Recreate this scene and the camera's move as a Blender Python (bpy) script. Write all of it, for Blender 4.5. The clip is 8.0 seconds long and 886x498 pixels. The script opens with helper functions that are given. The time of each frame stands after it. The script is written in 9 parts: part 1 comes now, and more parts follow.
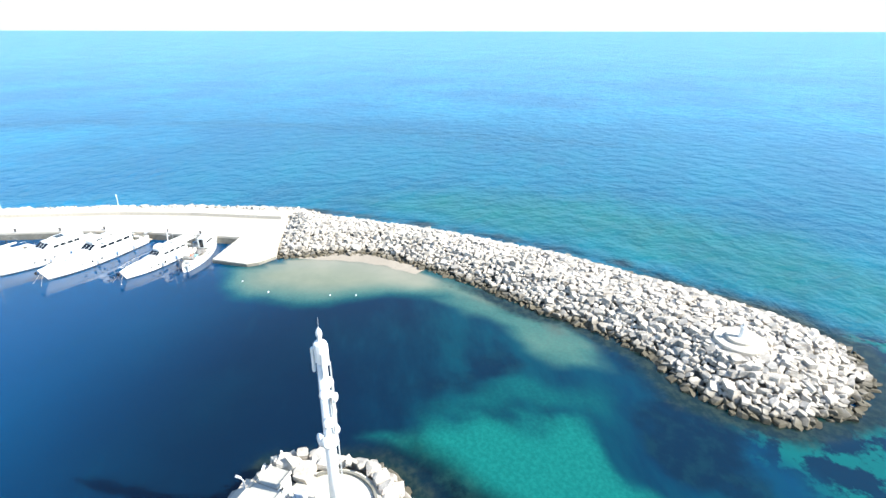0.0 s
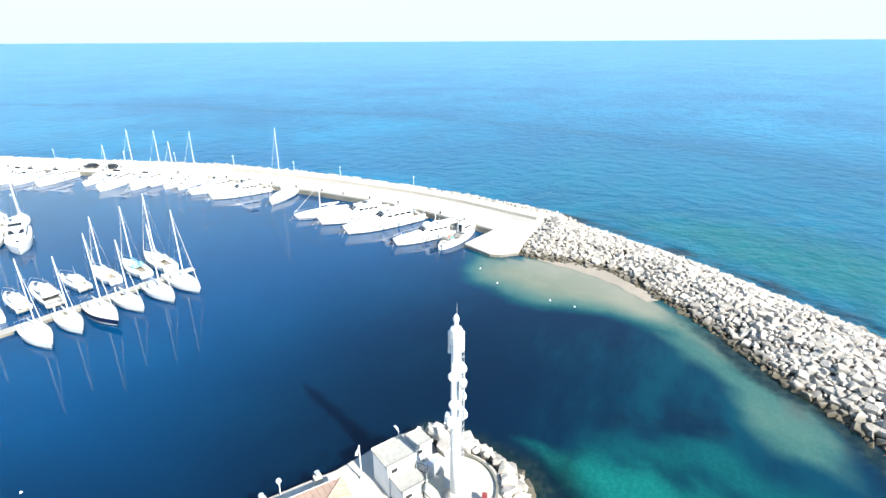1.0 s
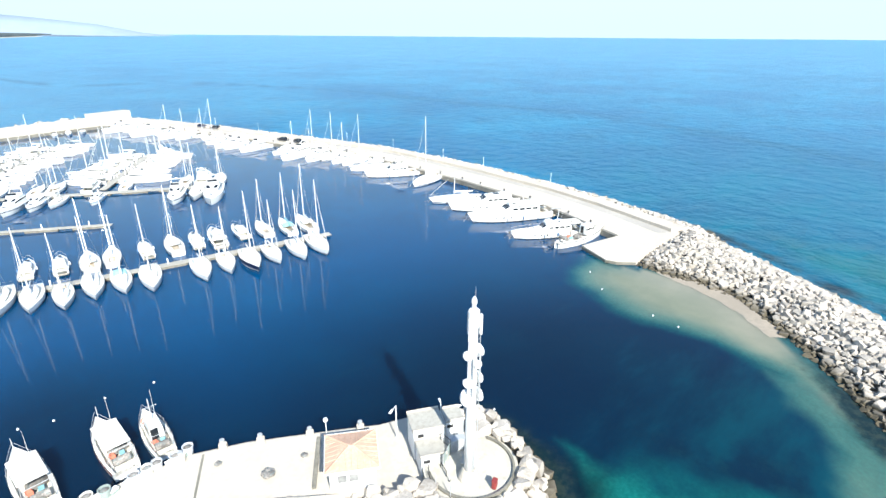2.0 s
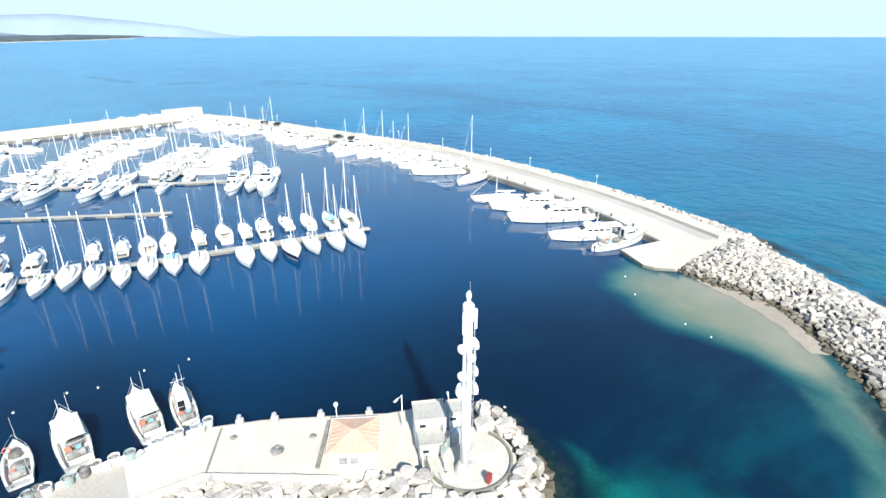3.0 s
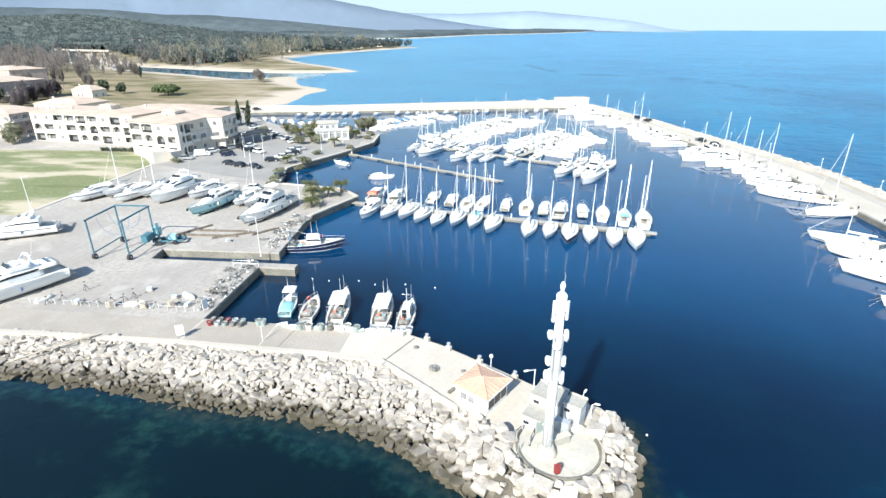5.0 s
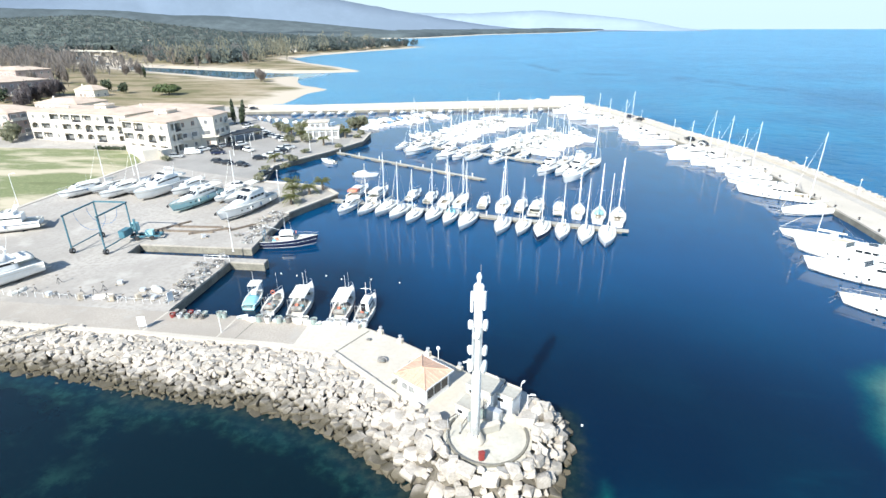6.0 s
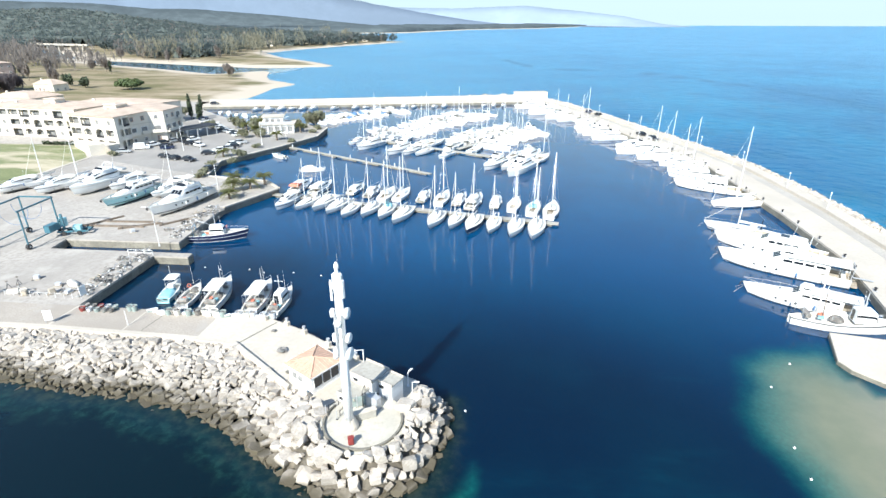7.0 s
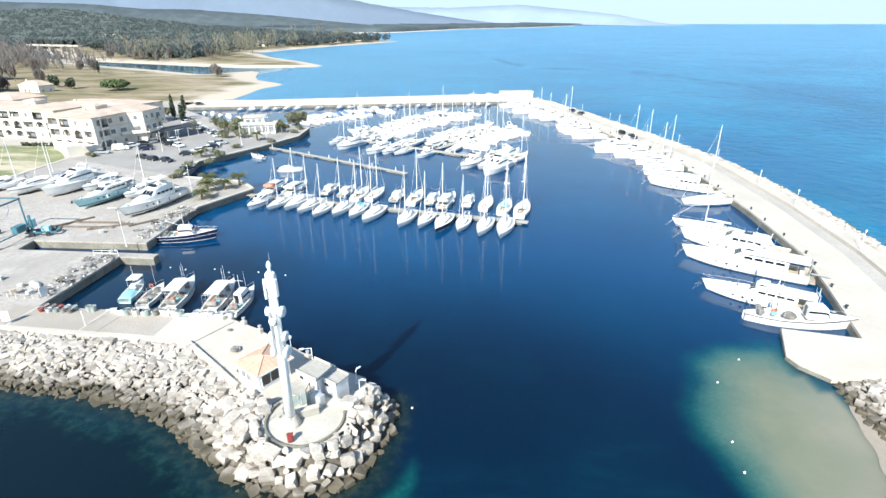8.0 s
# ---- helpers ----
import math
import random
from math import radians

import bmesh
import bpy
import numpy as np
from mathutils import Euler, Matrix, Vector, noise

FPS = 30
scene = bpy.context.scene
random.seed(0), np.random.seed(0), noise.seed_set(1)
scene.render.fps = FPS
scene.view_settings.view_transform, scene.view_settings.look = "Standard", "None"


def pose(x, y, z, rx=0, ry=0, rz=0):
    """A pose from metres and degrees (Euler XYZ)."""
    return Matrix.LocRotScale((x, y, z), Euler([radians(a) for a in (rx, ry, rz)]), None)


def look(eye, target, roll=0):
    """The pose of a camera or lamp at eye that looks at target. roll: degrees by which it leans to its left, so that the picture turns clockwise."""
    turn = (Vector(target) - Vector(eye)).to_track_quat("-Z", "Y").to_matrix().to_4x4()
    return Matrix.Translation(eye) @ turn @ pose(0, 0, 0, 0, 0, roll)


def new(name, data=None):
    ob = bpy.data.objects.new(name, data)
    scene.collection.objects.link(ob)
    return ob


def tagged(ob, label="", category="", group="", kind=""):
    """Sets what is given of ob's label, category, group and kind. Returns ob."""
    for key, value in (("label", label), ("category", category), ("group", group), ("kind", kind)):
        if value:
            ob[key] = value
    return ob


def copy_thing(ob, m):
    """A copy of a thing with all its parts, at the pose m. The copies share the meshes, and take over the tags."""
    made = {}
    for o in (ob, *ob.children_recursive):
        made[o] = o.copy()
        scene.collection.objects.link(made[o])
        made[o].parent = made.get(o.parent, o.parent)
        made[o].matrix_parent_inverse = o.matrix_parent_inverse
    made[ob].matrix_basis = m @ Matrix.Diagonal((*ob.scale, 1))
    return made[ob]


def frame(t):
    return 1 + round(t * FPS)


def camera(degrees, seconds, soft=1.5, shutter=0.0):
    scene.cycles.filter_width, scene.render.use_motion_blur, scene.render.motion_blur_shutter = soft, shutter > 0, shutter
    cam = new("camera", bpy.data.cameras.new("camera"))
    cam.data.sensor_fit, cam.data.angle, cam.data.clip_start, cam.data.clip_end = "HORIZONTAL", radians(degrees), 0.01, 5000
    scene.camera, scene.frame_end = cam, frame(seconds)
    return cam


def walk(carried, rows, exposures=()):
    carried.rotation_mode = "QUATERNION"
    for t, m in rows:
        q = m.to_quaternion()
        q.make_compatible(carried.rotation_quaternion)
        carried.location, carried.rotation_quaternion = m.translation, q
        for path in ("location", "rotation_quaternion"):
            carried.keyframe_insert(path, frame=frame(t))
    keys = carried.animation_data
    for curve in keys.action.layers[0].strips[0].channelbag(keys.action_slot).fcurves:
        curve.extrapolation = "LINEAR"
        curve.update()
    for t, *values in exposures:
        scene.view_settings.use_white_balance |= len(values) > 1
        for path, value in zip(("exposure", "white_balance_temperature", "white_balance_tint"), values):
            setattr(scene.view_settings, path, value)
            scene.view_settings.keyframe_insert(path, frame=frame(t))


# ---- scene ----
cam = camera(80.0, 8.0)
PATH = [
    (0, (-31.669, -4.577, 39.317), (-29.839, -4.802, 38.541), 0.1),
    (0.5, (-31.582, -12.404, 39.448), (-29.803, -11.883, 38.699), -0.3),
    (1, (-30.808, -14.168, 39.252), (-29.147, -13.341, 38.507), -0.3),
    (1.5, (-27.708, -21.741, 38.681), (-26.344, -20.481, 37.937), -0.3),
    (1.7, (-27.27, -22.608, 39.072), (-25.941, -21.317, 38.317), 0.1),
    (2.8, (-24.434, -27.085, 38.981), (-23.272, -25.645, 38.22), 0.3),
    (3, (-23.684, -27.555, 38.942), (-22.565, -26.082, 38.182), 0.1),
    (3.5, (-17.641, -34.02, 39.475), (-17.218, -32.218, 38.719), -0.0),
    (4, (-9.544, -37.779, 39.681), (-9.7, -35.941, 38.908), 0.2),
    (4.2, (-8.437, -37.962, 39.604), (-8.551, -36.11, 38.858), 0.5),
    (4.5, (-7.334, -38.67, 40.136), (-7.395, -36.796, 39.441), 1.3),
    (4.7, (-7.386, -38.604, 39.564), (-7.529, -36.766, 38.789), 0.4),
    (5.8, (0.772, -39.702, 39.63), (0.565, -37.873, 38.848), -0.1),
    (6, (1.341, -39.607, 39.527), (1.127, -37.778, 38.747), -0.1),
    (6.5, (3.493, -39.929, 39.719), (3.284, -38.101, 38.935), -0.0),
    (7, (12.446, -39.883, 39.585), (12.285, -38.055, 38.79), 0.2),
    (7.5, (15.402, -39.891, 39.669), (15.246, -38.063, 38.873), 0.0),
    (8, (18.189, -39.944, 39.735), (18.038, -38.116, 38.938), -0.0),
]
walk(cam, [(t, look(e, g, r)) for t, e, g, r in PATH], [(0, 1.5, 6350, 6), (0.5, 1.45, 6350, 6), (1.5, 1.25, 6350, 6), (3, 1.1, 6260, 6), (3.5, 1.02, 6260, 6), (4.5, 1.03, 6260, 6), (6, 1.07, 6260, 6), (8, 1.08, 6260, 6)])

# ---- daylight ----
SUN_EL, SUN_AZ = 37.5, 201.5
world = bpy.data.worlds.new("world")
scene.world = world
world.use_nodes = True
wn = world.node_tree.nodes
sky = wn.new("ShaderNodeTexSky")
sky.sky_type = 'NISHITA'
sky.sun_disc = False
sky.sun_elevation, sky.sun_rotation = radians(SUN_EL), radians(SUN_AZ)
sky.air_density, sky.dust_density, sky.ozone_density = 1.0, 0.1, 2.5
# pale sea haze low over the horizon, all the way round
way = wn.new("ShaderNodeTexCoord")
rise = wn.new("ShaderNodeSeparateXYZ")
clear_air = wn.new("ShaderNodeMapRange")
clear_air.interpolation_type = 'SMOOTHSTEP'
clear_air.inputs["From Min"].default_value, clear_air.inputs["From Max"].default_value = 0.0, 0.55
haze = wn.new("ShaderNodeMix")
haze.data_type = 'RGBA'
haze.inputs[6].default_value = (3.2, 4.02, 4.3, 1)
for a, b in ((way.outputs["Generated"], rise.inputs[0]), (rise.outputs[2], clear_air.inputs["Value"]), (clear_air.outputs[0], haze.inputs[0]), (sky.outputs[0], haze.inputs[7]), (haze.outputs[2], wn["Background"].inputs[0])):
    world.node_tree.links.new(a, b)
wn["Background"].inputs[1].default_value = 0.115
sun_data = bpy.data.lights.new("sun", 'SUN')
sun_data.energy, sun_data.angle, sun_data.color = 4.6, radians(0.6), (1.0, 0.955, 0.88)
sun = new("sun", sun_data)
sd = Vector((-0.366 * math.cos(radians(SUN_EL)), -0.931 * math.cos(radians(SUN_EL)), math.sin(radians(SUN_EL))))
sun.matrix_world = look(sd * 200, (0, 0, 0))


# ---- mesh tools ----
class MB:
    """Collects vertices and faces of one mesh."""

    def __init__(self):
        self.v, self.f = [], []

    def add(self, verts, faces):
        n = len(self.v)
        self.v += [tuple(p) for p in verts]
        self.f += [tuple(i + n for i in f) for f in faces]
        return self

    def box(self, c, s, rz=0.0, ch=0.0):
        x, y, z = s[0] / 2, s[1] / 2, s[2] / 2
        ca, sa = math.cos(radians(rz)), math.sin(radians(rz))
        if ch > 0:
            o = [(-x + ch, -y), (x - ch, -y), (x, -y + ch), (x, y - ch), (x - ch, y), (-x + ch, y), (-x, y - ch), (-x, -y + ch)]
        else:
            o = [(-x, -y), (x, -y), (x, y), (-x, y)]
        p = [(c[0] + a * ca - b * sa, c[1] + a * sa + b * ca) for a, b in o]
        return self.prism(p, c[2] - z, c[2] + z)

    def prism(self, poly, z0, z1):
        n = len(poly)
        v = [(a, b, z0) for a, b in poly] + [(a, b, z1) for a, b in poly]
        f = [tuple(range(n - 1, -1, -1)), tuple(range(n, 2 * n))]
        f += [(i, (i + 1) % n, n + (i + 1) % n, n + i) for i in range(n)]
        return self.add(v, f)

    def cyl(self, p0, p1, r0, r1=None, n=8, cap=True):
        r1 = r0 if r1 is None else r1
        p0, p1 = Vector(p0), Vector(p1)
        d = (p1 - p0).normalized()
        a = d.orthogonal().normalized()
        b = d.cross(a)
        ring = [(math.cos(2 * math.pi * i / n), math.sin(2 * math.pi * i / n)) for i in range(n)]
        v = [p0 + (a * c + b * s) * r0 for c, s in ring] + [p1 + (a * c + b * s) * r1 for c, s in ring]
        f = [(i, (i + 1) % n, n + (i + 1) % n, n + i) for i in range(n)]
        if cap:
            f += [tuple(range(n - 1, -1, -1)), tuple(range(n, 2 * n))]
        return self.add(v, f)

    def loft(self, rings, closed=True, cap=True):
        m = len(rings[0])
        v = [p for r in rings for p in r]
        f = []
        for k in range(len(rings) - 1):
            for i in range(m if closed else m - 1):
                j = (i + 1) % m
                f.append((k * m + i, k * m + j, (k + 1) * m + j, (k + 1) * m + i))
        if cap:
            f += [tuple(range(m - 1, -1, -1)), tuple(range((len(rings) - 1) * m, len(rings) * m))]
        return self.add(v, f)

    def tube(self, pts, r, n=4):
        """One bent round bar through the points."""
        pts = [Vector(p) for p in pts]
        rings = []
        for i, p in enumerate(pts):
            d = (pts[min(i + 1, len(pts) - 1)] - pts[max(i - 1, 0)]).normalized()
            a = d.cross(Vector((0, 0, 1)) if abs(d.z) < 0.9 else Vector((1, 0, 0))).normalized()
            b = d.cross(a)
            rings.append([p + (a * math.cos(2 * math.pi * k / n) + b * math.sin(2 * math.pi * k / n)) * r for k in range(n)])
        return self.loft(rings)

    def lathe(self, prof, c=(0, 0, 0), n=14, cap=True):
        rings = [[(c[0] + r * math.cos(2 * math.pi * i / n), c[1] + r * math.sin(2 * math.pi * i / n), c[2] + z) for i in range(n)] for r, z in prof]
        return self.loft(rings, cap=cap)

    def mesh(self, name, mat, smooth=False):
        me = bpy.data.meshes.new(name)
        me.from_pydata(self.v, [], self.f)
        if mat:
            me.materials.append(mat)
        if smooth:
            me.polygons.foreach_set("use_smooth", [True] * len(me.polygons))
        me.update()
        return me


def part(name, mb, mat, parent=None, label="", smooth=False):
    """Links one mesh as one object, under parent where given."""
    ob = new(name, mb.mesh(name, mat, smooth) if isinstance(mb, MB) else mb)
    if parent:
        ob.parent = parent
    return tagged(ob, label)


def thing(name, label, category, group="", kind="", m=None):
    """An Empty at the base of a thing that has parts."""
    ob = new(name)
    if m is not None:
        ob.matrix_basis = m
    return tagged(ob, label, category, group, kind)


def at(x, y, z=0.0, yaw=0.0, tilt=0.0):
    return pose(x, y, z, 0, tilt, yaw)


def seg_dist(px, py, poly, closed=True):
    """Distance of points (arrays) to a polyline."""
    best = np.full(np.shape(px), 1e9)
    k = len(poly)
    for i in range(k if closed else k - 1):
        (ax, ay), (bx, by) = poly[i], poly[(i + 1) % k]
        dx, dy = bx - ax, by - ay
        t = np.clip(((px - ax) * dx + (py - ay) * dy) / (dx * dx + dy * dy + 1e-9), 0, 1)
        best = np.minimum(best, np.hypot(px - ax - t * dx, py - ay - t * dy))
    return best


def inside(px, py, poly):
    res = np.zeros(np.shape(px), bool)
    k = len(poly)
    for i in range(k):
        (ax, ay), (bx, by) = poly[i], poly[(i + 1) % k]
        if ay == by:
            continue
        hit = ((ay > py) != (by > py)) & (px < (bx - ax) * (py - ay) / (by - ay) + ax)
        res ^= hit
    return res


def signed(px, py, poly):
    """Positive inside the polygon."""
    d = seg_dist(px, py, poly)
    return np.where(inside(px, py, poly), d, -d)


# ---- materials ----
def link(nt, a, b):
    nt.links.new(a, b)


def blank(name):
    m = bpy.data.materials.new(name)
    m.use_nodes = True
    nt = m.node_tree
    return m, nt, nt.nodes["Principled BSDF"]


def noise_at(nt, scale, detail=4.0, rough=0.55, stretch=None):
    g = nt.nodes.new("ShaderNodeNewGeometry")
    t = nt.nodes.new("ShaderNodeTexNoise")
    t.inputs["Scale"].default_value, t.inputs["Detail"].default_value, t.inputs["Roughness"].default_value = scale, detail, rough
    src = g.outputs["Position"]
    if stretch:
        mp = nt.nodes.new("ShaderNodeMapping")
        mp.inputs["Scale"].default_value = stretch
        mp.inputs["Rotation"].default_value = (0, 0, radians(-20))
        link(nt, src, mp.inputs["Vector"])
        src = mp.outputs["Vector"]
    link(nt, src, t.inputs["Vector"])
    return t.outputs["Fac"]


def ramp(nt, fac, a, b):
    r = nt.nodes.new("ShaderNodeMapRange")
    r.interpolation_type = 'SMOOTHSTEP'
    r.inputs["From Min"].default_value, r.inputs["From Max"].default_value = a, b
    link(nt, fac, r.inputs["Value"])
    return r.outputs["Result"]


def mix(nt, fac, a, b):
    m = nt.nodes.new("ShaderNodeMix")
    m.data_type = 'RGBA'
    for k, val in ((6, a), (7, b)):
        if isinstance(val, tuple):
            m.inputs[k].default_value = (*val, 1)
        else:
            link(nt, val, m.inputs[k])
    if isinstance(fac, float):
        m.inputs[0].default_value = fac
    else:
        link(nt, fac, m.inputs[0])
    return m.outputs[2]


def shade(c, k):
    return tuple(min(1.0, x * k) for x in c)


def surface(name, base, rough=0.6, metal=0.0, var=0.2, scale=0.5, fine=6.0, bump=0.15, rnd=0.0, stain=None, stain_amount=0.4, spec=0.5, tide=None):
    """A worn real surface: broad and fine variation, stains, fine relief."""
    m, nt, bs = blank(name)
    col = mix(nt, ramp(nt, noise_at(nt, scale), 0.3, 0.7), shade(base, 1 - var), shade(base, 1 + var * 0.6))
    col = mix(nt, ramp(nt, noise_at(nt, fine, 6), 0.35, 0.75), col, shade(base, 1 - var * 1.2))
    if stain:
        s = nt.nodes.new("ShaderNodeMath")
        s.operation = 'MULTIPLY'
        s.inputs[1].default_value = stain_amount
        link(nt, ramp(nt, noise_at(nt, scale * 2.3, 5, 0.65), 0.52, 0.68), s.inputs[0])
        col = mix(nt, s.outputs[0], col, stain)
    if rnd:
        oi = nt.nodes.new("ShaderNodeObjectInfo")
        gi = nt.nodes.new("ShaderNodeNewGeometry")
        ad = nt.nodes.new("ShaderNodeMath")
        ad.operation = 'ADD'
        link(nt, oi.outputs["Random"], ad.inputs[0])
        link(nt, gi.outputs["Random Per Island"], ad.inputs[1])
        fr = nt.nodes.new("ShaderNodeMath")
        fr.operation = 'FRACT'
        link(nt, ad.outputs[0], fr.inputs[0])
        mr = nt.nodes.new("ShaderNodeMapRange")
        mr.inputs["To Min"].default_value, mr.inputs["To Max"].default_value = 1 - rnd, 1 + rnd * 0.5
        link(nt, fr.outputs[0], mr.inputs["Value"])
        hs = nt.nodes.new("ShaderNodeHueSaturation")
        link(nt, mr.outputs[0], hs.inputs["Value"])
        link(nt, col, hs.inputs["Color"])
        col = hs.outputs[0]
    if tide:
        gz = nt.nodes.new("ShaderNodeNewGeometry")
        sz = nt.nodes.new("ShaderNodeSeparateXYZ")
        link(nt, gz.outputs["Position"], sz.inputs[0])
        wob = nt.nodes.new("ShaderNodeMath")
        wob.operation = 'MULTIPLY_ADD'
        wob.inputs[1].default_value = -0.9
        link(nt, noise_at(nt, 0.5, 4), wob.inputs[0])
        link(nt, sz.outputs[2], wob.inputs[2])
        col = mix(nt, ramp(nt, wob.outputs[0], -0.2, 0.74), tide, col)
    link(nt, col, bs.inputs["Base Color"])
    bs.inputs["Roughness"].default_value, bs.inputs["Metallic"].default_value = rough, metal
    bs.inputs["Specular IOR Level"].default_value = spec
    if bump:
        b = nt.nodes.new("ShaderNodeBump")
        b.inputs["Strength"].default_value, b.inputs["Distance"].default_value = bump, 0.1
        link(nt, noise_at(nt, fine * 1.5, 6), b.inputs["Height"])
        link(nt, b.outputs[0], bs.inputs["Normal"])
    return m


M = {}
M["rock"] = surface("rock", (0.535, 0.48, 0.415), 0.85, var=0.26, scale=0.6, fine=5, bump=0.7, rnd=0.24, stain=(0.31, 0.255, 0.19), stain_amount=0.5, tide=(0.09, 0.075, 0.048))
# Dark sheet under the stones; its colour stands in for shade in gaps.
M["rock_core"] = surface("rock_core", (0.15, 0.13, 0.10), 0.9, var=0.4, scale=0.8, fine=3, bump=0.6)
M["concrete"] = surface("concrete", (0.38, 0.36, 0.315), 0.8, var=0.14, scale=0.12, fine=2.5, bump=0.1, stain=(0.3, 0.27, 0.23), stain_amount=0.35)
M["concrete_pale"] = surface("concrete_pale", (0.52, 0.467, 0.395), 0.8, var=0.12, scale=0.15, fine=2.0, bump=0.1, stain=(0.50, 0.45, 0.385), stain_amount=0.4)
M["concrete_wall"] = surface("concrete_wall", (0.24, 0.225, 0.185), 0.85, var=0.3, scale=0.3, fine=3, bump=0.2, stain=(0.11, 0.10, 0.075), stain_amount=0.6)
M["asphalt"] = surface("asphalt", (0.38, 0.335, 0.285), 0.85, var=0.16, scale=0.15, fine=4, bump=0.1, stain=(0.40, 0.375, 0.34), stain_amount=0.4)
M["car_park"] = surface("car_park", (0.32, 0.30, 0.275), 0.85, var=0.18, scale=0.1, fine=4, bump=0.1, stain=(0.25, 0.24, 0.225), stain_amount=0.5)
M["road_pale"] = surface("road_pale", (0.42, 0.39, 0.35), 0.85, var=0.14, scale=0.12, fine=3, bump=0.1, stain=(0.36, 0.345, 0.315), stain_amount=0.5)
M["yard"] = surface("yard", (0.39, 0.355, 0.315), 0.85, var=0.2, scale=0.06, fine=1.5, bump=0.1, stain=(0.50, 0.465, 0.415), stain_amount=0.5)
M["platform"] = surface("platform_concrete", (0.53, 0.495, 0.42), 0.85, var=0.16, scale=0.35, fine=3, bump=0.1, stain=(0.33, 0.29, 0.23), stain_amount=0.45)
M["pier_concrete"] = surface("pier_concrete", (0.53, 0.477, 0.40), 0.8, var=0.13, scale=0.2, fine=2.0, bump=0.1, stain=(0.45, 0.40, 0.335), stain_amount=0.4)
M["white_paint"] = surface("white_paint", (0.80, 0.80, 0.79), 0.45, var=0.06, scale=0.8, fine=5, bump=0.03)
M["gelcoat"] = surface("gelcoat", (0.78, 0.78, 0.76), 0.25, var=0.07, scale=0.5, fine=4, bump=0.0)
M["gelcoat_cream"] = surface("gelcoat_cream", (0.68, 0.65, 0.58), 0.35, var=0.08, scale=0.7, fine=5, bump=0.02)
M["hull_navy"] = surface("hull_navy", (0.012, 0.02, 0.06), 0.3, var=0.2, scale=0.7, fine=4, bump=0.0)
M["hull_blue"] = surface("hull_blue", (0.05, 0.22, 0.38), 0.45, var=0.25, scale=0.7, fine=4, bump=0.02, stain=(0.35, 0.38, 0.38), stain_amount=0.4)
M["hull_aqua"] = surface("hull_aqua", (0.35, 0.62, 0.66), 0.45, var=0.15, scale=0.6, fine=4, bump=0.02, stain=(0.55, 0.6, 0.6), stain_amount=0.5)
M["antifoul"] = surface("antifoul", (0.05, 0.055, 0.07), 0.8, var=0.3, scale=1.0, fine=6, bump=0.05, stain=(0.12, 0.11, 0.09))
M["teak"] = surface("teak", (0.46, 0.40, 0.32), 0.6, var=0.25, scale=1.5, fine=12, bump=0.05)
M["tinted"] = surface("tinted_window", (0.02, 0.024, 0.03), 0.08, var=0.2, scale=1, fine=5, bump=0)
M["alloy"] = surface("alloy", (0.72, 0.73, 0.74), 0.35, metal=0.35, var=0.08, scale=1, fine=8, bump=0)
M["steel_wire"] = surface("steel_wire", (0.55, 0.56, 0.57), 0.35, metal=0.8, var=0.08, scale=1, fine=8, bump=0)
M["canvas_blue"] = surface("canvas_blue", (0.10, 0.20, 0.36), 0.85, var=0.2, scale=2, fine=14, bump=0.1)
M["canvas_aqua"] = surface("canvas_aqua", (0.25, 0.5, 0.56), 0.85, var=0.2, scale=2, fine=14, bump=0.1)
M["canvas_grey"] = surface("canvas_grey", (0.5, 0.52, 0.55), 0.85, var=0.15, scale=2, fine=14, bump=0.1)
M["canvas_cream"] = surface("canvas_cream", (0.72, 0.69, 0.62), 0.85, var=0.12, scale=2, fine=14, bump=0.1)
M["canvas_orange"] = surface("canvas_orange", (0.72, 0.24, 0.15), 0.85, var=0.2, scale=2, fine=14, bump=0.1)
M["rubber"] = surface("rubber", (0.03, 0.03, 0.032), 0.8, var=0.2, scale=2, fine=10, bump=0.05)
M["terracotta"] = surface("terracotta", (0.66, 0.43, 0.31), 0.85, var=0.18, scale=0.8, fine=5, bump=0.2, rnd=0.12, stain=(0.5, 0.4, 0.3), stain_amount=0.35)
M["roof_tile"] = surface("roof_tile", (0.55, 0.43, 0.34), 0.9, var=0.2, scale=0.3, fine=3, bump=0.2, stain=(0.42, 0.37, 0.32), stain_amount=0.5)
M["plaster_wall"] = surface("plaster_wall", (0.66, 0.61, 0.53), 0.85, var=0.08, scale=0.3, fine=3, bump=0.05, stain=(0.6, 0.53, 0.43), stain_amount=0.3)
# Rose plaster, darkened so the walls read as standing in shadow.
M["plaster_rose"] = surface("plaster_rose", (0.44, 0.35, 0.315), 0.85, var=0.1, scale=0.3, fine=3, bump=0.05, stain=(0.45, 0.35, 0.3), stain_amount=0.3)
M["glass"] = surface("window_glass", (0.27, 0.27, 0.265), 0.12, var=0.3, scale=0.4, fine=2, bump=0)
M["shutter"] = surface("shutter", (0.40, 0.17, 0.10), 0.7, var=0.2, scale=1, fine=8, bump=0.05)
M["iron"] = surface("iron", (0.05, 0.05, 0.055), 0.6, metal=0.4, var=0.25, scale=1, fine=8, bump=0.05)
M["galvanised"] = surface("galvanised", (0.55, 0.56, 0.57), 0.5, metal=0.4, var=0.12, scale=1.5, fine=8, bump=0.02)
M["crane_blue"] = surface("crane_blue", (0.06, 0.17, 0.22), 0.5, var=0.2, scale=1, fine=5, bump=0.03, stain=(0.25, 0.2, 0.16), stain_amount=0.35)
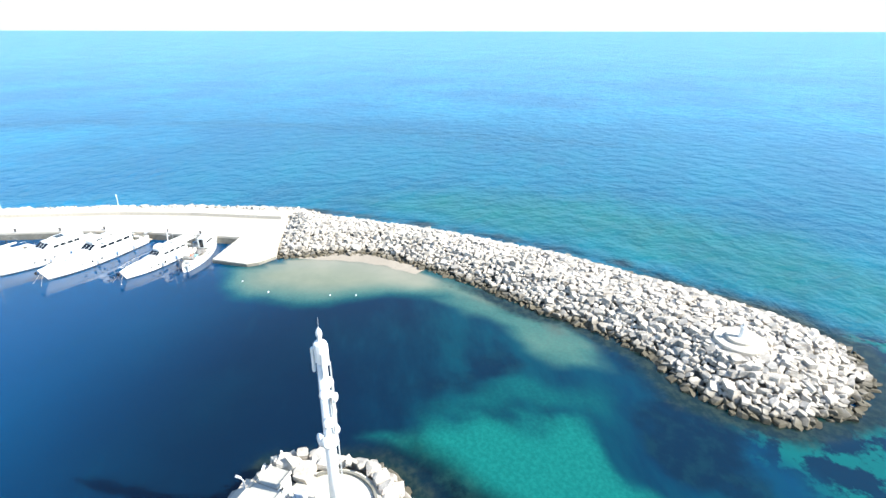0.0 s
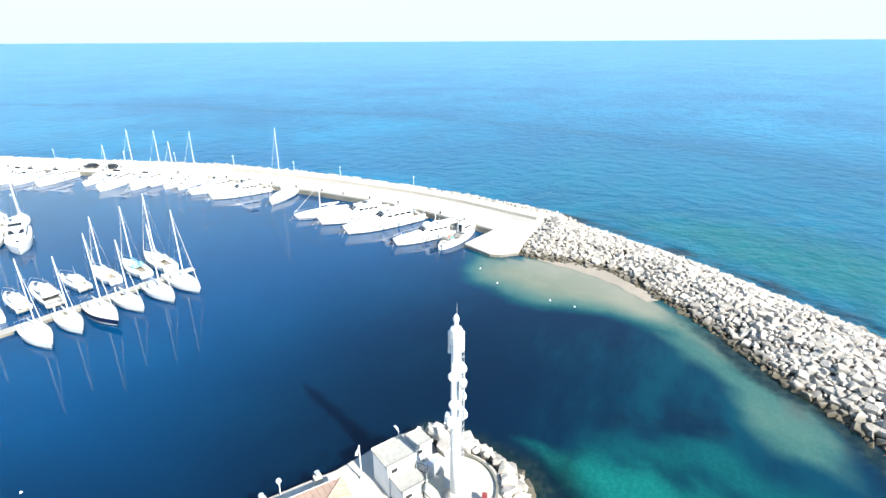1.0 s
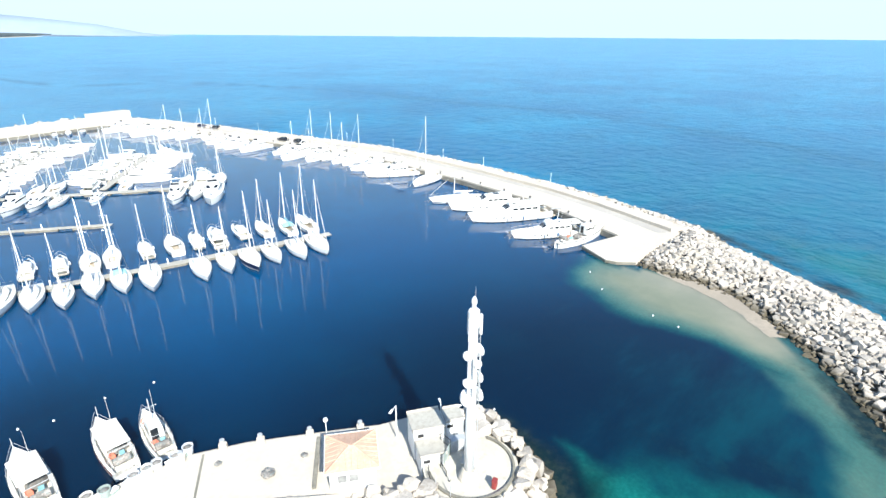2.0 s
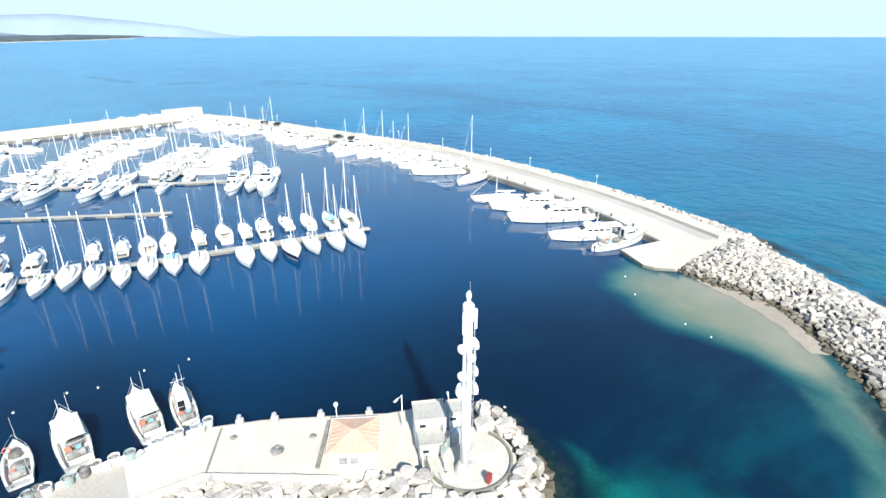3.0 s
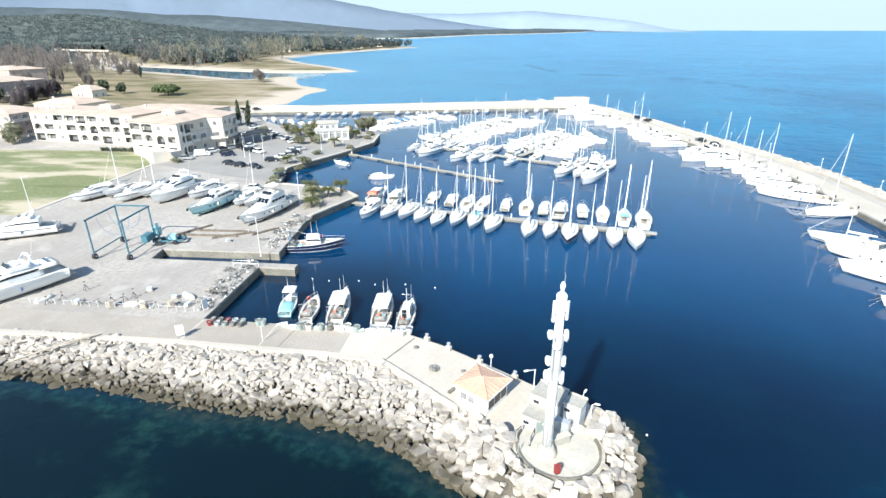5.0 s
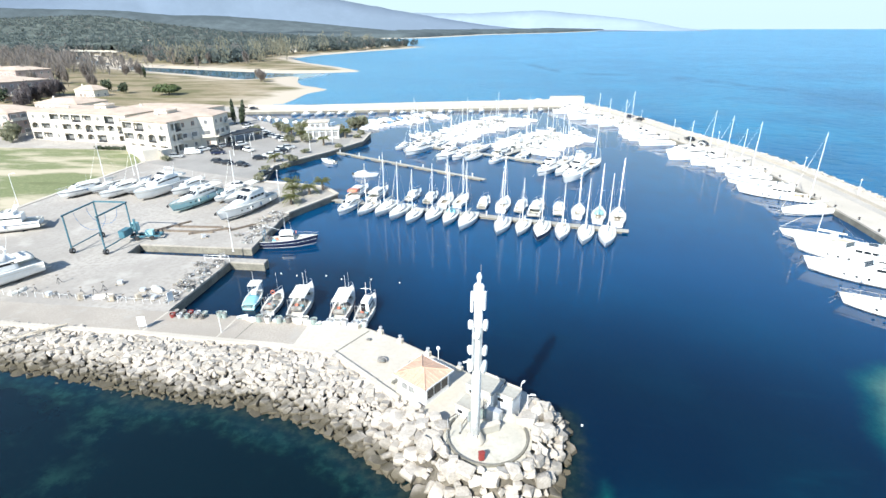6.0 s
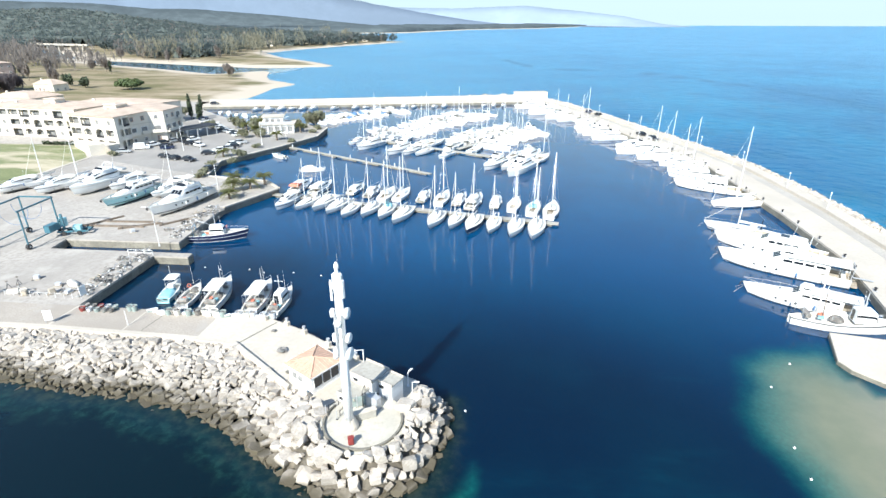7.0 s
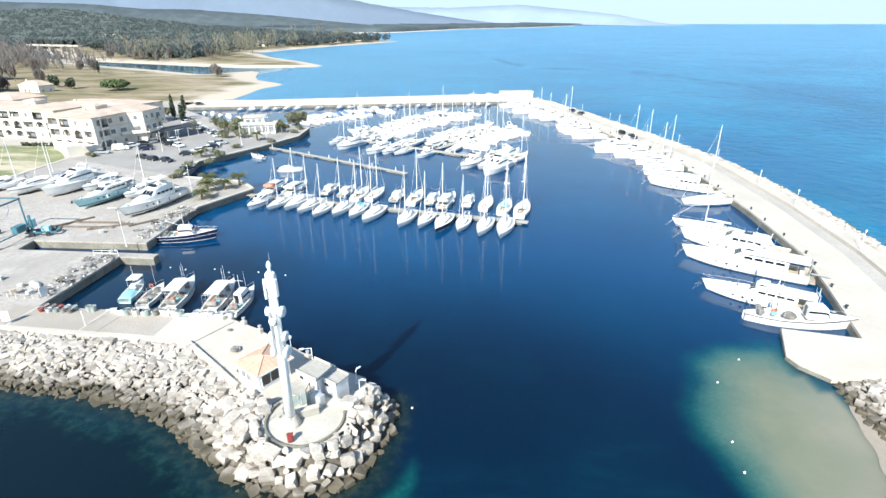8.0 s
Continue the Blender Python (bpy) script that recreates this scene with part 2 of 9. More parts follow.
M["gate_green"] = surface("gate_green", (0.30, 0.36, 0.34), 0.6, var=0.2, scale=1, fine=6, bump=0.02, stain=(0.4, 0.36, 0.3))
M["red_paint"] = surface("red_paint", (0.27, 0.045, 0.04), 0.5, var=0.2, scale=1, fine=6, bump=0.02)
M["net"] = surface("fishing_net", (0.36, 0.33, 0.30), 0.95, var=0.5, scale=1.2, fine=9, bump=0.8, rnd=0.4, stain=(0.16, 0.26, 0.27), stain_amount=0.6)
M["bark"] = surface("bark", (0.20, 0.16, 0.125), 0.9, var=0.3, scale=1, fine=7, bump=0.4)
M["leaf"] = surface("leaf", (0.085, 0.12, 0.04), 0.75, var=0.4, scale=0.05, fine=0.8, bump=0, rnd=0.45)
M["leaf_dark"] = surface("leaf_dark", (0.075, 0.10, 0.055), 0.8, var=0.4, scale=0.1, fine=1, bump=0, rnd=0.4)
M["palm_leaf"] = surface("palm_leaf", (0.17, 0.19, 0.09), 0.7, var=0.3, scale=0.5, fine=3, bump=0, rnd=0.3)
# Needle colour lifted towards grey for the haze over the far woods.
M["pine"] = surface("pine_needles", (0.138, 0.15, 0.12), 0.9, var=0.2, scale=0.012, fine=0.3, bump=0, rnd=0.2)
M["sand"] = surface("sand", (0.31, 0.265, 0.21), 0.95, var=0.12, scale=0.08, fine=1.5, bump=0.1)


def water_material():
    m, nt, bs = blank("sea_water")

    def attr(name):
        a = nt.nodes.new("ShaderNodeAttribute")
        a.attribute_name = name
        return a.outputs["Fac"]

    def jitter(a, n, amount):
        s = nt.nodes.new("ShaderNodeMath")
        s.operation = 'MULTIPLY_ADD'
        s.inputs[1].default_value, s.inputs[2].default_value = amount, -amount * 0.5
        link(nt, n, s.inputs[0])
        t = nt.nodes.new("ShaderNodeMath")
        t.operation = 'ADD'
        link(nt, a, t.inputs[0])
        link(nt, s.outputs[0], t.inputs[1])
        return t.outputs[0]

    broad = noise_at(nt, 0.12, 5, 0.6)
    wide = noise_at(nt, 0.012, 5, 0.62)
    fine = noise_at(nt, 0.9, 4, 0.6)
    calm = ramp(nt, attr("calm"), 0.2, 0.8)
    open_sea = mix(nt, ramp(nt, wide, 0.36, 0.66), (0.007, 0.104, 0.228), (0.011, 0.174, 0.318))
    # Paler towards the horizon: haze and sky sheen put into the water colour.
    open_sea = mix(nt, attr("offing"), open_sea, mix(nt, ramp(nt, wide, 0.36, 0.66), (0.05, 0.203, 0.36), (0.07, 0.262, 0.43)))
    streak = noise_at(nt, 0.07, 5, 0.6)
    open_sea = mix(nt, ramp(nt, streak, 0.45, 0.8), open_sea, (0.002, 0.095, 0.19))
    open_sea = mix(nt, attr("teal"), open_sea, mix(nt, ramp(nt, streak, 0.4, 0.7), (0.001, 0.076, 0.146), (0.002, 0.126, 0.198)))
    open_sea = mix(nt, attr("shelf"), open_sea, mix(nt, ramp(nt, streak, 0.4, 0.7), (0.08, 0.23, 0.35), (0.11, 0.275, 0.385)))
    open_sea = mix(nt, ramp(nt, jitter(attr("seam"), streak, 1.1), 0.25, 1.1), open_sea, (0.004, 0.088, 0.175))
    inner = ramp(nt, attr("inner"), 0.1, 0.9)
    murk = mix(nt, ramp(nt, noise_at(nt, 0.05, 4), 0.4, 0.7), (0.001, 0.0095, 0.026), (0.001, 0.013, 0.031))
    murk = mix(nt, ramp(nt, attr("basin"), 0.0, 1.0), murk, mix(nt, ramp(nt, noise_at(nt, 0.03, 4), 0.4, 0.7), (0.0006, 0.040, 0.115), (0.0006, 0.050, 0.131)))
    col = mix(nt, inner, open_sea, murk)
    shoal = ramp(nt, jitter(jitter(attr("shoal"), broad, 0.4), fine, 0.12), 0.12, 1.0)
    turq = mix(nt, ramp(nt, noise_at(nt, 2.2, 4, 0.6), 0.3, 0.75), (0.005, 0.095, 0.086), (0.009, 0.130, 0.112))
    col = mix(nt, ramp(nt, jitter(attr("green"), noise_at(nt, 0.09, 5, 0.62, (0.5, 1.6, 1.0)), 1.5), 0.1, 1.0), col, (0.0022, 0.042, 0.062))
    col = mix(nt, shoal, col, turq)
    weed = ramp(nt, jitter(attr("weed"), broad, 1.2), 0.35, 0.85)
    col = mix(nt, weed, col, mix(nt, ramp(nt, noise_at(nt, 0.35, 5, 0.65), 0.45, 0.65), (0.0015, 0.013, 0.03), (0.003, 0.021, 0.034)))
    sand = ramp(nt, jitter(attr("sand"), broad, 0.22), 0.05, 0.9)
    col = mix(nt, sand, col, mix(nt, ramp(nt, broad, 0.35, 0.7), (0.155, 0.170, 0.117), (0.185, 0.192, 0.135)))
    col = mix(nt, ramp(nt, attr("shallow"), 0.0, 1.0), col, mix(nt, ramp(nt, broad, 0.35, 0.7), (0.205, 0.203, 0.150), (0.245, 0.232, 0.172)))
    reef = mix(nt, ramp(nt, noise_at(nt, 0.26, 5, 0.6), 0.47, 0.56), (0.0015, 0.016, 0.036), (0.004, 0.085, 0.085))
    col = mix(nt, ramp(nt, jitter(attr("reef"), fine, 0.3), 0.1, 0.9), col, reef)
    bed = noise_at(nt, 0.06, 6, 0.62)
    stones = mix(nt, ramp(nt, noise_at(nt, 0.22, 6, 0.7), 0.46, 0.62), (0.0014, 0.0085, 0.013), (0.008, 0.028, 0.025))
    under = mix(nt, ramp(nt, bed, 0.48, 0.62), (0.0016, 0.0080, 0.0120), stones)
    under = mix(nt, ramp(nt, jitter(attr("rubble"), noise_at(nt, 0.3, 5, 0.65), 1.3), 0.42, 0.95), under, mix(nt, ramp(nt, noise_at(nt, 0.9, 5, 0.6), 0.4, 0.65), (0.004, 0.016, 0.0155), (0.012, 0.045, 0.036)))
    col = mix(nt, ramp(nt, attr("south"), 0.0, 1.0), col, under)
    foot = mix(nt, ramp(nt, noise_at(nt, 0.8, 5, 0.65), 0.4, 0.66), (0.006, 0.018, 0.020), (0.024, 0.036, 0.028))
    col = mix(nt, ramp(nt, jitter(attr("skirt"), fine, 0.7), 0.15, 0.95), col, foot)
    link(nt, col, bs.inputs["Base Color"])
    bs.inputs["IOR"].default_value = 1.33
    bs.subsurface_method = 'BURLEY'
    bs.inputs["Subsurface Weight"].default_value = 0.75
    bs.inputs["Subsurface Radius"].default_value = (1.0, 1.0, 1.0)
    bs.inputs["Subsurface Scale"].default_value = 3.0
    rr = nt.nodes.new("ShaderNodeMapRange")
    rr.inputs["To Min"].default_value, rr.inputs["To Max"].default_value = 0.34, 0.01
    link(nt, calm, rr.inputs["Value"])
    link(nt, rr.outputs[0], bs.inputs["Roughness"])
    w1 = noise_at(nt, 0.7, 5, 0.6)
    w2 = noise_at(nt, 0.2, 3, 0.5)
    sm = nt.nodes.new("ShaderNodeMath")
    sm.operation = 'MULTIPLY_ADD'
    sm.inputs[1].default_value = 3.2
    link(nt, w2, sm.inputs[0])
    link(nt, w1, sm.inputs[2])
    st = nt.nodes.new("ShaderNodeMapRange")
    st.inputs["To Min"].default_value, st.inputs["To Max"].default_value = 0.75, 0.013
    link(nt, calm, st.inputs["Value"])
    b = nt.nodes.new("ShaderNodeBump")
    b.inputs["Distance"].default_value = 0.5
    link(nt, st.outputs[0], b.inputs["Strength"])
    link(nt, sm.outputs[0], b.inputs["Height"])
    link(nt, b.outputs[0], bs.inputs["Normal"])
    return m


def terrain_material():
    m, nt, bs = blank("shore_ground")
    g = nt.nodes.new("ShaderNodeNewGeometry")
    sp = nt.nodes.new("ShaderNodeSeparateXYZ")
    link(nt, g.outputs["Position"], sp.inputs[0])
    n1, n2 = noise_at(nt, 0.03, 6, 0.6, (0.7, 1.6, 1)), noise_at(nt, 0.15, 6, 0.65, (0.5, 1.5, 1))
    hz = nt.nodes.new("ShaderNodeMath")
    hz.operation = 'MULTIPLY_ADD'
    hz.inputs[1].default_value = 2.0
    link(nt, n1, hz.inputs[0])
    link(nt, sp.outputs[2], hz.inputs[2])
    grass = mix(nt, ramp(nt, n2, 0.35, 0.7), (0.225, 0.185, 0.115), (0.325, 0.265, 0.18))
    grass = mix(nt, ramp(nt, n1, 0.46, 0.62), grass, (0.145, 0.135, 0.07))
    col = mix(nt, ramp(nt, hz.outputs[0], 2.0, 2.8), (0.50, 0.43, 0.345), grass)
    wood = mix(nt, ramp(nt, n1, 0.4, 0.65), (0.07, 0.08, 0.06), (0.12, 0.115, 0.09))
    col = mix(nt, ramp(nt, sp.outputs[2], 5.5, 9.0), col, wood)
    link(nt, col, bs.inputs["Base Color"])
    bs.inputs["Roughness"].default_value = 0.95
    bs.inputs["Specular IOR Level"].default_value = 0.1
    return m


# Haze of distance is put into the base colour and a faint emission.
def hazy_material(name, colour, glow, grain=0.003, deep=0.85):
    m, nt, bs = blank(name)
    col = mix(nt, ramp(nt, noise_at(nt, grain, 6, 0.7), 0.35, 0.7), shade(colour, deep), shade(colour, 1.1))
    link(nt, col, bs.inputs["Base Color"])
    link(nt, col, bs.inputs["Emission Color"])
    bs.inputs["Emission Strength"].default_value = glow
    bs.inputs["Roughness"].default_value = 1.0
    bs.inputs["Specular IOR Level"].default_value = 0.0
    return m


def lawn_material():
    m, nt, bs = blank("lawn")
    col = mix(nt, ramp(nt, noise_at(nt, 1.5, 5), 0.35, 0.7), (0.145, 0.17, 0.072), (0.205, 0.215, 0.10))
    col = mix(nt, ramp(nt, noise_at(nt, 0.055, 5, 0.6, (0.5, 1.7, 1)), 0.45, 0.6), col, (0.45, 0.39, 0.28))
    col = mix(nt, ramp(nt, noise_at(nt, 0.12, 4, 0.6, (0.4, 1.5, 1)), 0.58, 0.7), col, (0.13, 0.145, 0.06))
    link(nt, col, bs.inputs["Base Color"])
    bs.inputs["Roughness"].default_value = 0.95
    return m


def leafy(name, base, back, scale, fine):
    """Foliage that lets some light through, so that both sides glow alike."""
    m = surface(name, base, 0.9, var=0.3, scale=scale, fine=fine, bump=0, rnd=0.18, spec=0.1)
    nt = m.node_tree
    out, bs = nt.nodes["Material Output"], nt.nodes["Principled BSDF"]
    tr, mx = nt.nodes.new("ShaderNodeBsdfTranslucent"), nt.nodes.new("ShaderNodeMixShader")
    tr.inputs["Color"].default_value = (*back, 1)
    mx.inputs[0].default_value = 0.55
    link(nt, bs.outputs[0], mx.inputs[1])
    link(nt, tr.outputs[0], mx.inputs[2])
    link(nt, mx.outputs[0], out.inputs["Surface"])
    return m


M["lawn"] = lawn_material()
# Paler and greyer than real needles: distance haze mixed into the base.
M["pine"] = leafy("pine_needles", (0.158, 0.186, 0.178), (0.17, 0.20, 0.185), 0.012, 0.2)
M["olive_twig"] = leafy("olive_twig", (0.37, 0.345, 0.255), (0.36, 0.33, 0.23), 0.03, 0.5)
M["plum_twig"] = leafy("plum_twig", (0.23, 0.20, 0.20), (0.21, 0.18, 0.18), 0.03, 0.5)
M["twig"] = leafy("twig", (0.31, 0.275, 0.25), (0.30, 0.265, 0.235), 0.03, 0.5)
M["grey_leaf"] = leafy("grey_leaf", (0.35, 0.35, 0.25), (0.34, 0.34, 0.22), 0.3, 2.0)
M["palm_leaf"] = leafy("palm_leaf", (0.23, 0.245, 0.12), (0.26, 0.27, 0.1), 0.5, 3.0)
M["water"] = water_material()
M["terrain"] = terrain_material()

# ---- plan of the harbour ----
INNER = [(68, 23), (72, 38), (75, 51), (76, 75), (75.5, 92), (75, 118), (70.5, 135), (65, 150), (58, 175), (51, 198), (39, 234), (27, 241)]
CREST = [(80, 15), (85, 36), (87, 52), (88, 76), (87.5, 92), (86, 114), (81.5, 135), (76, 152), (68, 176), (61, 200), (48, 233), (36, 261)]
MOLE_IN = [(27, 241), (-40, 226), (-95, 214), (-125, 208)]
MOLE_OUT = [(36, 261), (20, 263), (-36, 240), (-95, 222), (-135, 222)]
ARM = [(60, 15), (60, 4), (59, -3), (52, -12), (45, -19), (35, -27.5), (29, -33.5), (22, -38), (15, -39), (10, -42.5), (7.5, -47.5), (8.5, -55),
       (13, -62), (20, -65.5), (29, -62.5), (41, -52), (55, -38), (70, -17), (82, 6), (88, 25), (84, 26), (80.5, 19), (75, 17.5), (66, 17)]
HARBOUR = [(5, 9.6), (-1, 12), (-4, 14), (-12, 19), (-17, 21.3), (-46, 22.3), (-45.6, 39.8), (-39.3, 39.8), (-39.3, 41.4), (-66, 41.2), (-66.5, 45.6),
           (-44.5, 46), (-45.5, 66), (-38.8, 81), (-44, 87), (-62, 90), (-66, 106), (-55.5, 127), (-49, 144), (-50, 160), (-72, 176), (-88, 168), (-118, 196), (-128, 209)]
SOUTH_LINE = [(-70, 9.0), (-60, 8.5), (-50, 8.0), (-43, 6.5), (-36, 5.7), (-28, 5.4), (-22, 4.5), (-17.3, 3.0), (-13.8, 1.0), (-10.6, -1.1), (-6.6, -3.4), (-2.2, -6.0), (3.3, -6.2), (7, -4.0), (8.6, 0.5), (9.6, 4), (8.8, 7.2), (5, 10)]
SOUTH_TOP = [(-4, 2.6), (-9, 6.8), (-14, 10.8), (-19, 14.4), (-26, 15.2), (-46, 16), (-70, 17)]
NEAR_SHORE = [(-124, 208), (-120, 240), (-121, 266), (-124, 292), (-117, 316), (-131, 330), (-146, 342), (-158, 366), (-171, 404), (-180, 412), (-194, 396), (-206, 378), (-232, 394), (-280, 422), (-326, 444), (-384, 478)]
COAST = NEAR_SHORE + [(-440, 540), (-520, 612), (-590, 690), (-606, 676), (-540, 600), (-470, 540), (-397, 505), (-323, 481), (-250, 454), (-198, 440), (-168, 446), (-140, 458),
         (-136, 472), (-168, 515), (-230, 584), (-278, 660), (-270, 740), (-232, 865), (-190, 980), (-161, 1074), (-220, 1120), (-420, 1250), (-700, 1700), (-700, 2600), (-6000, 2600), (-6000, -400), (-330, -400), (-330, 6), (-70, 7), (-70, 30), (-124, 150)]

# ---- sea ----
SAND = [(57, 21.5), (50, 21), (45.5, 17.5), (43, 10), (43, 4), (44.5, -6), (42, -13), (35, -21), (36, -27), (45, -19), (53, -11), (60, -2), (61, 12), (58, 18)]
STRIP = [(42, -11), (37, -15.5), (32, -20.5), (26, -22.8), (22.5, -26.5), (20.3, -31), (24, -33), (28, -31.5), (33, -28.5), (40, -22)]
SHOAL = [(11, -1), (11.5, -7), (12, -9), (14, -13), (13, -17), (11, -23), (9, -27), (5, -27), (1, -29), (-9, -33), (-8, -20), (3, -9), (7, -7)]
SHOAL_DIM = [(14, -6), (17, -8), (20, -11), (22.5, -16), (23, -21), (20, -25), (16.5, -29), (12, -31), (8, -28), (12, -20), (12, -10)]
LAGOON = [(-166, 330), (-282, 405), (-420, 470), (-620, 660), (-600, 720), (-400, 530), (-300, 495), (-190, 452), (-150, 452), (-158, 400)]
SHOAL_2 = [(6, -42), (1, -46), (-2, -52), (2, -56), (8, -57), (9, -50)]
SHOAL_OUT = [(75, -10), (58, -33), (42, -50), (28, -63), (12, -68), (2, -74), (20, -100), (60, -95), (95, -60), (104, -22), (95, 10)]
HARB_WATER = [(62, 26), (57, 20), (44, 14), (34, 4), (24, -8), (12, -2), (9, 8), (-17, 21), (-46, 22), (-66, 44), (-45, 66), (-38, 82), (-64, 100), (-49, 144), (-72, 176), (-128, 208), (27, 242), (52, 200), (78, 110), (76, 50)]


INNER_SEA = [(64, 20), (62, 8), (60, -3), (46, -19), (30, -34), (16, -42), (10, -54), (16, -66), (0, -90), (-20, -160), (-420, -200), (-420, 20), (-140, 215), (27, 250), (50, 220), (80, 120), (80, 40)]


def spaced(fine_a, fine_b, step, lo, hi):
    xs = list(np.arange(fine_a, fine_b + 0.01, step))
    s, x = step * 1.3, fine_b
    while x < hi:
        x += s
        s *= 1.08
        xs.append(min(x, hi))
    s, x = step * 1.3, fine_a
    while x > lo:
        x -= s
        s *= 1.08
        xs.insert(0, max(x, lo))
    return np.array(xs)


def smooth_noise(px, py, s, seed):
    return np.array([noise.noise(Vector((a / s, b / s, seed))) for a, b in zip(px, py)])


def build_sea():
    xs, ys = spaced(-72, 108, 1.5, -6500, 6500), spaced(-76, 62, 1.5, -6500, 6500)
    X, Y = np.meshgrid(xs, ys)
    px, py = X.ravel(), Y.ravel()
    nx, ny = len(xs), len(ys)
    v = np.column_stack((px, py, np.zeros_like(px)))
    idx = np.arange(nx * ny).reshape(ny, nx)
    f = np.column_stack((idx[:-1, :-1].ravel(), idx[:-1, 1:].ravel(), idx[1:, 1:].ravel(), idx[1:, :-1].ravel()))
    me = bpy.data.meshes.new("sea")
    me.from_pydata(v.tolist(), [], f.tolist())

    fine_zone = (px > -140) & (px < 180) & (py > -140) & (py < 130)
    wx, wy = np.zeros_like(px), np.zeros_like(py)
    wx[fine_zone] = 4.0 * smooth_noise(px[fine_zone], py[fine_zone], 9.0, 2.2) + 1.8 * smooth_noise(px[fine_zone], py[fine_zone], 3.5, 8.2)
    wy[fine_zone] = 4.0 * smooth_noise(px[fine_zone], py[fine_zone], 9.0, 5.2) + 1.8 * smooth_noise(px[fine_zone], py[fine_zone], 3.5, 11.2)

    def soft(poly, a, b, warp=1.0):
        return np.clip((signed(px + wx * warp, py + wy * warp, poly) - a) / (b - a), 0, 1)

    sand = np.maximum(soft(SAND, -1.5, 7.5, 0.3), soft(LAGOON, -12, 12) * 0.42)
    strip = soft(STRIP, -1.8, 1.8, 0.6)
    sand = np.maximum(sand, strip * 0.34)
    shoal = np.maximum.reduce([soft(SHOAL, -1.2, 2.2) * 0.95, soft(SHOAL_DIM, -2.5, 3.5) * 0.46, strip * 0.74, soft(SAND, -4.0, 2.0, 0.4) * 0.75, soft(SHOAL_2, -1, 2) * 0.8, soft(SHOAL_OUT, -12, 14) * 0.62])
    shelf = np.clip(1 + signed(px, py, COAST) / 330, 0, 1) ** 1.3 * (py > 225) * 0.75 * (1 - soft(LAGOON, -10, 12, 0.0))
    green = soft([(13, -5), (23, -4), (39, -5), (46, -16), (34, -32), (16, -44), (6, -64), (-24, -64), (-8, -16), (4, -8)], -5, 7) * 0.58
    teal = np.clip(1 + signed(px, py, SHOAL_OUT) / 150, 0, 1) * 0.85 * np.clip((130 - py) / 110, 0, 1)
    basin = np.clip((np.hypot((px - 6) / 1.6, py + 3) - 16) / 44, 0, 1)
    basin = basin * (1 - 0.7 * np.clip((-px - 8) / 16, 0, 1) * np.clip((62 - py) / 22, 0, 1))
    calm = soft(HARB_WATER, -8, 6)
    # Weight of the painted distance haze, growing away from the harbour.
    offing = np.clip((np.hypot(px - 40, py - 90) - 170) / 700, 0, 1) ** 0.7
    seam = np.exp(-(seg_dist(px, py, [(20, 600), (51, 467), (131, 444), (182, 341), (199, 291), (201, 235), (225, 130), (219, 87), (199, 12), (150, -90)], False) / 8.0) ** 2)
    near_arm = np.clip(1 - np.abs(signed(px, py, ARM) + 3) / 5.5, 0, 1)
    near_south = np.clip(1 - np.abs(seg_dist(px, py, SOUTH_LINE[1:], False) - 2.0) / 4.0, 0, 1)
    deep_s = np.clip(1.15 - seg_dist(px, py, [(-330, 6)] + SOUTH_LINE[1:13], False) / 26, 0, 1) * (py < 9) * np.clip((14 - px) / 16, 0, 1)
    weed = np.maximum.reduce([near_arm * 0.75 * (1 - sand), near_south * 0.5, deep_s * 0.62, np.clip(soft([(20, -2), (24, -10), (31, -19), (22, -25), (16, -10)], -3, 3), 0, 1) * 0.7,
                              soft([(14, -30), (22, -38), (12, -42), (4, -42), (-4, -36), (4, -31)], -2, 3) * 0.85])
    inner = soft(INNER_SEA, -13, -3, 0.0)
    south = soft([(-330, 12)] + SOUTH_LINE[:15] + [(12, -8), (2, -16), (-4, -34), (-14, -80), (-60, -200), (-330, -260)], -2, 4, 0.6)
    rubble = np.clip(1 - np.abs(seg_dist(px + wx * 0.5, py + wy * 0.5, [(-330, 6)] + SOUTH_LINE[1:13], False) - 0.5) / 7.5, 0, 1) * (py < 9) * np.clip((2 - px) / 6, 0, 1)
    skirt = np.clip(1 - seg_dist(px + wx * 0.3, py + wy * 0.3, SOUTH_LINE[3:17], False) / 3.4, 0, 1)
    skirt = np.maximum(skirt, np.clip(1.1 - np.abs(signed(px + wx * 0.35, py + wy * 0.35, ARM) + 0.8) / 3.2, 0, 1) * np.clip((50 - px) / 8, 0, 1))
    shallow = np.clip(1 - seg_dist(px + wx * 0.2, py + wy * 0.2, [(60, 14), (58.8, 8.5), (57.4, 1), (54.2, -5), (50.4, -9.8)], False) / 7.5, 0, 1) * (sand > 0.3)
    reef = soft([(16, -41), (8, -40), (-2, -44), (-10, -56), (-4, -72), (10, -76), (26, -70), (20, -62), (10, -56), (9, -48)], -2, 3)
    river = soft(LAGOON, -10, 12, 0.0)
    calm = np.maximum(calm, river * 0.9)
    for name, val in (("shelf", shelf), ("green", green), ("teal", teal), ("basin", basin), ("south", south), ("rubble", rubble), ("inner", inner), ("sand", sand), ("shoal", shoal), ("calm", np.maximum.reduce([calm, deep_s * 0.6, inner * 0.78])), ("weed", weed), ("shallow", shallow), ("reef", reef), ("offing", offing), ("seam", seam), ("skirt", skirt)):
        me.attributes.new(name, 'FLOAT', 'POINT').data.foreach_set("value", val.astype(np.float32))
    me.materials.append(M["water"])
    me.polygons.foreach_set("use_smooth", [True] * len(me.polygons))
    me.update()
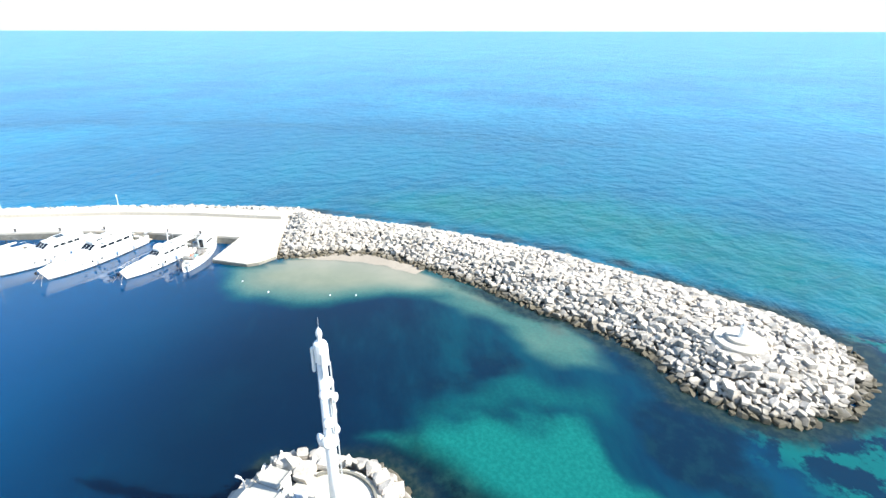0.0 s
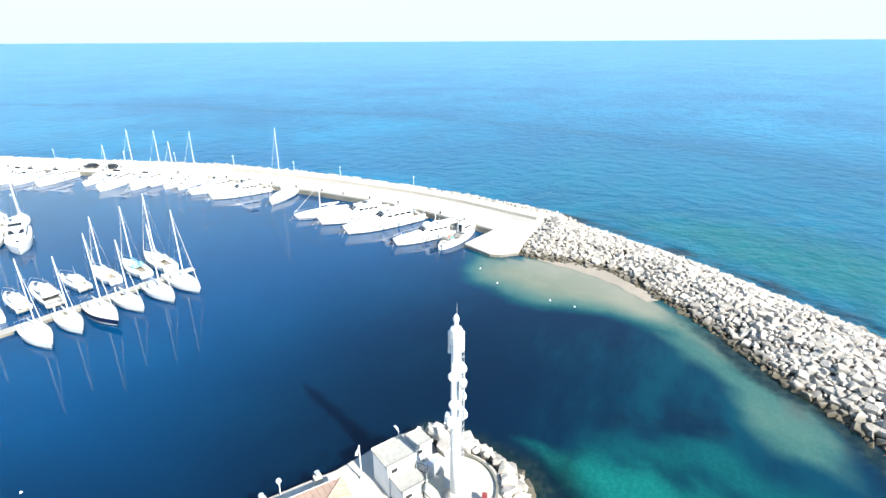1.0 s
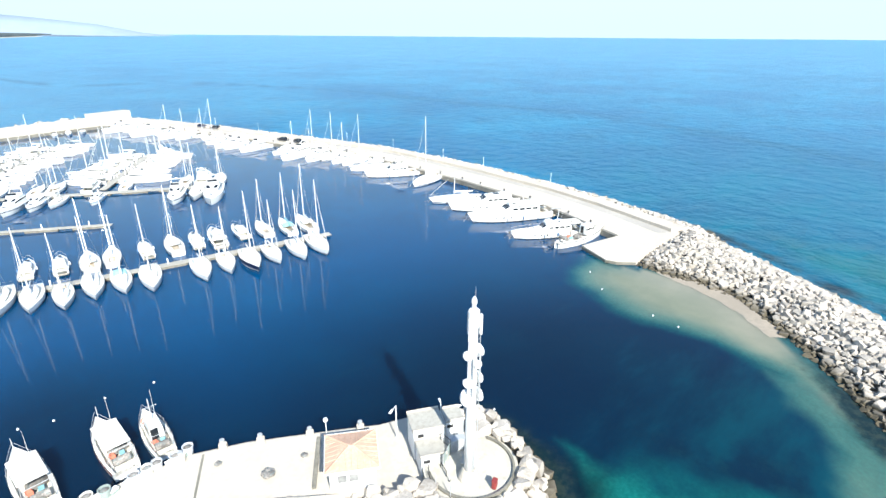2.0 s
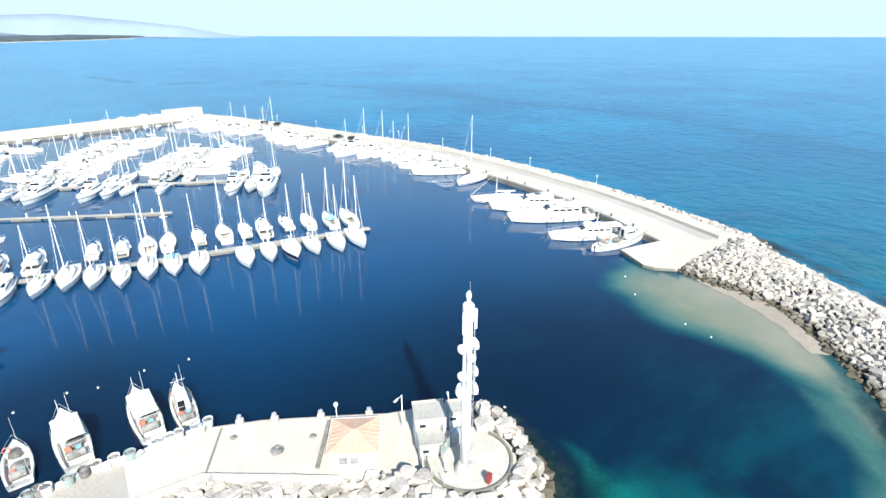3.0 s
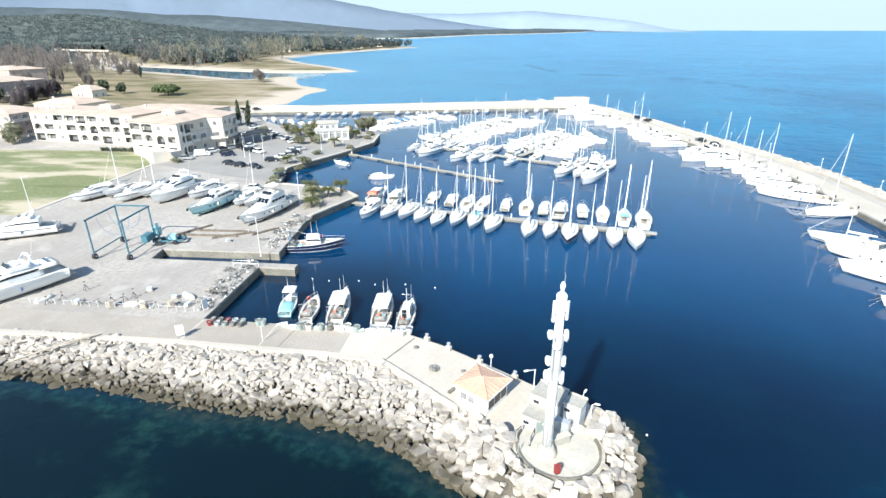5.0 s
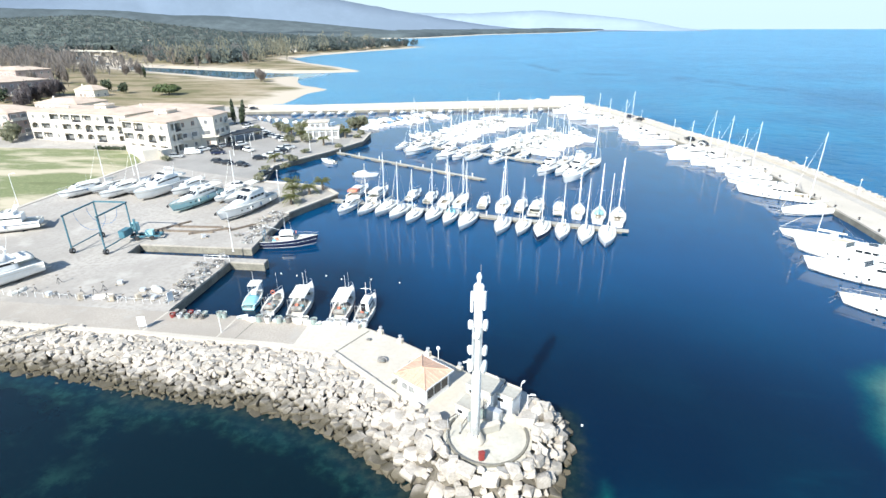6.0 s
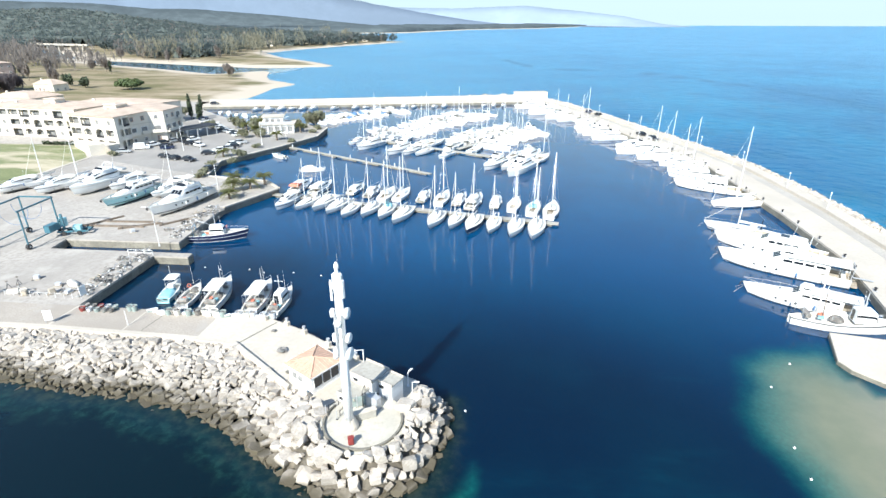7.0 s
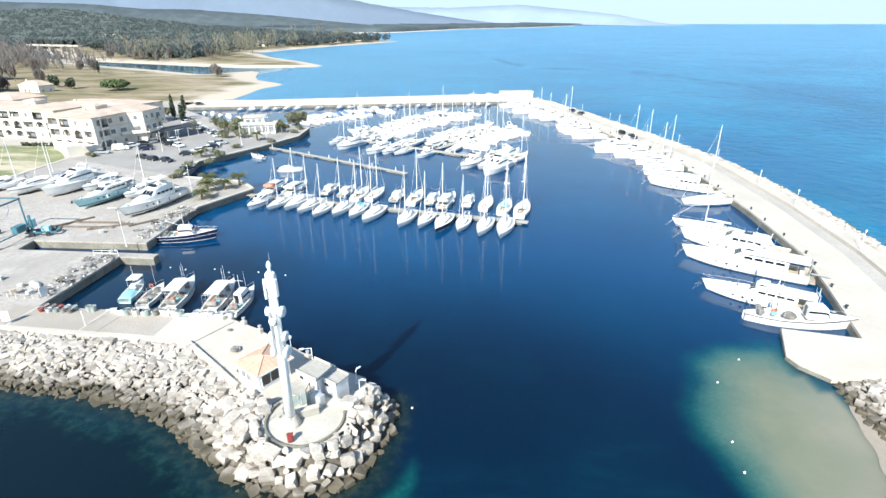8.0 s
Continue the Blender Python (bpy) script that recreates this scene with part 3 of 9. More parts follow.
    tagged(new("water", me), "clear blue sea water, turquoise over sand shoals, calm in the harbour", "sea", kind="structure")


build_sea()


def build_beach():
    poly = [(61, 14), (59.0, 9), (57.4, 1), (54.2, -5), (50.4, -9.8), (52, -11.5), (58, -7), (62, -1), (63, 12)]
    xs, ys = np.arange(44, 66, 1.0), np.arange(-18, 18, 1.0)
    X, Y = np.meshgrid(xs, ys)
    px, py = X.ravel(), Y.ravel()
    z = np.minimum(signed(px, py, poly) * 0.11, 0.45) + 0.06 * smooth_noise(px, py, 3.0, 1.0)
    idx = np.arange(len(px)).reshape(len(ys), len(xs))
    f = np.column_stack((idx[:-1, :-1].ravel(), idx[:-1, 1:].ravel(), idx[1:, 1:].ravel(), idx[1:, :-1].ravel()))
    me = bpy.data.meshes.new("beach")
    me.from_pydata(np.column_stack((px, py, z)).tolist(), [], f[(z[f] > -0.5).any(axis=1)].tolist())
    me.materials.append(M["sand"])
    me.polygons.foreach_set("use_smooth", [True] * len(me.polygons))
    tagged(new("beach", me), "small pale sand beach below the rocks", "beach", kind="structure")


# ---- shore, dunes and wooded hills ----
def hill_height(px, py):
    d = signed(px, py, COAST)
    h = np.where(d > 0, np.minimum(d * 0.08, 1.6) + np.clip((d - 25) * 0.012, 0, 1.5), np.maximum(d * 0.08, -3))
    inland = np.clip((d - 90) / 500, 0, 1)
    north = np.clip((py - 620) / 900, 0, 1)
    west = np.clip((-px - 480) / 900, 0, 1)
    n = smooth_noise(px, py, 420, 3.1) * 0.6 + smooth_noise(px, py, 160, 7.7) * 0.3
    h += inland * np.maximum(north, west) * (30 + 26 * n) + np.clip((np.hypot(px, py) - 1500) / 1500, 0, 1) * inland * (40 + 25 * n)
    return h


def build_shore():
    xs = np.concatenate((np.arange(-4900, -900, 160), np.arange(-900, -60, 8), np.arange(-60, 1800, 155)))
    ys = np.concatenate((np.arange(-380, 190, 40), np.arange(190, 1150, 8), np.arange(1150, 2600, 130)))
    X, Y = np.meshgrid(xs, ys)
    px, py = X.ravel(), Y.ravel()
    z = hill_height(px, py)
    near = (py < 240) & (px > -132)
    z = np.where(near | ((px > -335) & (py < 175)), -2.5, z)
    nx, ny = len(xs), len(ys)
    idx = np.arange(nx * ny).reshape(ny, nx)
    f = np.column_stack((idx[:-1, :-1].ravel(), idx[:-1, 1:].ravel(), idx[1:, 1:].ravel(), idx[1:, :-1].ravel()))
    f = f[(z[f] > -2.4).any(axis=1)]
    me = bpy.data.meshes.new("ground")
    me.from_pydata(np.column_stack((px, py, z)).tolist(), [], f.tolist())
    me.materials.append(M["terrain"])
    me.polygons.foreach_set("use_smooth", [True] * len(me.polygons))
    me.update()
    tagged(new("ground", me), "sandy beach, dry dune grass and rising wooded land", "ground", kind="structure")


build_shore()
build_beach()


def ridge(name, label, dist, prof, mat):
    """A far mountain range along the horizon: azimuth to the left of north and height angle."""
    mb, rings = MB(), []
    a0, a1 = prof[0][0], prof[-1][0]
    pa, ph = [p[0] for p in prof], [p[1] for p in prof]
    for i in range(161):
        a = a0 + (a1 - a0) * i / 160
        h = np.interp(-a, [-q for q in pa], ph) if pa[0] > pa[-1] else np.interp(a, pa, ph)
        e = 1.0 + 0.035 * noise.noise(Vector((a * 0.9, 2.0, dist))) + 0.02 * noise.noise(Vector((a * 3.1, 5.0, dist)))
        top = max(-2.0, 39 + math.tan(radians(h)) * dist * e)
        ca, sa = math.cos(radians(a)), math.sin(radians(a))
        rings.append([(-(dist - 260) * sa, (dist - 260) * ca - 30, -3), (-(dist - 90) * sa, (dist - 90) * ca - 30, top * 0.62),
                      (-dist * sa, dist * ca - 30, top), (-(dist + 200) * sa, (dist + 200) * ca - 30, -3)])
    mb.loft(rings, closed=False, cap=False)
    part(name, mb, mat, None, smooth=True)
    tagged(bpy.data.objects[name], label, "mountain", kind="structure")


# Ridge colours carry the distance haze; two of them also glow faintly.
M["far_blue"] = hazy_material("far_mountain", (0.25, 0.31, 0.37), 0.0, 0.002, 0.95)
M["mid_blue"] = hazy_material("mid_mountain", (0.152, 0.192, 0.245), 0.06, 0.002, 0.93)
M["near_green"] = hazy_material("wooded_ridge", (0.10, 0.122, 0.13), 0.03, 0.02, 0.8)
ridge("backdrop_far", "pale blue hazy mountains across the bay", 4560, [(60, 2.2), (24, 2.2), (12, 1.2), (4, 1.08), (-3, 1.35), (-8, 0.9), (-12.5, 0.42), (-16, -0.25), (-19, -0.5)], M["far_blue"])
ridge("backdrop_mid", "haze-tinted blue-grey mountain slope falling to the sea", 3900, [(75, 2.0), (50, 2.1), (40, 2.3), (36, 2.9), (32, 3.6), (28, 3.9), (24, 3.7), (20.5, 3.05), (15.4, 2.1), (11.6, 1.45), (7, 0.7), (2.5, 0.05), (-3, -0.5)], M["mid_blue"])
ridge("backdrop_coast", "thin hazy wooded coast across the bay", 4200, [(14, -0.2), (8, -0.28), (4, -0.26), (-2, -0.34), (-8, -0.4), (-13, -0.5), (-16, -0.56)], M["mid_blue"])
ridge("backdrop_near", "haze-tinted dark green wooded ridge above the shore", 2300, [(80, 1.6), (40, 1.3), (36, 1.25), (32, 0.9), (28, 0.88), (21, 0.4), (15.5, -0.12), (10, -0.6), (7, -1.0)], M["near_green"])


def far_coast():
    """Low wooded shore with a white beach that runs on round the bay."""
    shore = [(-640, 1600), (-277, 1826), (-185, 2160), (-98, 2508), (70, 2800), (242, 3072), (480, 3660), (749, 4308), (960, 4560)]
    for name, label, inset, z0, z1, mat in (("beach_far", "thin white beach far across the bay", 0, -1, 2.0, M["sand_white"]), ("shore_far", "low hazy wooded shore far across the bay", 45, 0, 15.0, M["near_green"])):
        mb, rings = MB(), []
        for k in range(81):
            u = k / 80 * (len(shore) - 1)
            i = min(int(u), len(shore) - 2)
            f = u - i
            x, y = shore[i][0] + (shore[i + 1][0] - shore[i][0]) * f, shore[i][1] + (shore[i + 1][1] - shore[i][1]) * f
            w = inset * (0.7 + 0.6 * noise.noise(Vector((k * 0.5, 3.0, 1.0))))
            h = z1 * (1 + (0.35 * noise.noise(Vector((k * 0.9, 1.0, 6.0))) if inset else 0))
            rings.append([(x - w, y + 0.4 * w, z0), (x - w - 4, y + 0.4 * w + 2, h * 0.8), (x - w - 60, y + 0.4 * w + 24, h), (x - w - 340, y + 0.4 * w + 130, h * 1.3), (x - w - 350, y + 0.4 * w + 134, z0)])
        mb.loft(rings, closed=False, cap=False)
        tagged(part(name, mb, mat, None, smooth=True), label, "coast", kind="structure")


M["sand_white"] = surface("pale_sand", (0.50, 0.45, 0.37), 0.95, var=0.1, scale=0.01, fine=0.1, bump=0)
far_coast()


# ---- quays and roads ----
def offset_between(a, b, k):
    """Points part of the way from line a to line b."""
    return [(p[0] + (q[0] - p[0]) * k, p[1] + (q[1] - p[1]) * k) for p, q in zip(a, b)]


def slab(name, poly, z0, z1, mat, label, category="quay"):
    ob = part(name, MB().prism(poly, z0, z1), mat)
    return tagged(ob, label, category, kind="structure")


slab("pavement_1", [(66.8, 15.2), (80, 15)] + CREST[1:] + INNER[::-1], -2.5, 1.5, M["concrete_pale"], "pale concrete quay along the outer breakwater")
# the quay end falls towards the water
TIP_TOP = [(68, 23, 1.49), (59.5, 26, 0.75), (57, 19.5, 0.6), (57.6, 17.6, 0.6), (60, 15, 0.7), (66.8, 15.2, 1.49)]
tip_mesh = MB().add([(x, y, -2.5) for x, y, z in TIP_TOP] + TIP_TOP, [(0, 1, 2, 3, 4, 5), (6, 11, 10), (6, 10, 9), (6, 9, 8), (6, 8, 7)] + [(i, 6 + i, 6 + (i + 1) % 6, (i + 1) % 6) for i in range(6)])
tagged(part("pavement_tip", tip_mesh, M["concrete_pale"]), "pale concrete quay end sloping down to the water", "quay", kind="structure")
slab("road_1", offset_between(INNER, CREST, 0.60) + offset_between(INNER, CREST, 0.80)[::-1], 1.0, 1.52, M["road_pale"], "grey asphalt road strip behind the quay", "road")
kerb = offset_between(INNER, CREST, 0.80)
kerb_out = offset_between(INNER, CREST, 1.06)
slab("kerb_1", kerb + kerb_out[::-1], 0.8, 2.2, M["concrete_pale"], "broad pale concrete crest wall above the rocks", "wall")
slab("pavement_2", MOLE_IN + MOLE_OUT[::-1], -2.5, 1.5, M["concrete_pale"], "pale concrete mole closing the harbour")
slab("wall_mole", [(27, 252), (-36, 236.5), (-95, 219), (-126, 217), (-126, 218.4), (-95, 220.6), (-36, 238), (26, 254)], 1.4, 3.3, M["concrete_pale"], "pale concrete parapet wall of the mole", "wall")
LAND = HARBOUR + [(-128, 222), (-330, 222), (-330, 16)] + SOUTH_TOP[::-1][0:1] + SOUTH_TOP[::-1][1:] + [(-1.5, 0.5), (4, 2.5), (6.5, 6)]
slab("pavement_3", LAND, -2.5, 1.5, M["yard"], "pale worn concrete boatyard and harbour apron", "yard")
slab("road_2", [(-330, 16.8), (-46, 16.2), (-26, 15.4), (-24.7, 15.3), (-24.4, 21.95), (-46, 22.0), (-330, 24)], 1.2, 1.512, M["asphalt"], "grey asphalt quay road above the rocks", "road")
slab("pavement_4", [(-24.7, 15.3), (-19, 14.6), (-14, 11), (-9, 7), (-4, 3), (4.5, 3), (5.2, 9.2), (-1, 11.9), (-4, 13.8), (-12, 18.8), (-17, 21.1), (-22, 21.8), (-24.4, 21.95)], 1.2, 1.516, M["pier_concrete"], "pale concrete pier head")
slab("kerb_2", [(-330, 16.2), (-46, 15.6), (-26, 14.8), (-19.2, 14.1), (-14, 10.2), (-9, 6.2), (-9, 6.9), (-14, 10.9), (-19, 14.8), (-26, 15.5), (-46, 16.3), (-330, 16.9)], 0.5, 1.9, M["concrete_pale"], "low concrete kerb wall above the rocks", "kerb")
slab("road_3", [(-106, 106), (-80, 96), (-66, 92), (-68, 106), (-58, 126), (-53, 140), (-55, 156), (-72, 170), (-92, 158), (-118, 186), (-122, 170), (-100, 145), (-99, 128)], 1.2, 1.513, M["car_park"], "grey asphalt car park beside the basin", "car park")
slab("lawn", [(-108.6, 60), (-107.6, 106), (-121.5, 122), (-160, 121), (-230, 119), (-230, 60)], 1.2, 1.52, M["lawn"], "green lawn with bare pale patches", "lawn")
slab("path_lawn", [(-107.4, 60), (-106.4, 106.4), (-107.4, 106.8), (-108.5, 60)], 1.2, 1.62, M["concrete_pale"], "pale concrete kerb beside the lawn", "kerb")


def face_strip(name, line, z0, z1, out, label):
    """The stained vertical face of a quay, standing slightly proud below its pale edge."""
    mb = MB()
    for (ax, ay), (bx, by) in zip(line[:-1], line[1:]):
        d = math.hypot(bx - ax, by - ay)
        nx, ny = (by - ay) / d * out, -(bx - ax) / d * out
        mb.prism([(ax - nx, ay - ny), (bx - nx, by - ny), (bx + nx, by + ny), (ax + nx, ay + ny)], z0, z1)
    tagged(part(name, mb, M["concrete_wall"]), label, "quay wall", kind="structure")


face_strip("wall_quay_tip", [(60, 15), (57.6, 17.6), (57, 19.5), (59.5, 26)], -2.5, 0.5, 0.06, "dark stained concrete edge of the quay end")
face_strip("wall_quay_east", INNER, -2.5, 1.15, 0.05, "stained concrete face of the breakwater quay")
face_strip("wall_quay_west", HARBOUR, -2.5, 1.2, 0.05, "stained concrete face of the harbour quay")
face_strip("kerb_basin", HARBOUR[12:20], 1.45, 1.72, 0.35, "pale concrete kerb along the basin edge")
bpy.data.objects["kerb_basin"].data.materials[0] = M["concrete_pale"]
face_strip("wall_quay_north", MOLE_IN, -2.5, 1.1, 0.05, "stained concrete face of the mole")


def pontoon(name, a, b, w, label):
    th = thing(name, label, "pontoon")
    a, b = Vector((*a, 0)), Vector((*b, 0))
    d = b - a
    yaw = math.degrees(math.atan2(d.y, d.x))
    th.matrix_basis = at(a.x, a.y, 0, yaw)
    n = max(2, int(d.length / 8))
    s = d.length / n
    for k in range(n):
        part("deck", MB().box(((k + 0.5) * s, 0, 0.52), (s - 0.06, w, 0.14), ch=0.04), M["concrete"], th)
        part("float", MB().box(((k + 0.5) * s, 0, 0.18), (s * 0.7, w * 0.8, 0.55), ch=0.1), M["concrete_wall"], th)
        part("pedestal", MB().box(((k + 0.5) * s, w * 0.3, 1.05), (0.22, 0.22, 0.95), ch=0.04), M["white_paint"], th, "white service pedestal")
    return th


P1 = ((-40, 79.5), (27.5, 65.5))
pontoon("pontoon", *P1, 1.6, "long pale floating pontoon with yachts both sides")
pontoon("pontoon", (-57, 132), (-3.5, 101.8), 1.15, "long pale empty floating pontoon")
P3 = ((-34, 148), (27, 116.5))
pontoon("pontoon", *P3, 2.0, "pale floating pontoon with moored boats")
PB = ((2, 133), (25, 171))
pontoon("pontoon", *PB, 1.8, "pale floating pontoon crowded with boats")
PC = ((-30, 147), (8, 209))
pontoon("pontoon", *PC, 1.8, "pale floating pontoon crowded with boats")
PD = ((-62, 176), (-30, 212))
pontoon("pontoon", *PD, 1.8, "pale floating pontoon with small boats")


# ---- rock armour ----
def rock_shapes(n, seed):
    rng = random.Random(seed)
    out = []
    for k in range(n):
        bm = bmesh.new()
        if k % 2:
            bmesh.ops.create_cube(bm, size=2.0)
            for v in bm.verts:
                v.co = Vector([q * rng.uniform(0.78, 1.02) for q in v.co])
        else:
            for _ in range(rng.randint(11, 16)):
                d = Vector([rng.gauss(0, 1) for _ in range(3)]).normalized()
                e = sum(abs(q) ** 3.2 for q in d) ** (1 / 3.2)
                bm.verts.new(d / e * rng.uniform(0.85, 1.1))
            bmesh.ops.convex_hull(bm, input=bm.verts[:])
            bmesh.ops.delete(bm, geom=[v for v in bm.verts if not v.link_faces], context='VERTS')
        for _ in range(rng.randint(7, 10) if k % 2 else 2):
            d = Vector([rng.gauss(0, 1) for _ in range(3)]).normalized()
            reach = max(v.co.dot(d) for v in bm.verts)
            cut = bmesh.ops.bisect_plane(bm, geom=bm.verts[:] + bm.edges[:] + bm.faces[:], plane_co=d * reach * rng.uniform(0.74, 0.9), plane_no=d, clear_outer=True)
            edges = [e for e in cut["geom_cut"] if isinstance(e, bmesh.types.BMEdge)]
            if edges:
                bmesh.ops.contextual_create(bm, geom=edges)
        bmesh.ops.recalc_face_normals(bm, faces=bm.faces[:])
        me = bpy.data.meshes.new("rock")
        bm.to_mesh(me)
        bm.free()
        me.materials.append(M["rock"])
        out.append(me)
    return out


ROCKS = rock_shapes(34, 5)
ROCK_DATA = []
for me in ROCKS:
    vv = np.array([v.co[:] for v in me.vertices])
    ROCK_DATA.append((vv, [tuple(p.vertices) for p in me.polygons]))


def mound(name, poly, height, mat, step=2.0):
    """The sheet under the armour stones, closing their gaps with painted shade."""
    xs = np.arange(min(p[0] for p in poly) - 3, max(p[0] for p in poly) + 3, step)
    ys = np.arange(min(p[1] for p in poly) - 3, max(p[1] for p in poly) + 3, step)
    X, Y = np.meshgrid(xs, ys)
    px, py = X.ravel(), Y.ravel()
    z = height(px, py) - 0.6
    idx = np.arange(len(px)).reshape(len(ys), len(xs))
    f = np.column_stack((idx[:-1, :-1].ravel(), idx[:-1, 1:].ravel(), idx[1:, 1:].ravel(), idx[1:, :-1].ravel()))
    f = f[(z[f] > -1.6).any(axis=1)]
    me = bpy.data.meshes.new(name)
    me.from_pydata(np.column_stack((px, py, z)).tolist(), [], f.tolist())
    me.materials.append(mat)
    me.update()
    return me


def pack(poly, size, seed, clear=None, head=None, grow=0.0):
    """Stones laid side by side inside a polygon, the big ones first and small ones in the gaps: rows of x, y, radius."""
    rng = random.Random(seed)
    x0, x1 = min(p[0] for p in poly), max(p[0] for p in poly)
    y0, y1 = min(p[1] for p in poly), max(p[1] for p in poly)
    cell = size * 2.6 * (1 + grow)
    grid, out = {}, []
    for share, lo, hi in ((2.2, 1.05, 1.4), (4.0, 0.75, 1.05), (6.0, 0.45, 0.7)):
        n = int(share * (x1 - x0) * (y1 - y0) / (size * size * 2.2))
        pts = np.column_stack(([rng.uniform(x0, x1) for _ in range(n)], [rng.uniform(y0, y1) for _ in range(n)]))
        pts = pts[inside(pts[:, 0], pts[:, 1], poly)]
        for x, y in pts:
            if clear and math.hypot(x - clear[0], y - clear[1]) < clear[2]:
                continue
            r = size * rng.uniform(lo, hi)
            if head:
                r *= 1 + grow * math.exp(-(math.hypot(x - head[0], y - head[1]) / 9) ** 2)
            i, j = int(x // cell), int(y // cell)
            near = (q for a in (i - 1, i, i + 1) for b in (j - 1, j, j + 1) for q in grid.get((a, b), ()))
            if all((x - q[0]) ** 2 + (y - q[1]) ** 2 > (0.82 * (r + q[2])) ** 2 for q in near):
                grid.setdefault((i, j), []).append((x, y, r))
                out.append((x, y, r))
    return np.array(out)


def armour(name, label, poly, height, size, seed, near, limit=300, clear=None, grow=0.0, tilt=0.3):
    th = thing(name, label, "rock armour", kind="structure")
    th.name = name
    # Added sheet below the stones, painted dark as the gaps' shade.
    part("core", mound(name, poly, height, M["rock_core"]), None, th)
    rng = random.Random(seed)
    pts = pack(poly, size, seed, clear, near, grow)
    hz = height(pts[:, 0], pts[:, 1])
    order = np.argsort(np.hypot(pts[:, 0] - near[0], pts[:, 1] - near[1]))
    V, F, n = [], [], 0
    for rank, i in enumerate(order):
        k = rng.randrange(len(ROCKS))
        s = pts[i, 2] / 0.86
        sc = Vector((s * rng.uniform(0.95, 1.4), s * rng.uniform(0.8, 1.05), s * rng.uniform(0.6, 1.0)))
        m = Matrix.LocRotScale((pts[i, 0], pts[i, 1], hz[i] - 0.35 * s + rng.uniform(-0.1, 0.14)), Euler((rng.uniform(-tilt, tilt), rng.uniform(-tilt, tilt), rng.uniform(0, 6.3))), sc)
        if rank < limit:
            ob = new("rock", ROCKS[k])
            ob.parent = th
            ob.matrix_basis = m
        else:
            vv, ff = ROCK_DATA[k]
            mm = np.array(m)
            V.append(vv @ mm[:3, :3].T + mm[:3, 3])
            F += [tuple(a + n for a in f) for f in ff]
            n += len(vv)
    if V:
        me = bpy.data.meshes.new("rocks_far")
        me.from_pydata(np.concatenate(V).tolist(), [], F)
        me.materials.append(M["rock"])
        ob = part("rocks", me, None, th)
        tagged(ob, kind="stuff")
    return th


def arm_height(px, py):
    d = signed(px, py, ARM)
    return np.where(d > 0, np.minimum(d * 0.42, 2.7), d * 0.6)


SOUTH = SOUTH_LINE + [(6.5, 6), (4, 2.5), (-1.5, 0.0)] + SOUTH_TOP


def south_height(px, py):
    d = seg_dist(px, py, SOUTH_LINE, False)
    tip = np.clip((px + 9) / 6, 0, 1)
    return np.where(inside(px, py, SOUTH), np.minimum(0.05 + d * (0.24 + 1.15 * tip), 1.45 + 1.75 * tip), -d * 0.6)


CREST_IN = offset_between(INNER, CREST, 1.06)
CREST_OUT = [(90, 12), (94, 34), (96, 52), (97, 76), (96.5, 93), (94.5, 117), (89, 140), (84, 155), (76, 180), (69, 203), (56, 238), (40, 270)]
OUTER = [(82, 6)] + CREST_OUT + [(34, 262)] + CREST_IN[::-1]


def outer_height(px, py):
    d = seg_dist(px, py, [(82, 4)] + CREST_OUT, False)
    return np.where(inside(px, py, OUTER), np.minimum(d * 0.5 - 1.2, 1.6), -1.2 - d * 0.6)


armour("rocks_south", "pale grey limestone boulders heaped along the pier", SOUTH, south_height, 0.37, 11, (-2, 0), clear=(0.9, 0.8, 4.6), grow=0.55, tilt=0.26)
SOUTH_AWASH = SOUTH_LINE[1:15] + [(2.5, -8.8), (-4, -8.0), (-9, -5.0), (-14, -1.6), (-18, 0.6), (-24, 2.6), (-31, 3.4), (-38, 3.4), (-46, 4.6), (-60, 6.2)]
armour("rocks_awash", "dark wet boulders awash at the foot of the pier", SOUTH_AWASH, lambda px, py: -0.12 - 0.33 * seg_dist(px, py, SOUTH_LINE, False), 0.42, 21, (-6, -6), 40, tilt=0.4)
armour("rocks_arm", "pale grey boulder breakwater with jagged loose blocks", ARM, arm_height, 0.40, 12, (20, -46), clear=(20, -48.5, 3.2), grow=0.2, tilt=0.36)
armour("rocks_outer", "pale boulders on the sea side of the breakwater", OUTER, outer_height, 0.46, 13, (82, 20), 160, tilt=0.45)
MOLE_ROCKS = [(36, 262), (20, 264), (-36, 241), (-95, 223), (-125, 222), (-125, 226), (-95, 228), (-36, 246), (18, 270), (38, 270)]
armour("rocks_mole", "pale boulders on the sea side of the mole", MOLE_ROCKS, lambda px, py: np.where(inside(px, py, MOLE_ROCKS), 0.9, -4.0), 1.3, 14, (20, 266), 0)


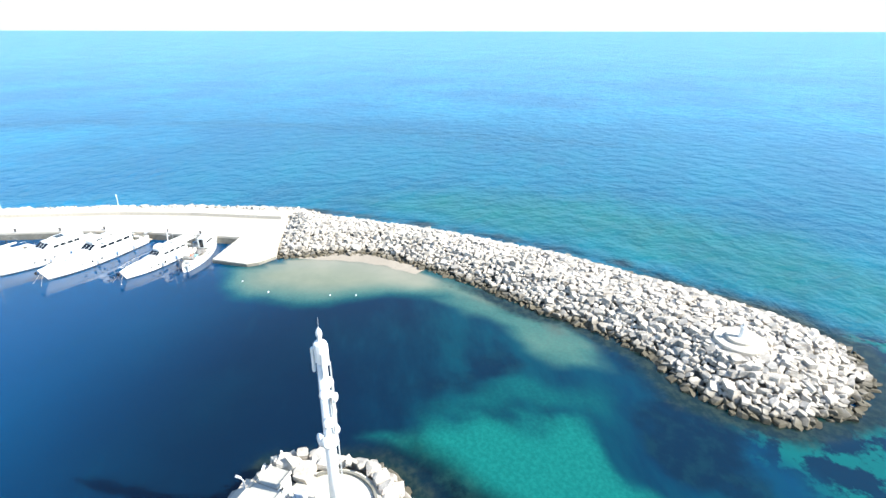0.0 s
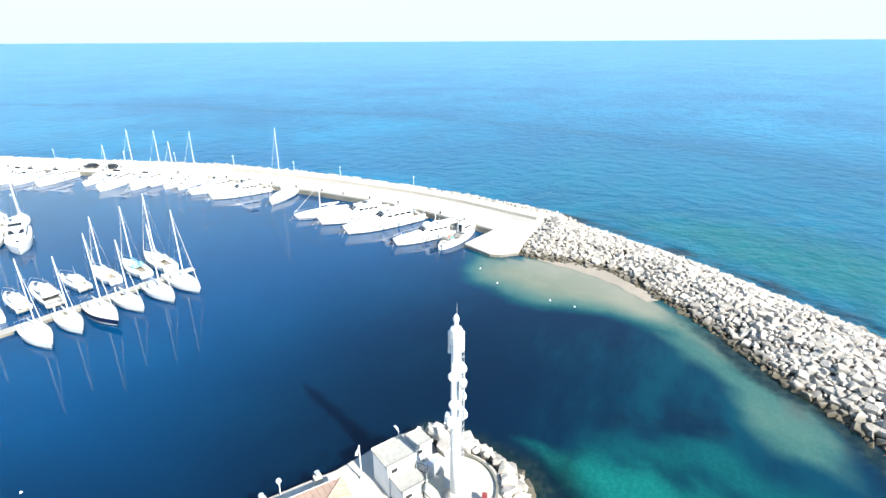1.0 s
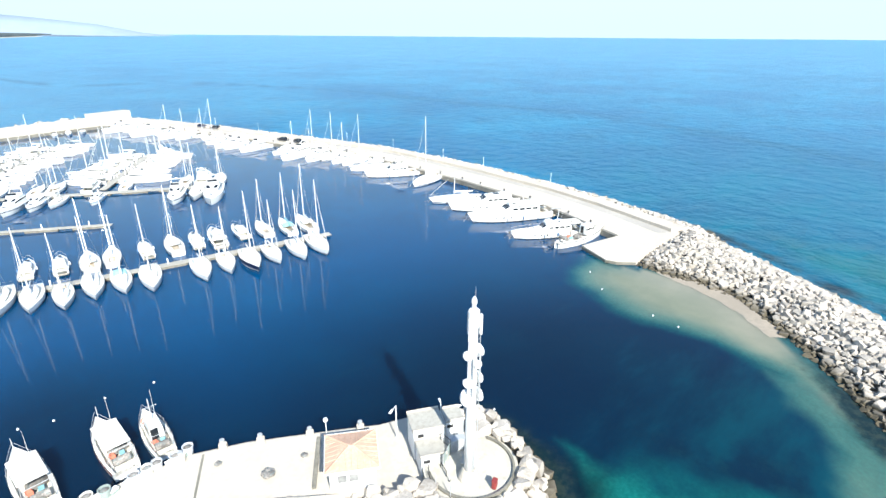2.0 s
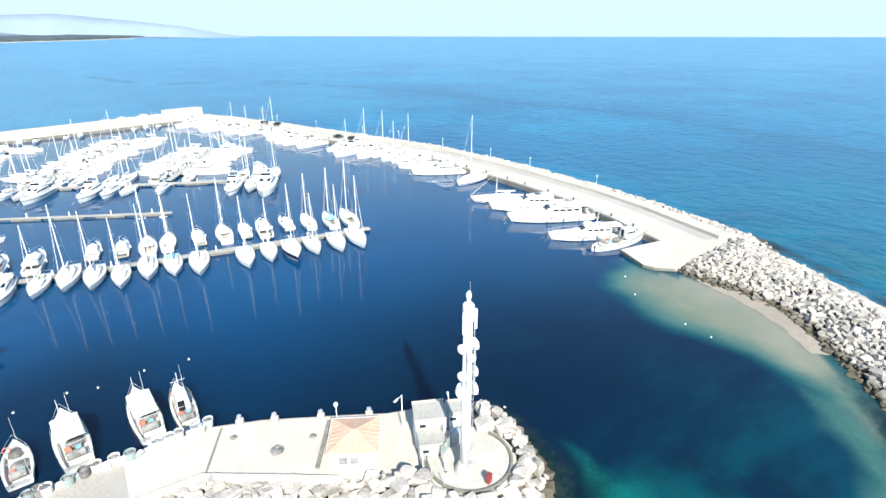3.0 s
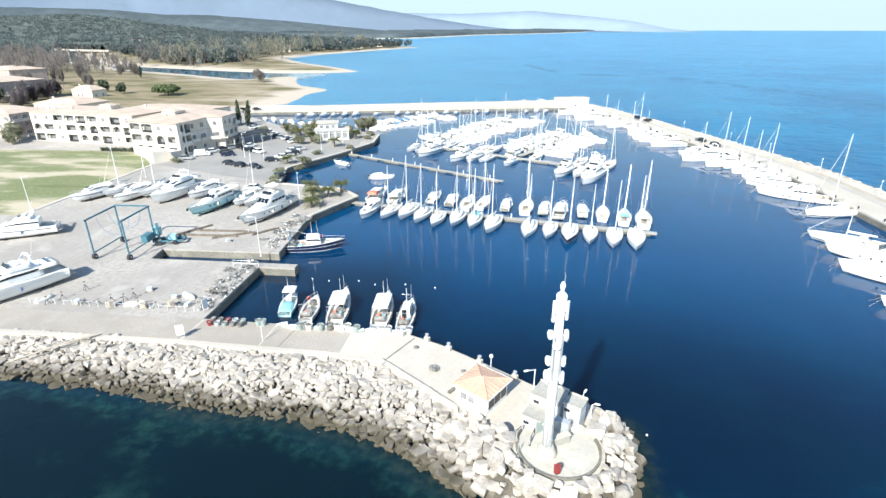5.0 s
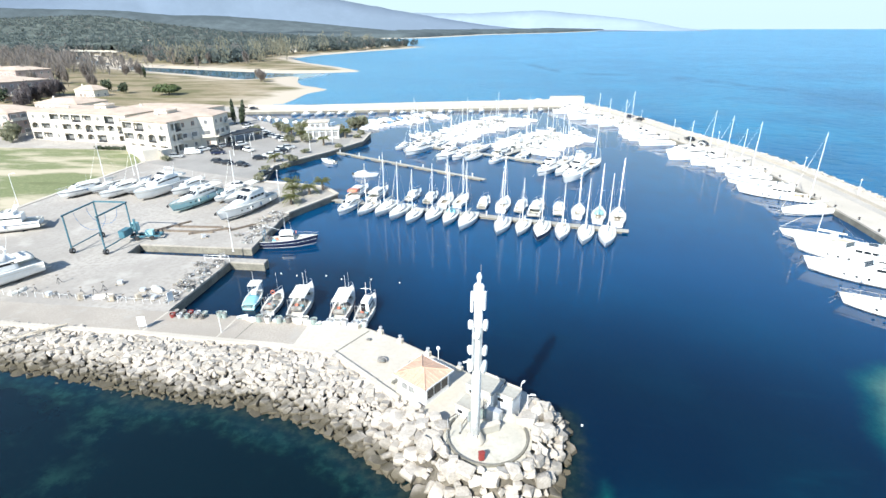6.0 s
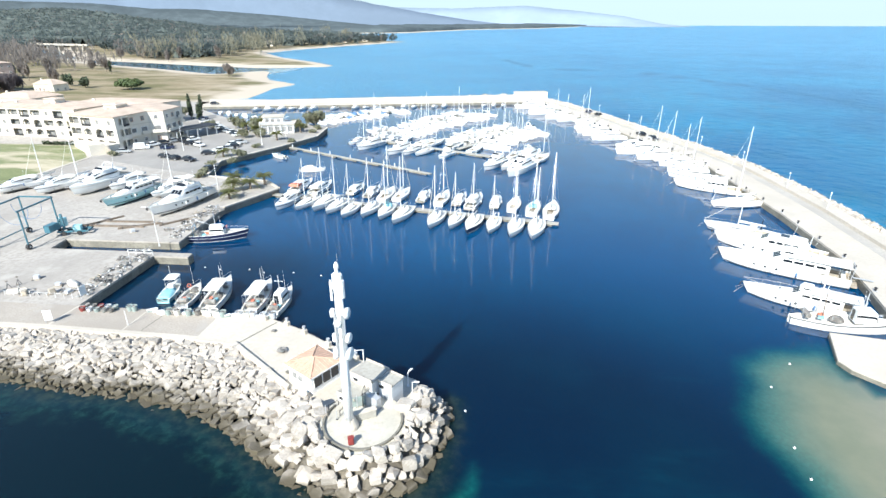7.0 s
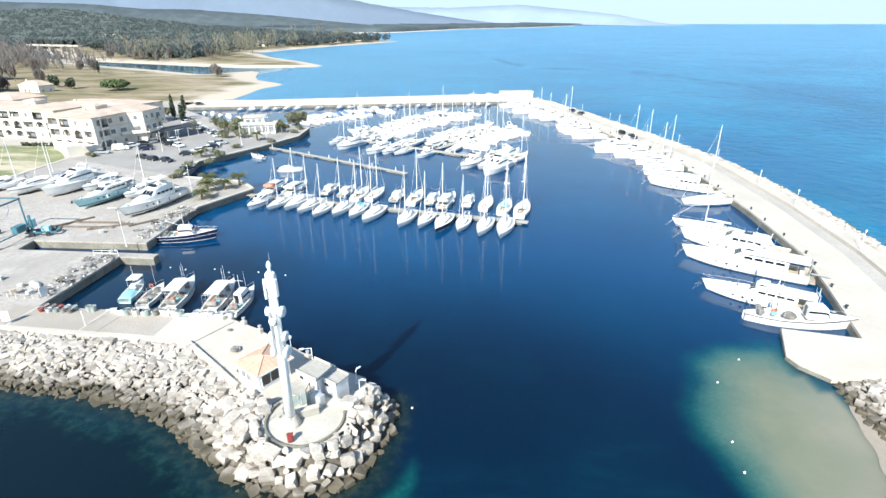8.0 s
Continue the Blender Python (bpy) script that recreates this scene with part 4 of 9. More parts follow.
# ---- signal mast on the pier head ----
def signal_mast():
    th = thing("signal_mast", "tall white steel signal mast with dishes and antennas", "mast", m=at(-0.25, 0, 2.75))
    w = M["white_paint"]
    part("plinth", MB().lathe([(0.95, 0), (0.92, 0.3), (0.66, 0.85), (0.55, 1.1)], n=16), M["concrete_pale"], th)
    part("shaft", MB().lathe([(0.47, 0.7), (0.43, 6), (0.36, 15.3)], n=12), w, th, smooth=True)
    part("head", MB().lathe([(0.36, 15.2), (0.46, 15.35), (0.46, 16.7), (0.34, 16.85)], n=12), w, th)
    part("lantern", MB().lathe([(0.16, 16.85), (0.16, 17.3), (0.22, 17.35), (0.22, 17.6), (0.14, 17.8), (0.04, 17.92)], n=12), w, th, "white domed signal lantern")
    part("rod", MB().cyl((0.12, 0, 17.2), (0.12, 0, 18.7), 0.025, 0.012, 6), M["galvanised"], th)
    for a, z, h in ((200, 14.6, 1.9), (330, 14.9, 1.7), (75, 14.7, 1.9)):
        x, y = 0.6 * math.cos(radians(a)), 0.6 * math.sin(radians(a))
        p = part("antenna", MB().box((x, y, z + h / 2 - 0.3), (0.2, 0.3, h), a, 0.04), w, th, "white panel antenna")
        for zz in (0.4, 1.0):
            part("bracket", MB().box((x * 0.75, y * 0.75, z + zz), (0.5, 0.07, 0.07), a), M["galvanised"], p)
    for a, z, r in ((190, 12.95, 0.45), (355, 12.95, 0.55), (350, 10.4, 0.52), (195, 10.4, 0.46), (350, 8.7, 0.64), (190, 8.7, 0.64), (110, 8.6, 0.5), (262, 12.2, 0.36)):
        d = Vector((math.cos(radians(a)), math.sin(radians(a)), 0))
        c = Vector((0, 0, z))
        p = part("dish", MB().cyl(c + d * 0.48, c + d * 0.74, r * 0.85, r, 16).cyl(c + d * 0.74, c + d * 0.86, r, r * 0.72, 16), w, th, "white round drum dish", smooth=False)
        part("bracket", MB().cyl(c + d * 0.3, c + d * 0.5, 0.09, 0.09, 6), M["galvanised"], p)
    for a in (235, 300):
        x, y = 0.62 * math.cos(radians(a)), 0.62 * math.sin(radians(a))
        part("cable_run", MB().box((x, y, 10.8), (0.12, 0.2, 4.4), a), M["galvanised"], th)
    rail = MB()
    for s in (-0.2, 0.2):
        rail.cyl((s, -0.68, 0.9), (s, -0.56, 15.0), 0.025, 0.025, 5)
    part("ladder", rail, M["galvanised"], th)
    for k in range(26):
        z = 1.2 + k * 0.53
        y = -0.68 + 0.12 * (z - 0.9) / 14.1
        part("rung", MB().cyl((-0.2, y, z), (0.2, y, z), 0.02, 0.02, 5, False), M["galvanised"], th)
    return th


def ring_poly(cx, cy, r, n=40, a0=0, a1=360):
    return [(cx + r * math.cos(radians(a0 + (a1 - a0) * k / n)), cy + r * math.sin(radians(a0 + (a1 - a0) * k / n))) for k in range(n + (0 if a1 - a0 == 360 else 1))]


slab("platform", ring_poly(0.9, 0.8, 4.35), 0.2, 2.75, M["platform"], "round pale concrete platform of the mast", "platform")
curb = ring_poly(0.9, 0.8, 4.0, 36, 150, 380) + ring_poly(0.9, 0.8, 3.78, 36, 150, 380)[::-1]
slab("kerb_platform", curb, 2.7, 3.0, M["concrete_wall"], "low curved concrete kerb on the platform", "kerb")
signal_mast()

box = thing("hydrant_box", "red painted hose box at the foot of the mast", "hose box", m=at(0.5, -2.35, 2.75, 20))
part("body", MB().box((0, 0, 0.5), (0.55, 0.4, 0.75), 0, 0.06), M["red_paint"], box)
part("foot", MB().box((0, 0, 0.08), (0.4, 0.3, 0.16)), M["iron"], box)
part("lid", MB().box((0, 0, 0.9), (0.6, 0.45, 0.06), 0, 0.05), M["red_paint"], box)


def hut(name, label, x, y, z0, w, d, h, yaw, door=True, roof="concrete"):
    th = thing(name, label, "hut", m=at(x, y, z0, yaw))
    part("wall", MB().box((0, 0, h / 2), (w, d, h)), M["white_paint"], th)
    part("roof", MB().box((0, 0, h + 0.06), (w + 0.2, d + 0.2, 0.12)), M[roof], th, "flat grey concrete roof")
    part("parapet", MB().box((0, d / 2 + 0.04, h + 0.2), (w + 0.2, 0.1, 0.2)).box((0, -d / 2 - 0.04, h + 0.2), (w + 0.2, 0.1, 0.2)), M["concrete_pale"], th)
    if door:
        dr = part("door", MB().box((w * 0.15, -d / 2 - 0.03, 1.02), (0.9, 0.06, 2.0)), M["galvanised"], th, "grey steel door")
        part("handle", MB().box((w * 0.15 + 0.32, -d / 2 - 0.08, 1.0), (0.05, 0.06, 0.14)), M["iron"], dr)
        part("vent", MB().box((-w * 0.28, -d / 2 - 0.02, h - 0.5), (0.6, 0.05, 0.35)), M["iron"], th)
    return th


hut("service_hut", "white flat-roofed service hut on the pier head", 0.45, 6.35, 1.5, 3.0, 2.7, 3.2, -28)
hut("service_hut", "lower white hut with grey concrete roof", -0.9, 4.2, 1.5, 2.3, 2.2, 2.2, -28)
hut("service_hut", "white block hut beside the platform", 2.95, 5.3, 1.5, 1.7, 1.9, 3.1, -28)
cab = thing("electric_cabinet", "grey-green metal electrical cabinet by the platform", "cabinet", m=at(1.5, 3.2, 2.75, -28))
part("body", MB().box((0, 0, 0.65), (1.5, 0.7, 1.3), 0, 0.03), M["galvanised"], cab)
part("door", MB().box((-0.38, -0.37, 0.65), (0.7, 0.04, 1.15)), M["galvanised"], cab)
part("door", MB().box((0.38, -0.37, 0.65), (0.7, 0.04, 1.15)), M["galvanised"], cab)
block = thing("concrete_block", "low grey concrete wall block beside the mast", "wall block", m=at(0.95, 1.3, 2.75, 28))
part("body", MB().box((0, 0, 0.45), (2.4, 0.5, 0.9), 0, 0.05), M["concrete"], block)
part("coping", MB().box((0, 0, 0.93), (2.5, 0.62, 0.08), 0, 0.03), M["concrete_pale"], block)
gate_m = thing("steel_gate", "grey-green steel gate and fence panels by the huts", "gate", m=at(0.3, 3.0, 2.75, 24))
for gx in (-1.5, -0.5, 0.5, 1.5):
    part("post", MB().box((gx, 0, 0.75), (0.08, 0.08, 1.5)), M["galvanised"], gate_m)
for gx in (-1.0, 0.0, 1.0):
    part("panel", MB().box((gx, 0, 0.75), (0.9, 0.03, 1.2)), M["gate_green"], gate_m)
for px_, py_ in ((-3.0, 1.3), (-1.75, 0.9), (-2.9, -0.4)):
    pst = thing("guard_post", "thin grey steel post on the platform", "post", "platform posts", m=at(px_, py_, 2.75))
    part("shaft", MB().cyl((0, 0, 0), (0, 0, 1.3), 0.04, 0.04, 6), M["galvanised"], pst)
    part("foot", MB().box((0, 0, 0.02), (0.2, 0.2, 0.04)), M["iron"], pst)
for k, (bx, by) in enumerate(((-2.6, 2.6), (-1.4, 2.0), (0.4, 3.6))):
    b = thing("barrier_rail", "dark steel barrier rail leaning by the mast", "rail", "barrier rails", m=at(bx, by, 1.5 if k < 2 else 2.75, 50 + 20 * k))
    part("post", MB().cyl((-0.6, 0, 0), (-0.6, 0, 1.9), 0.04, 0.04, 6), M["iron"], b)
    part("post", MB().cyl((0.6, 0, 0), (0.6, 0, 1.9), 0.04, 0.04, 6), M["iron"], b)
    part("bar", MB().cyl((-0.6, 0, 1.85), (0.6, 0, 1.85), 0.035, 0.035, 6).cyl((-0.6, 0, 1.0), (0.6, 0, 1.0), 0.035, 0.035, 6), M["iron"], b)


def kiosk():
    th = thing("kiosk", "white harbour kiosk with orange hipped tile roof", "kiosk", m=at(-6.55, 8.7, 1.5, -33))
    w, d, h = 4.0, 4.1, 2.5
    part("wall", MB().box((0, 0, h / 2), (w, d, h)), M["white_paint"], th)
    e = 0.4
    a, b = w / 2 + e, d / 2 + e
    roof = MB().add([(-a, -b, h - 0.1), (a, -b, h - 0.1), (a, b, h - 0.1), (-a, b, h - 0.1), (-0.15, 0, h + 0.55), (0.15, 0, h + 0.55)], [(0, 1, 5, 4), (1, 2, 5), (2, 3, 4, 5), (3, 0, 4), (3, 2, 1, 0)])
    r = part("roof", roof, M["terracotta"], th, "orange clay tile hipped roof")
    for sx, sy in ((-1, -1), (1, -1), (1, 1), (-1, 1)):
        part("hip_tile", MB().cyl((sx * a, sy * b, h - 0.06), (sx * 0.15, 0, h + 0.58), 0.07, 0.07, 6), M["terracotta"], r)
    for s in (-1, 1):
        for k in range(9):
            x = -a + 0.3 + k * (2 * a - 0.6) / 8
            t = max(0.05, 1 - abs(x) / a)
            part("roll_tile", MB().cyl((x, s * b, h - 0.07), (x, s * b * (1 - t), h - 0.07 + 0.62 * t), 0.035, 0.035, 5, False), M["terracotta"], r)
            y = -b + 0.3 + k * (2 * b - 0.6) / 8
            t = max(0.05, 1 - abs(y) / b)
            part("roll_tile", MB().cyl((s * a, y, h - 0.07), (s * a * (1 - t), y, h - 0.07 + 0.62 * t), 0.035, 0.035, 5, False), M["terracotta"], r)
    part("fascia", MB().box((0, -b, h - 0.13), (2 * a, 0.05, 0.16)).box((0, b, h - 0.13), (2 * a, 0.05, 0.16)).box((a, 0, h - 0.13), (0.05, 2 * b, 0.16)).box((-a, 0, h - 0.13), (0.05, 2 * b, 0.16)), M["white_paint"], th)
    for x in (-0.9, 0.1):
        wn_ = part("window", MB().box((x, -d / 2 - 0.03, 1.35), (0.95, 0.08, 0.95)), M["white_paint"], th)
        part("pane", MB().box((x, -d / 2 - 0.08, 1.35), (0.78, 0.03, 0.78)), M["glass"], wn_)
    for y in (-1.2, 0.0, 1.2):
        wn_ = part("window", MB().box((w / 2 + 0.03, y, 1.4), (0.08, 1.16, 1.5)), M["white_paint"], th)
        part("pane", MB().box((w / 2 + 0.08, y, 1.4), (0.03, 1.04, 1.4)), M["tinted"], wn_)
    part("door", MB().box((1.4, -d / 2 - 0.03, 1.02), (0.85, 0.07, 2.0)), M["white_paint"], th)
    return th


kiosk()


def street_lamp(x, y, z, h, yaw, arm=0.9, group="street lamps"):
    th = thing("street_lamp", "white steel street lamp with a single arm", "street lamp", group, m=at(x, y, z, yaw))
    part("base", MB().lathe([(0.14, 0), (0.14, 0.25), (0.08, 0.3)], n=10), M["white_paint"], th)
    part("pole", MB().cyl((0, 0, 0.25), (0, 0, h), 0.07, 0.05, 8), M["white_paint"], th)
    part("arm", MB().cyl((0, 0, h - 0.03), (arm, 0, h + 0.1), 0.04, 0.035, 6), M["white_paint"], th)
    part("lamp_head", MB().loft([[(arm - 0.1, -0.1, h + 0.06), (arm - 0.1, 0.1, h + 0.06), (arm - 0.1, 0.08, h + 0.18), (arm - 0.1, -0.08, h + 0.18)],
                                 [(arm + 0.45, -0.13, h + 0.08), (arm + 0.45, 0.13, h + 0.08), (arm + 0.45, 0.08, h + 0.17), (arm + 0.45, -0.08, h + 0.17)]]), M["white_paint"], th)
    return th


street_lamp(-0.9, 9.2, 1.5, 4.0, 205)
street_lamp(5.0, 6.9, 1.5, 1.7, -5, 0.35)
street_lamp(4.3, 8.3, 1.5, 1.9, 60, 0.3)


def quay_pedestal(x, y, yaw):
    th = thing("quay_bollard", "pale concrete mooring block on the quay edge", "bollard", "quay edge bollards", m=at(x, y, 1.5, yaw))
    part("block", MB().box((0, 0, 0.3), (0.75, 0.6, 0.6), 0, 0.08), M["concrete_pale"], th)
    part("post", MB().lathe([(0.16, 0.55), (0.16, 0.95), (0.24, 1.0), (0.24, 1.1)], n=10), M["galvanised"], th)
    return th


for x, y in ((-14, 19.7), (-11, 17.9), (-7, 15.4), (-2.8, 12.7), (-17.5, 20.8)):
    quay_pedestal(x, y, -30)
globe = thing("globe_lamp", "short post with white globe lamp", "lamp", m=at(-5.6, 14.6, 1.5))
part("post", MB().cyl((0, 0, 0), (0, 0, 1.5), 0.05, 0.05, 8), M["white_paint"], globe)
part("globe", MB().lathe([(0.05, 1.45), (0.2, 1.55), (0.25, 1.72), (0.18, 1.9), (0.03, 1.97)], n=12), M["white_paint"], globe, smooth=True)
slab("wall_pier", [(-18.95, 14.6), (-18.75, 14.5), (-15.6, 20.2), (-15.8, 20.3)], 1.3, 1.522, M["concrete_wall"], "narrow dark joint across the pier paving", "joint")
slab("wall_pier_2", [(-10.4, 9.4), (-10.1, 9.2), (-6.4, 14.4), (-6.7, 14.6)], 1.4, 1.75, M["concrete_wall"], "low dark wall beside the kiosk", "wall")
for x, y, s in ((-12.4, 13.6, 0.9), (-15.2, 18.0, 0.5), (-8.8, 13.4, 0.5)):
    pile = thing("rope_pile", "heap of dark ropes and net on the paving", "rope heap", "rope heaps", m=at(x, y, 1.5))
    rp = MB()
    for k in range(5):
        a = k * 1.3
        rp.lathe([(0.22 * s, 0), (0.42 * s, 0.1 * s), (0.36 * s, 0.34 * s), (0.1 * s, 0.42 * s)], (0.35 * s * math.cos(a), 0.35 * s * math.sin(a), 0.0 + 0.03 * k), 9)
    part("coil", rp, M["net"], pile)

# small light on the end of the rock arm
beacon = thing("beacon", "white post light on a round stepped concrete base", "beacon", m=at(20, -48.5, 3.0))
part("base", MB().lathe([(3.1, -1.2), (3.1, 0.2), (3.0, 0.3)], n=28), M["pier_concrete"], beacon, "round concrete base")
part("step", MB().lathe([(1.7, 0.28), (1.7, 0.6), (1.6, 0.66)], n=24), M["pier_concrete"], beacon)
part("post", MB().lathe([(0.42, 0.64), (0.3, 0.75), (0.27, 2.0), (0.34, 2.05), (0.34, 2.15)], n=12), M["white_paint"], beacon)
part("lantern", MB().lathe([(0.16, 2.15), (0.16, 2.4), (0.1, 2.52), (0.02, 2.56)], n=10), M["galvanised"], beacon)


# ---- boats ----
def stations(L, B, fb, fs, draft, tr, n=10, full=2.0, rake=0.09, t0=0.0, t1=1.0):
    """Half breadth, sheer and keel along a hull, stern to bow."""
    out = []
    for i in range(n + 1):
        t = t0 + (t1 - t0) * i / n
        if t < 0.42:
            b = tr + (1 - tr) * math.sin(math.pi / 2 * t / 0.42)
        else:
            b = max(0.012, 1 - ((t - 0.42) / 0.58) ** full)
        sh = fs + (fb - fs) * t ** 2
        k = -draft * min(1.0, (1 - t) * 5 + 0.12) * (0.45 + 0.55 * min(1, t * 4))
        out.append((-L / 2 + t * L, b * B / 2, sh, k, rake * L * t ** 5))
    return out


def hull_mesh(st, lo=-9.0, hi=9.0, grow=1.0):
    rings = []
    for x, b, s, k, rk in st:
        prof = [(b, s), (b * 0.985, s * 0.62), (b * 0.93, s * 0.2), (b * 0.86, -0.02), (b * 0.55, k * 0.7), (0.0, k)]
        full_ = prof + [(-y, z) for y, z in prof[-2::-1]]
        rings.append([(x + rk * max(0, min(1, z / s)), y * grow, z) for y, z in full_])
    mb = MB()
    mb.loft(rings, closed=False, cap=False)
    m = len(rings[0])
    mb.f.append(tuple(range(m)))
    return mb


def band_mesh(st, za, zb, out=0.012):
    """A painted stripe round the hull between two shares of the freeboard."""
    mb = MB()
    for sgn in (1, -1):
        rings = []
        for x, b, s, k, rk in st:
            def bb(u):
                return (b * (0.93 + 0.055 * min(1, u / 0.62)) if u < 0.62 else b) + out
            rings.append([(x + rk * za, sgn * bb(za), s * za), (x + rk * zb, sgn * bb(zb), s * zb)])
        mb.loft(rings, closed=False, cap=False)
    return mb


def deck_mesh(st, inset=0.03, drop=0.03, well=None):
    """Deck plate; well = (first station, last station, half width, depth) leaves an open cockpit."""
    mb = MB()
    rows = []
    for x, b, s, k, rk in st:
        c = min(well[2], max(0.005, b - 0.25)) if well else b * 0.5
        rows.append([(x + rk, -(b - inset * min(1, b * 3)), s - drop), (x + rk, -c, s - drop + 0.03), (x + rk, c, s - drop + 0.03), (x + rk, b - inset * min(1, b * 3), s - drop)])
    v = [p for r in rows for p in r]
    f = []
    for i in range(len(rows) - 1):
        for j in range(3):
            if well and j == 1 and well[0] <= i < well[1]:
                continue
            f.append((i * 4 + j, i * 4 + j + 1, i * 4 + 5 + j, i * 4 + 4 + j))
    mb.add(v, f)
    return mb, rows


def well_mesh(rows, well):
    mb = MB()
    a, b = well[0], well[1]
    d = well[3]
    lo = [[(p[0], p[1], p[2] - d) for p in (rows[i][1], rows[i][2])] for i in range(a, b + 1)]
    hi = [[rows[i][1], rows[i][2]] for i in range(a, b + 1)]
    v = [p for r in lo for p in r] + [p for r in hi for p in r]
    n = len(lo)
    f = [(2 * i, 2 * i + 1, 2 * i + 3, 2 * i + 2) for i in range(n - 1)]
    for i in range(n - 1):
        for j in (0, 1):
            f.append((2 * i + j, 2 * i + 2 + j, 2 * n + 2 * i + 2 + j, 2 * n + 2 * i + j))
    f += [(0, 1, 2 * n + 1, 2 * n), (2 * n - 2, 2 * n - 1, 4 * n - 1, 4 * n - 2)]
    return mb.add(v, f)


def house(xs, ws, z0, hs, slope=0.82, lift=1.06):
    """Rounded deckhouse along x."""
    rings = []
    for x, w, h in zip(xs, ws, hs):
        rings.append([(x, -w, z0), (x, -w * (1 + slope) / 2, z0 + h * 0.7), (x, -w * slope * 0.9, z0 + h), (x, 0, z0 + h * lift), (x, w * slope * 0.9, z0 + h), (x, w * (1 + slope) / 2, z0 + h * 0.7), (x, w, z0)])
    mb = MB().loft(rings, closed=False, cap=False)
    m = 7
    mb.f += [tuple(range(m - 1, -1, -1)), tuple(range((len(rings) - 1) * m, len(rings) * m))]
    return mb


def side_glass(xs, ws, z0, hs, lo, hi, slope=0.82, out=0.02, sides=(1,)):
    """Dark window strip on one side of a deckhouse."""
    mb = MB()
    for sg in sides:
        rings = []
        for x, w, h in zip(xs, ws, hs):
            def wy(u):
                return w + (w * (1 + slope) / 2 - w) * min(1, u / 0.7) + out
            rings.append([(x, sg * wy(lo), z0 + h * lo), (x, sg * wy(hi), z0 + h * hi)])
        mb.loft(rings, closed=False, cap=False)
    return mb


def rail_mesh(st, h=0.6, every=2, r=0.02, a=0, b=None):
    """One bent rail round the deck edge, down to the deck at its ends."""
    pts = [(q[0] + q[4], max(0.02, q[1] - 0.06), q[2]) for q in st][a:b]
    up = [(x, y, z + h) for x, y, z in pts]
    if b is None:
        line = [pts[0]] + up + [(x, -y, z) for x, y, z in up[::-1]] + [(pts[0][0], -pts[0][1], pts[0][2])]
    else:
        line = [pts[-1]] + up[::-1] + [(x, -y, z) for x, y, z in up] + [(pts[-1][0], -pts[-1][1], pts[-1][2])]
    return MB().tube(line, r)


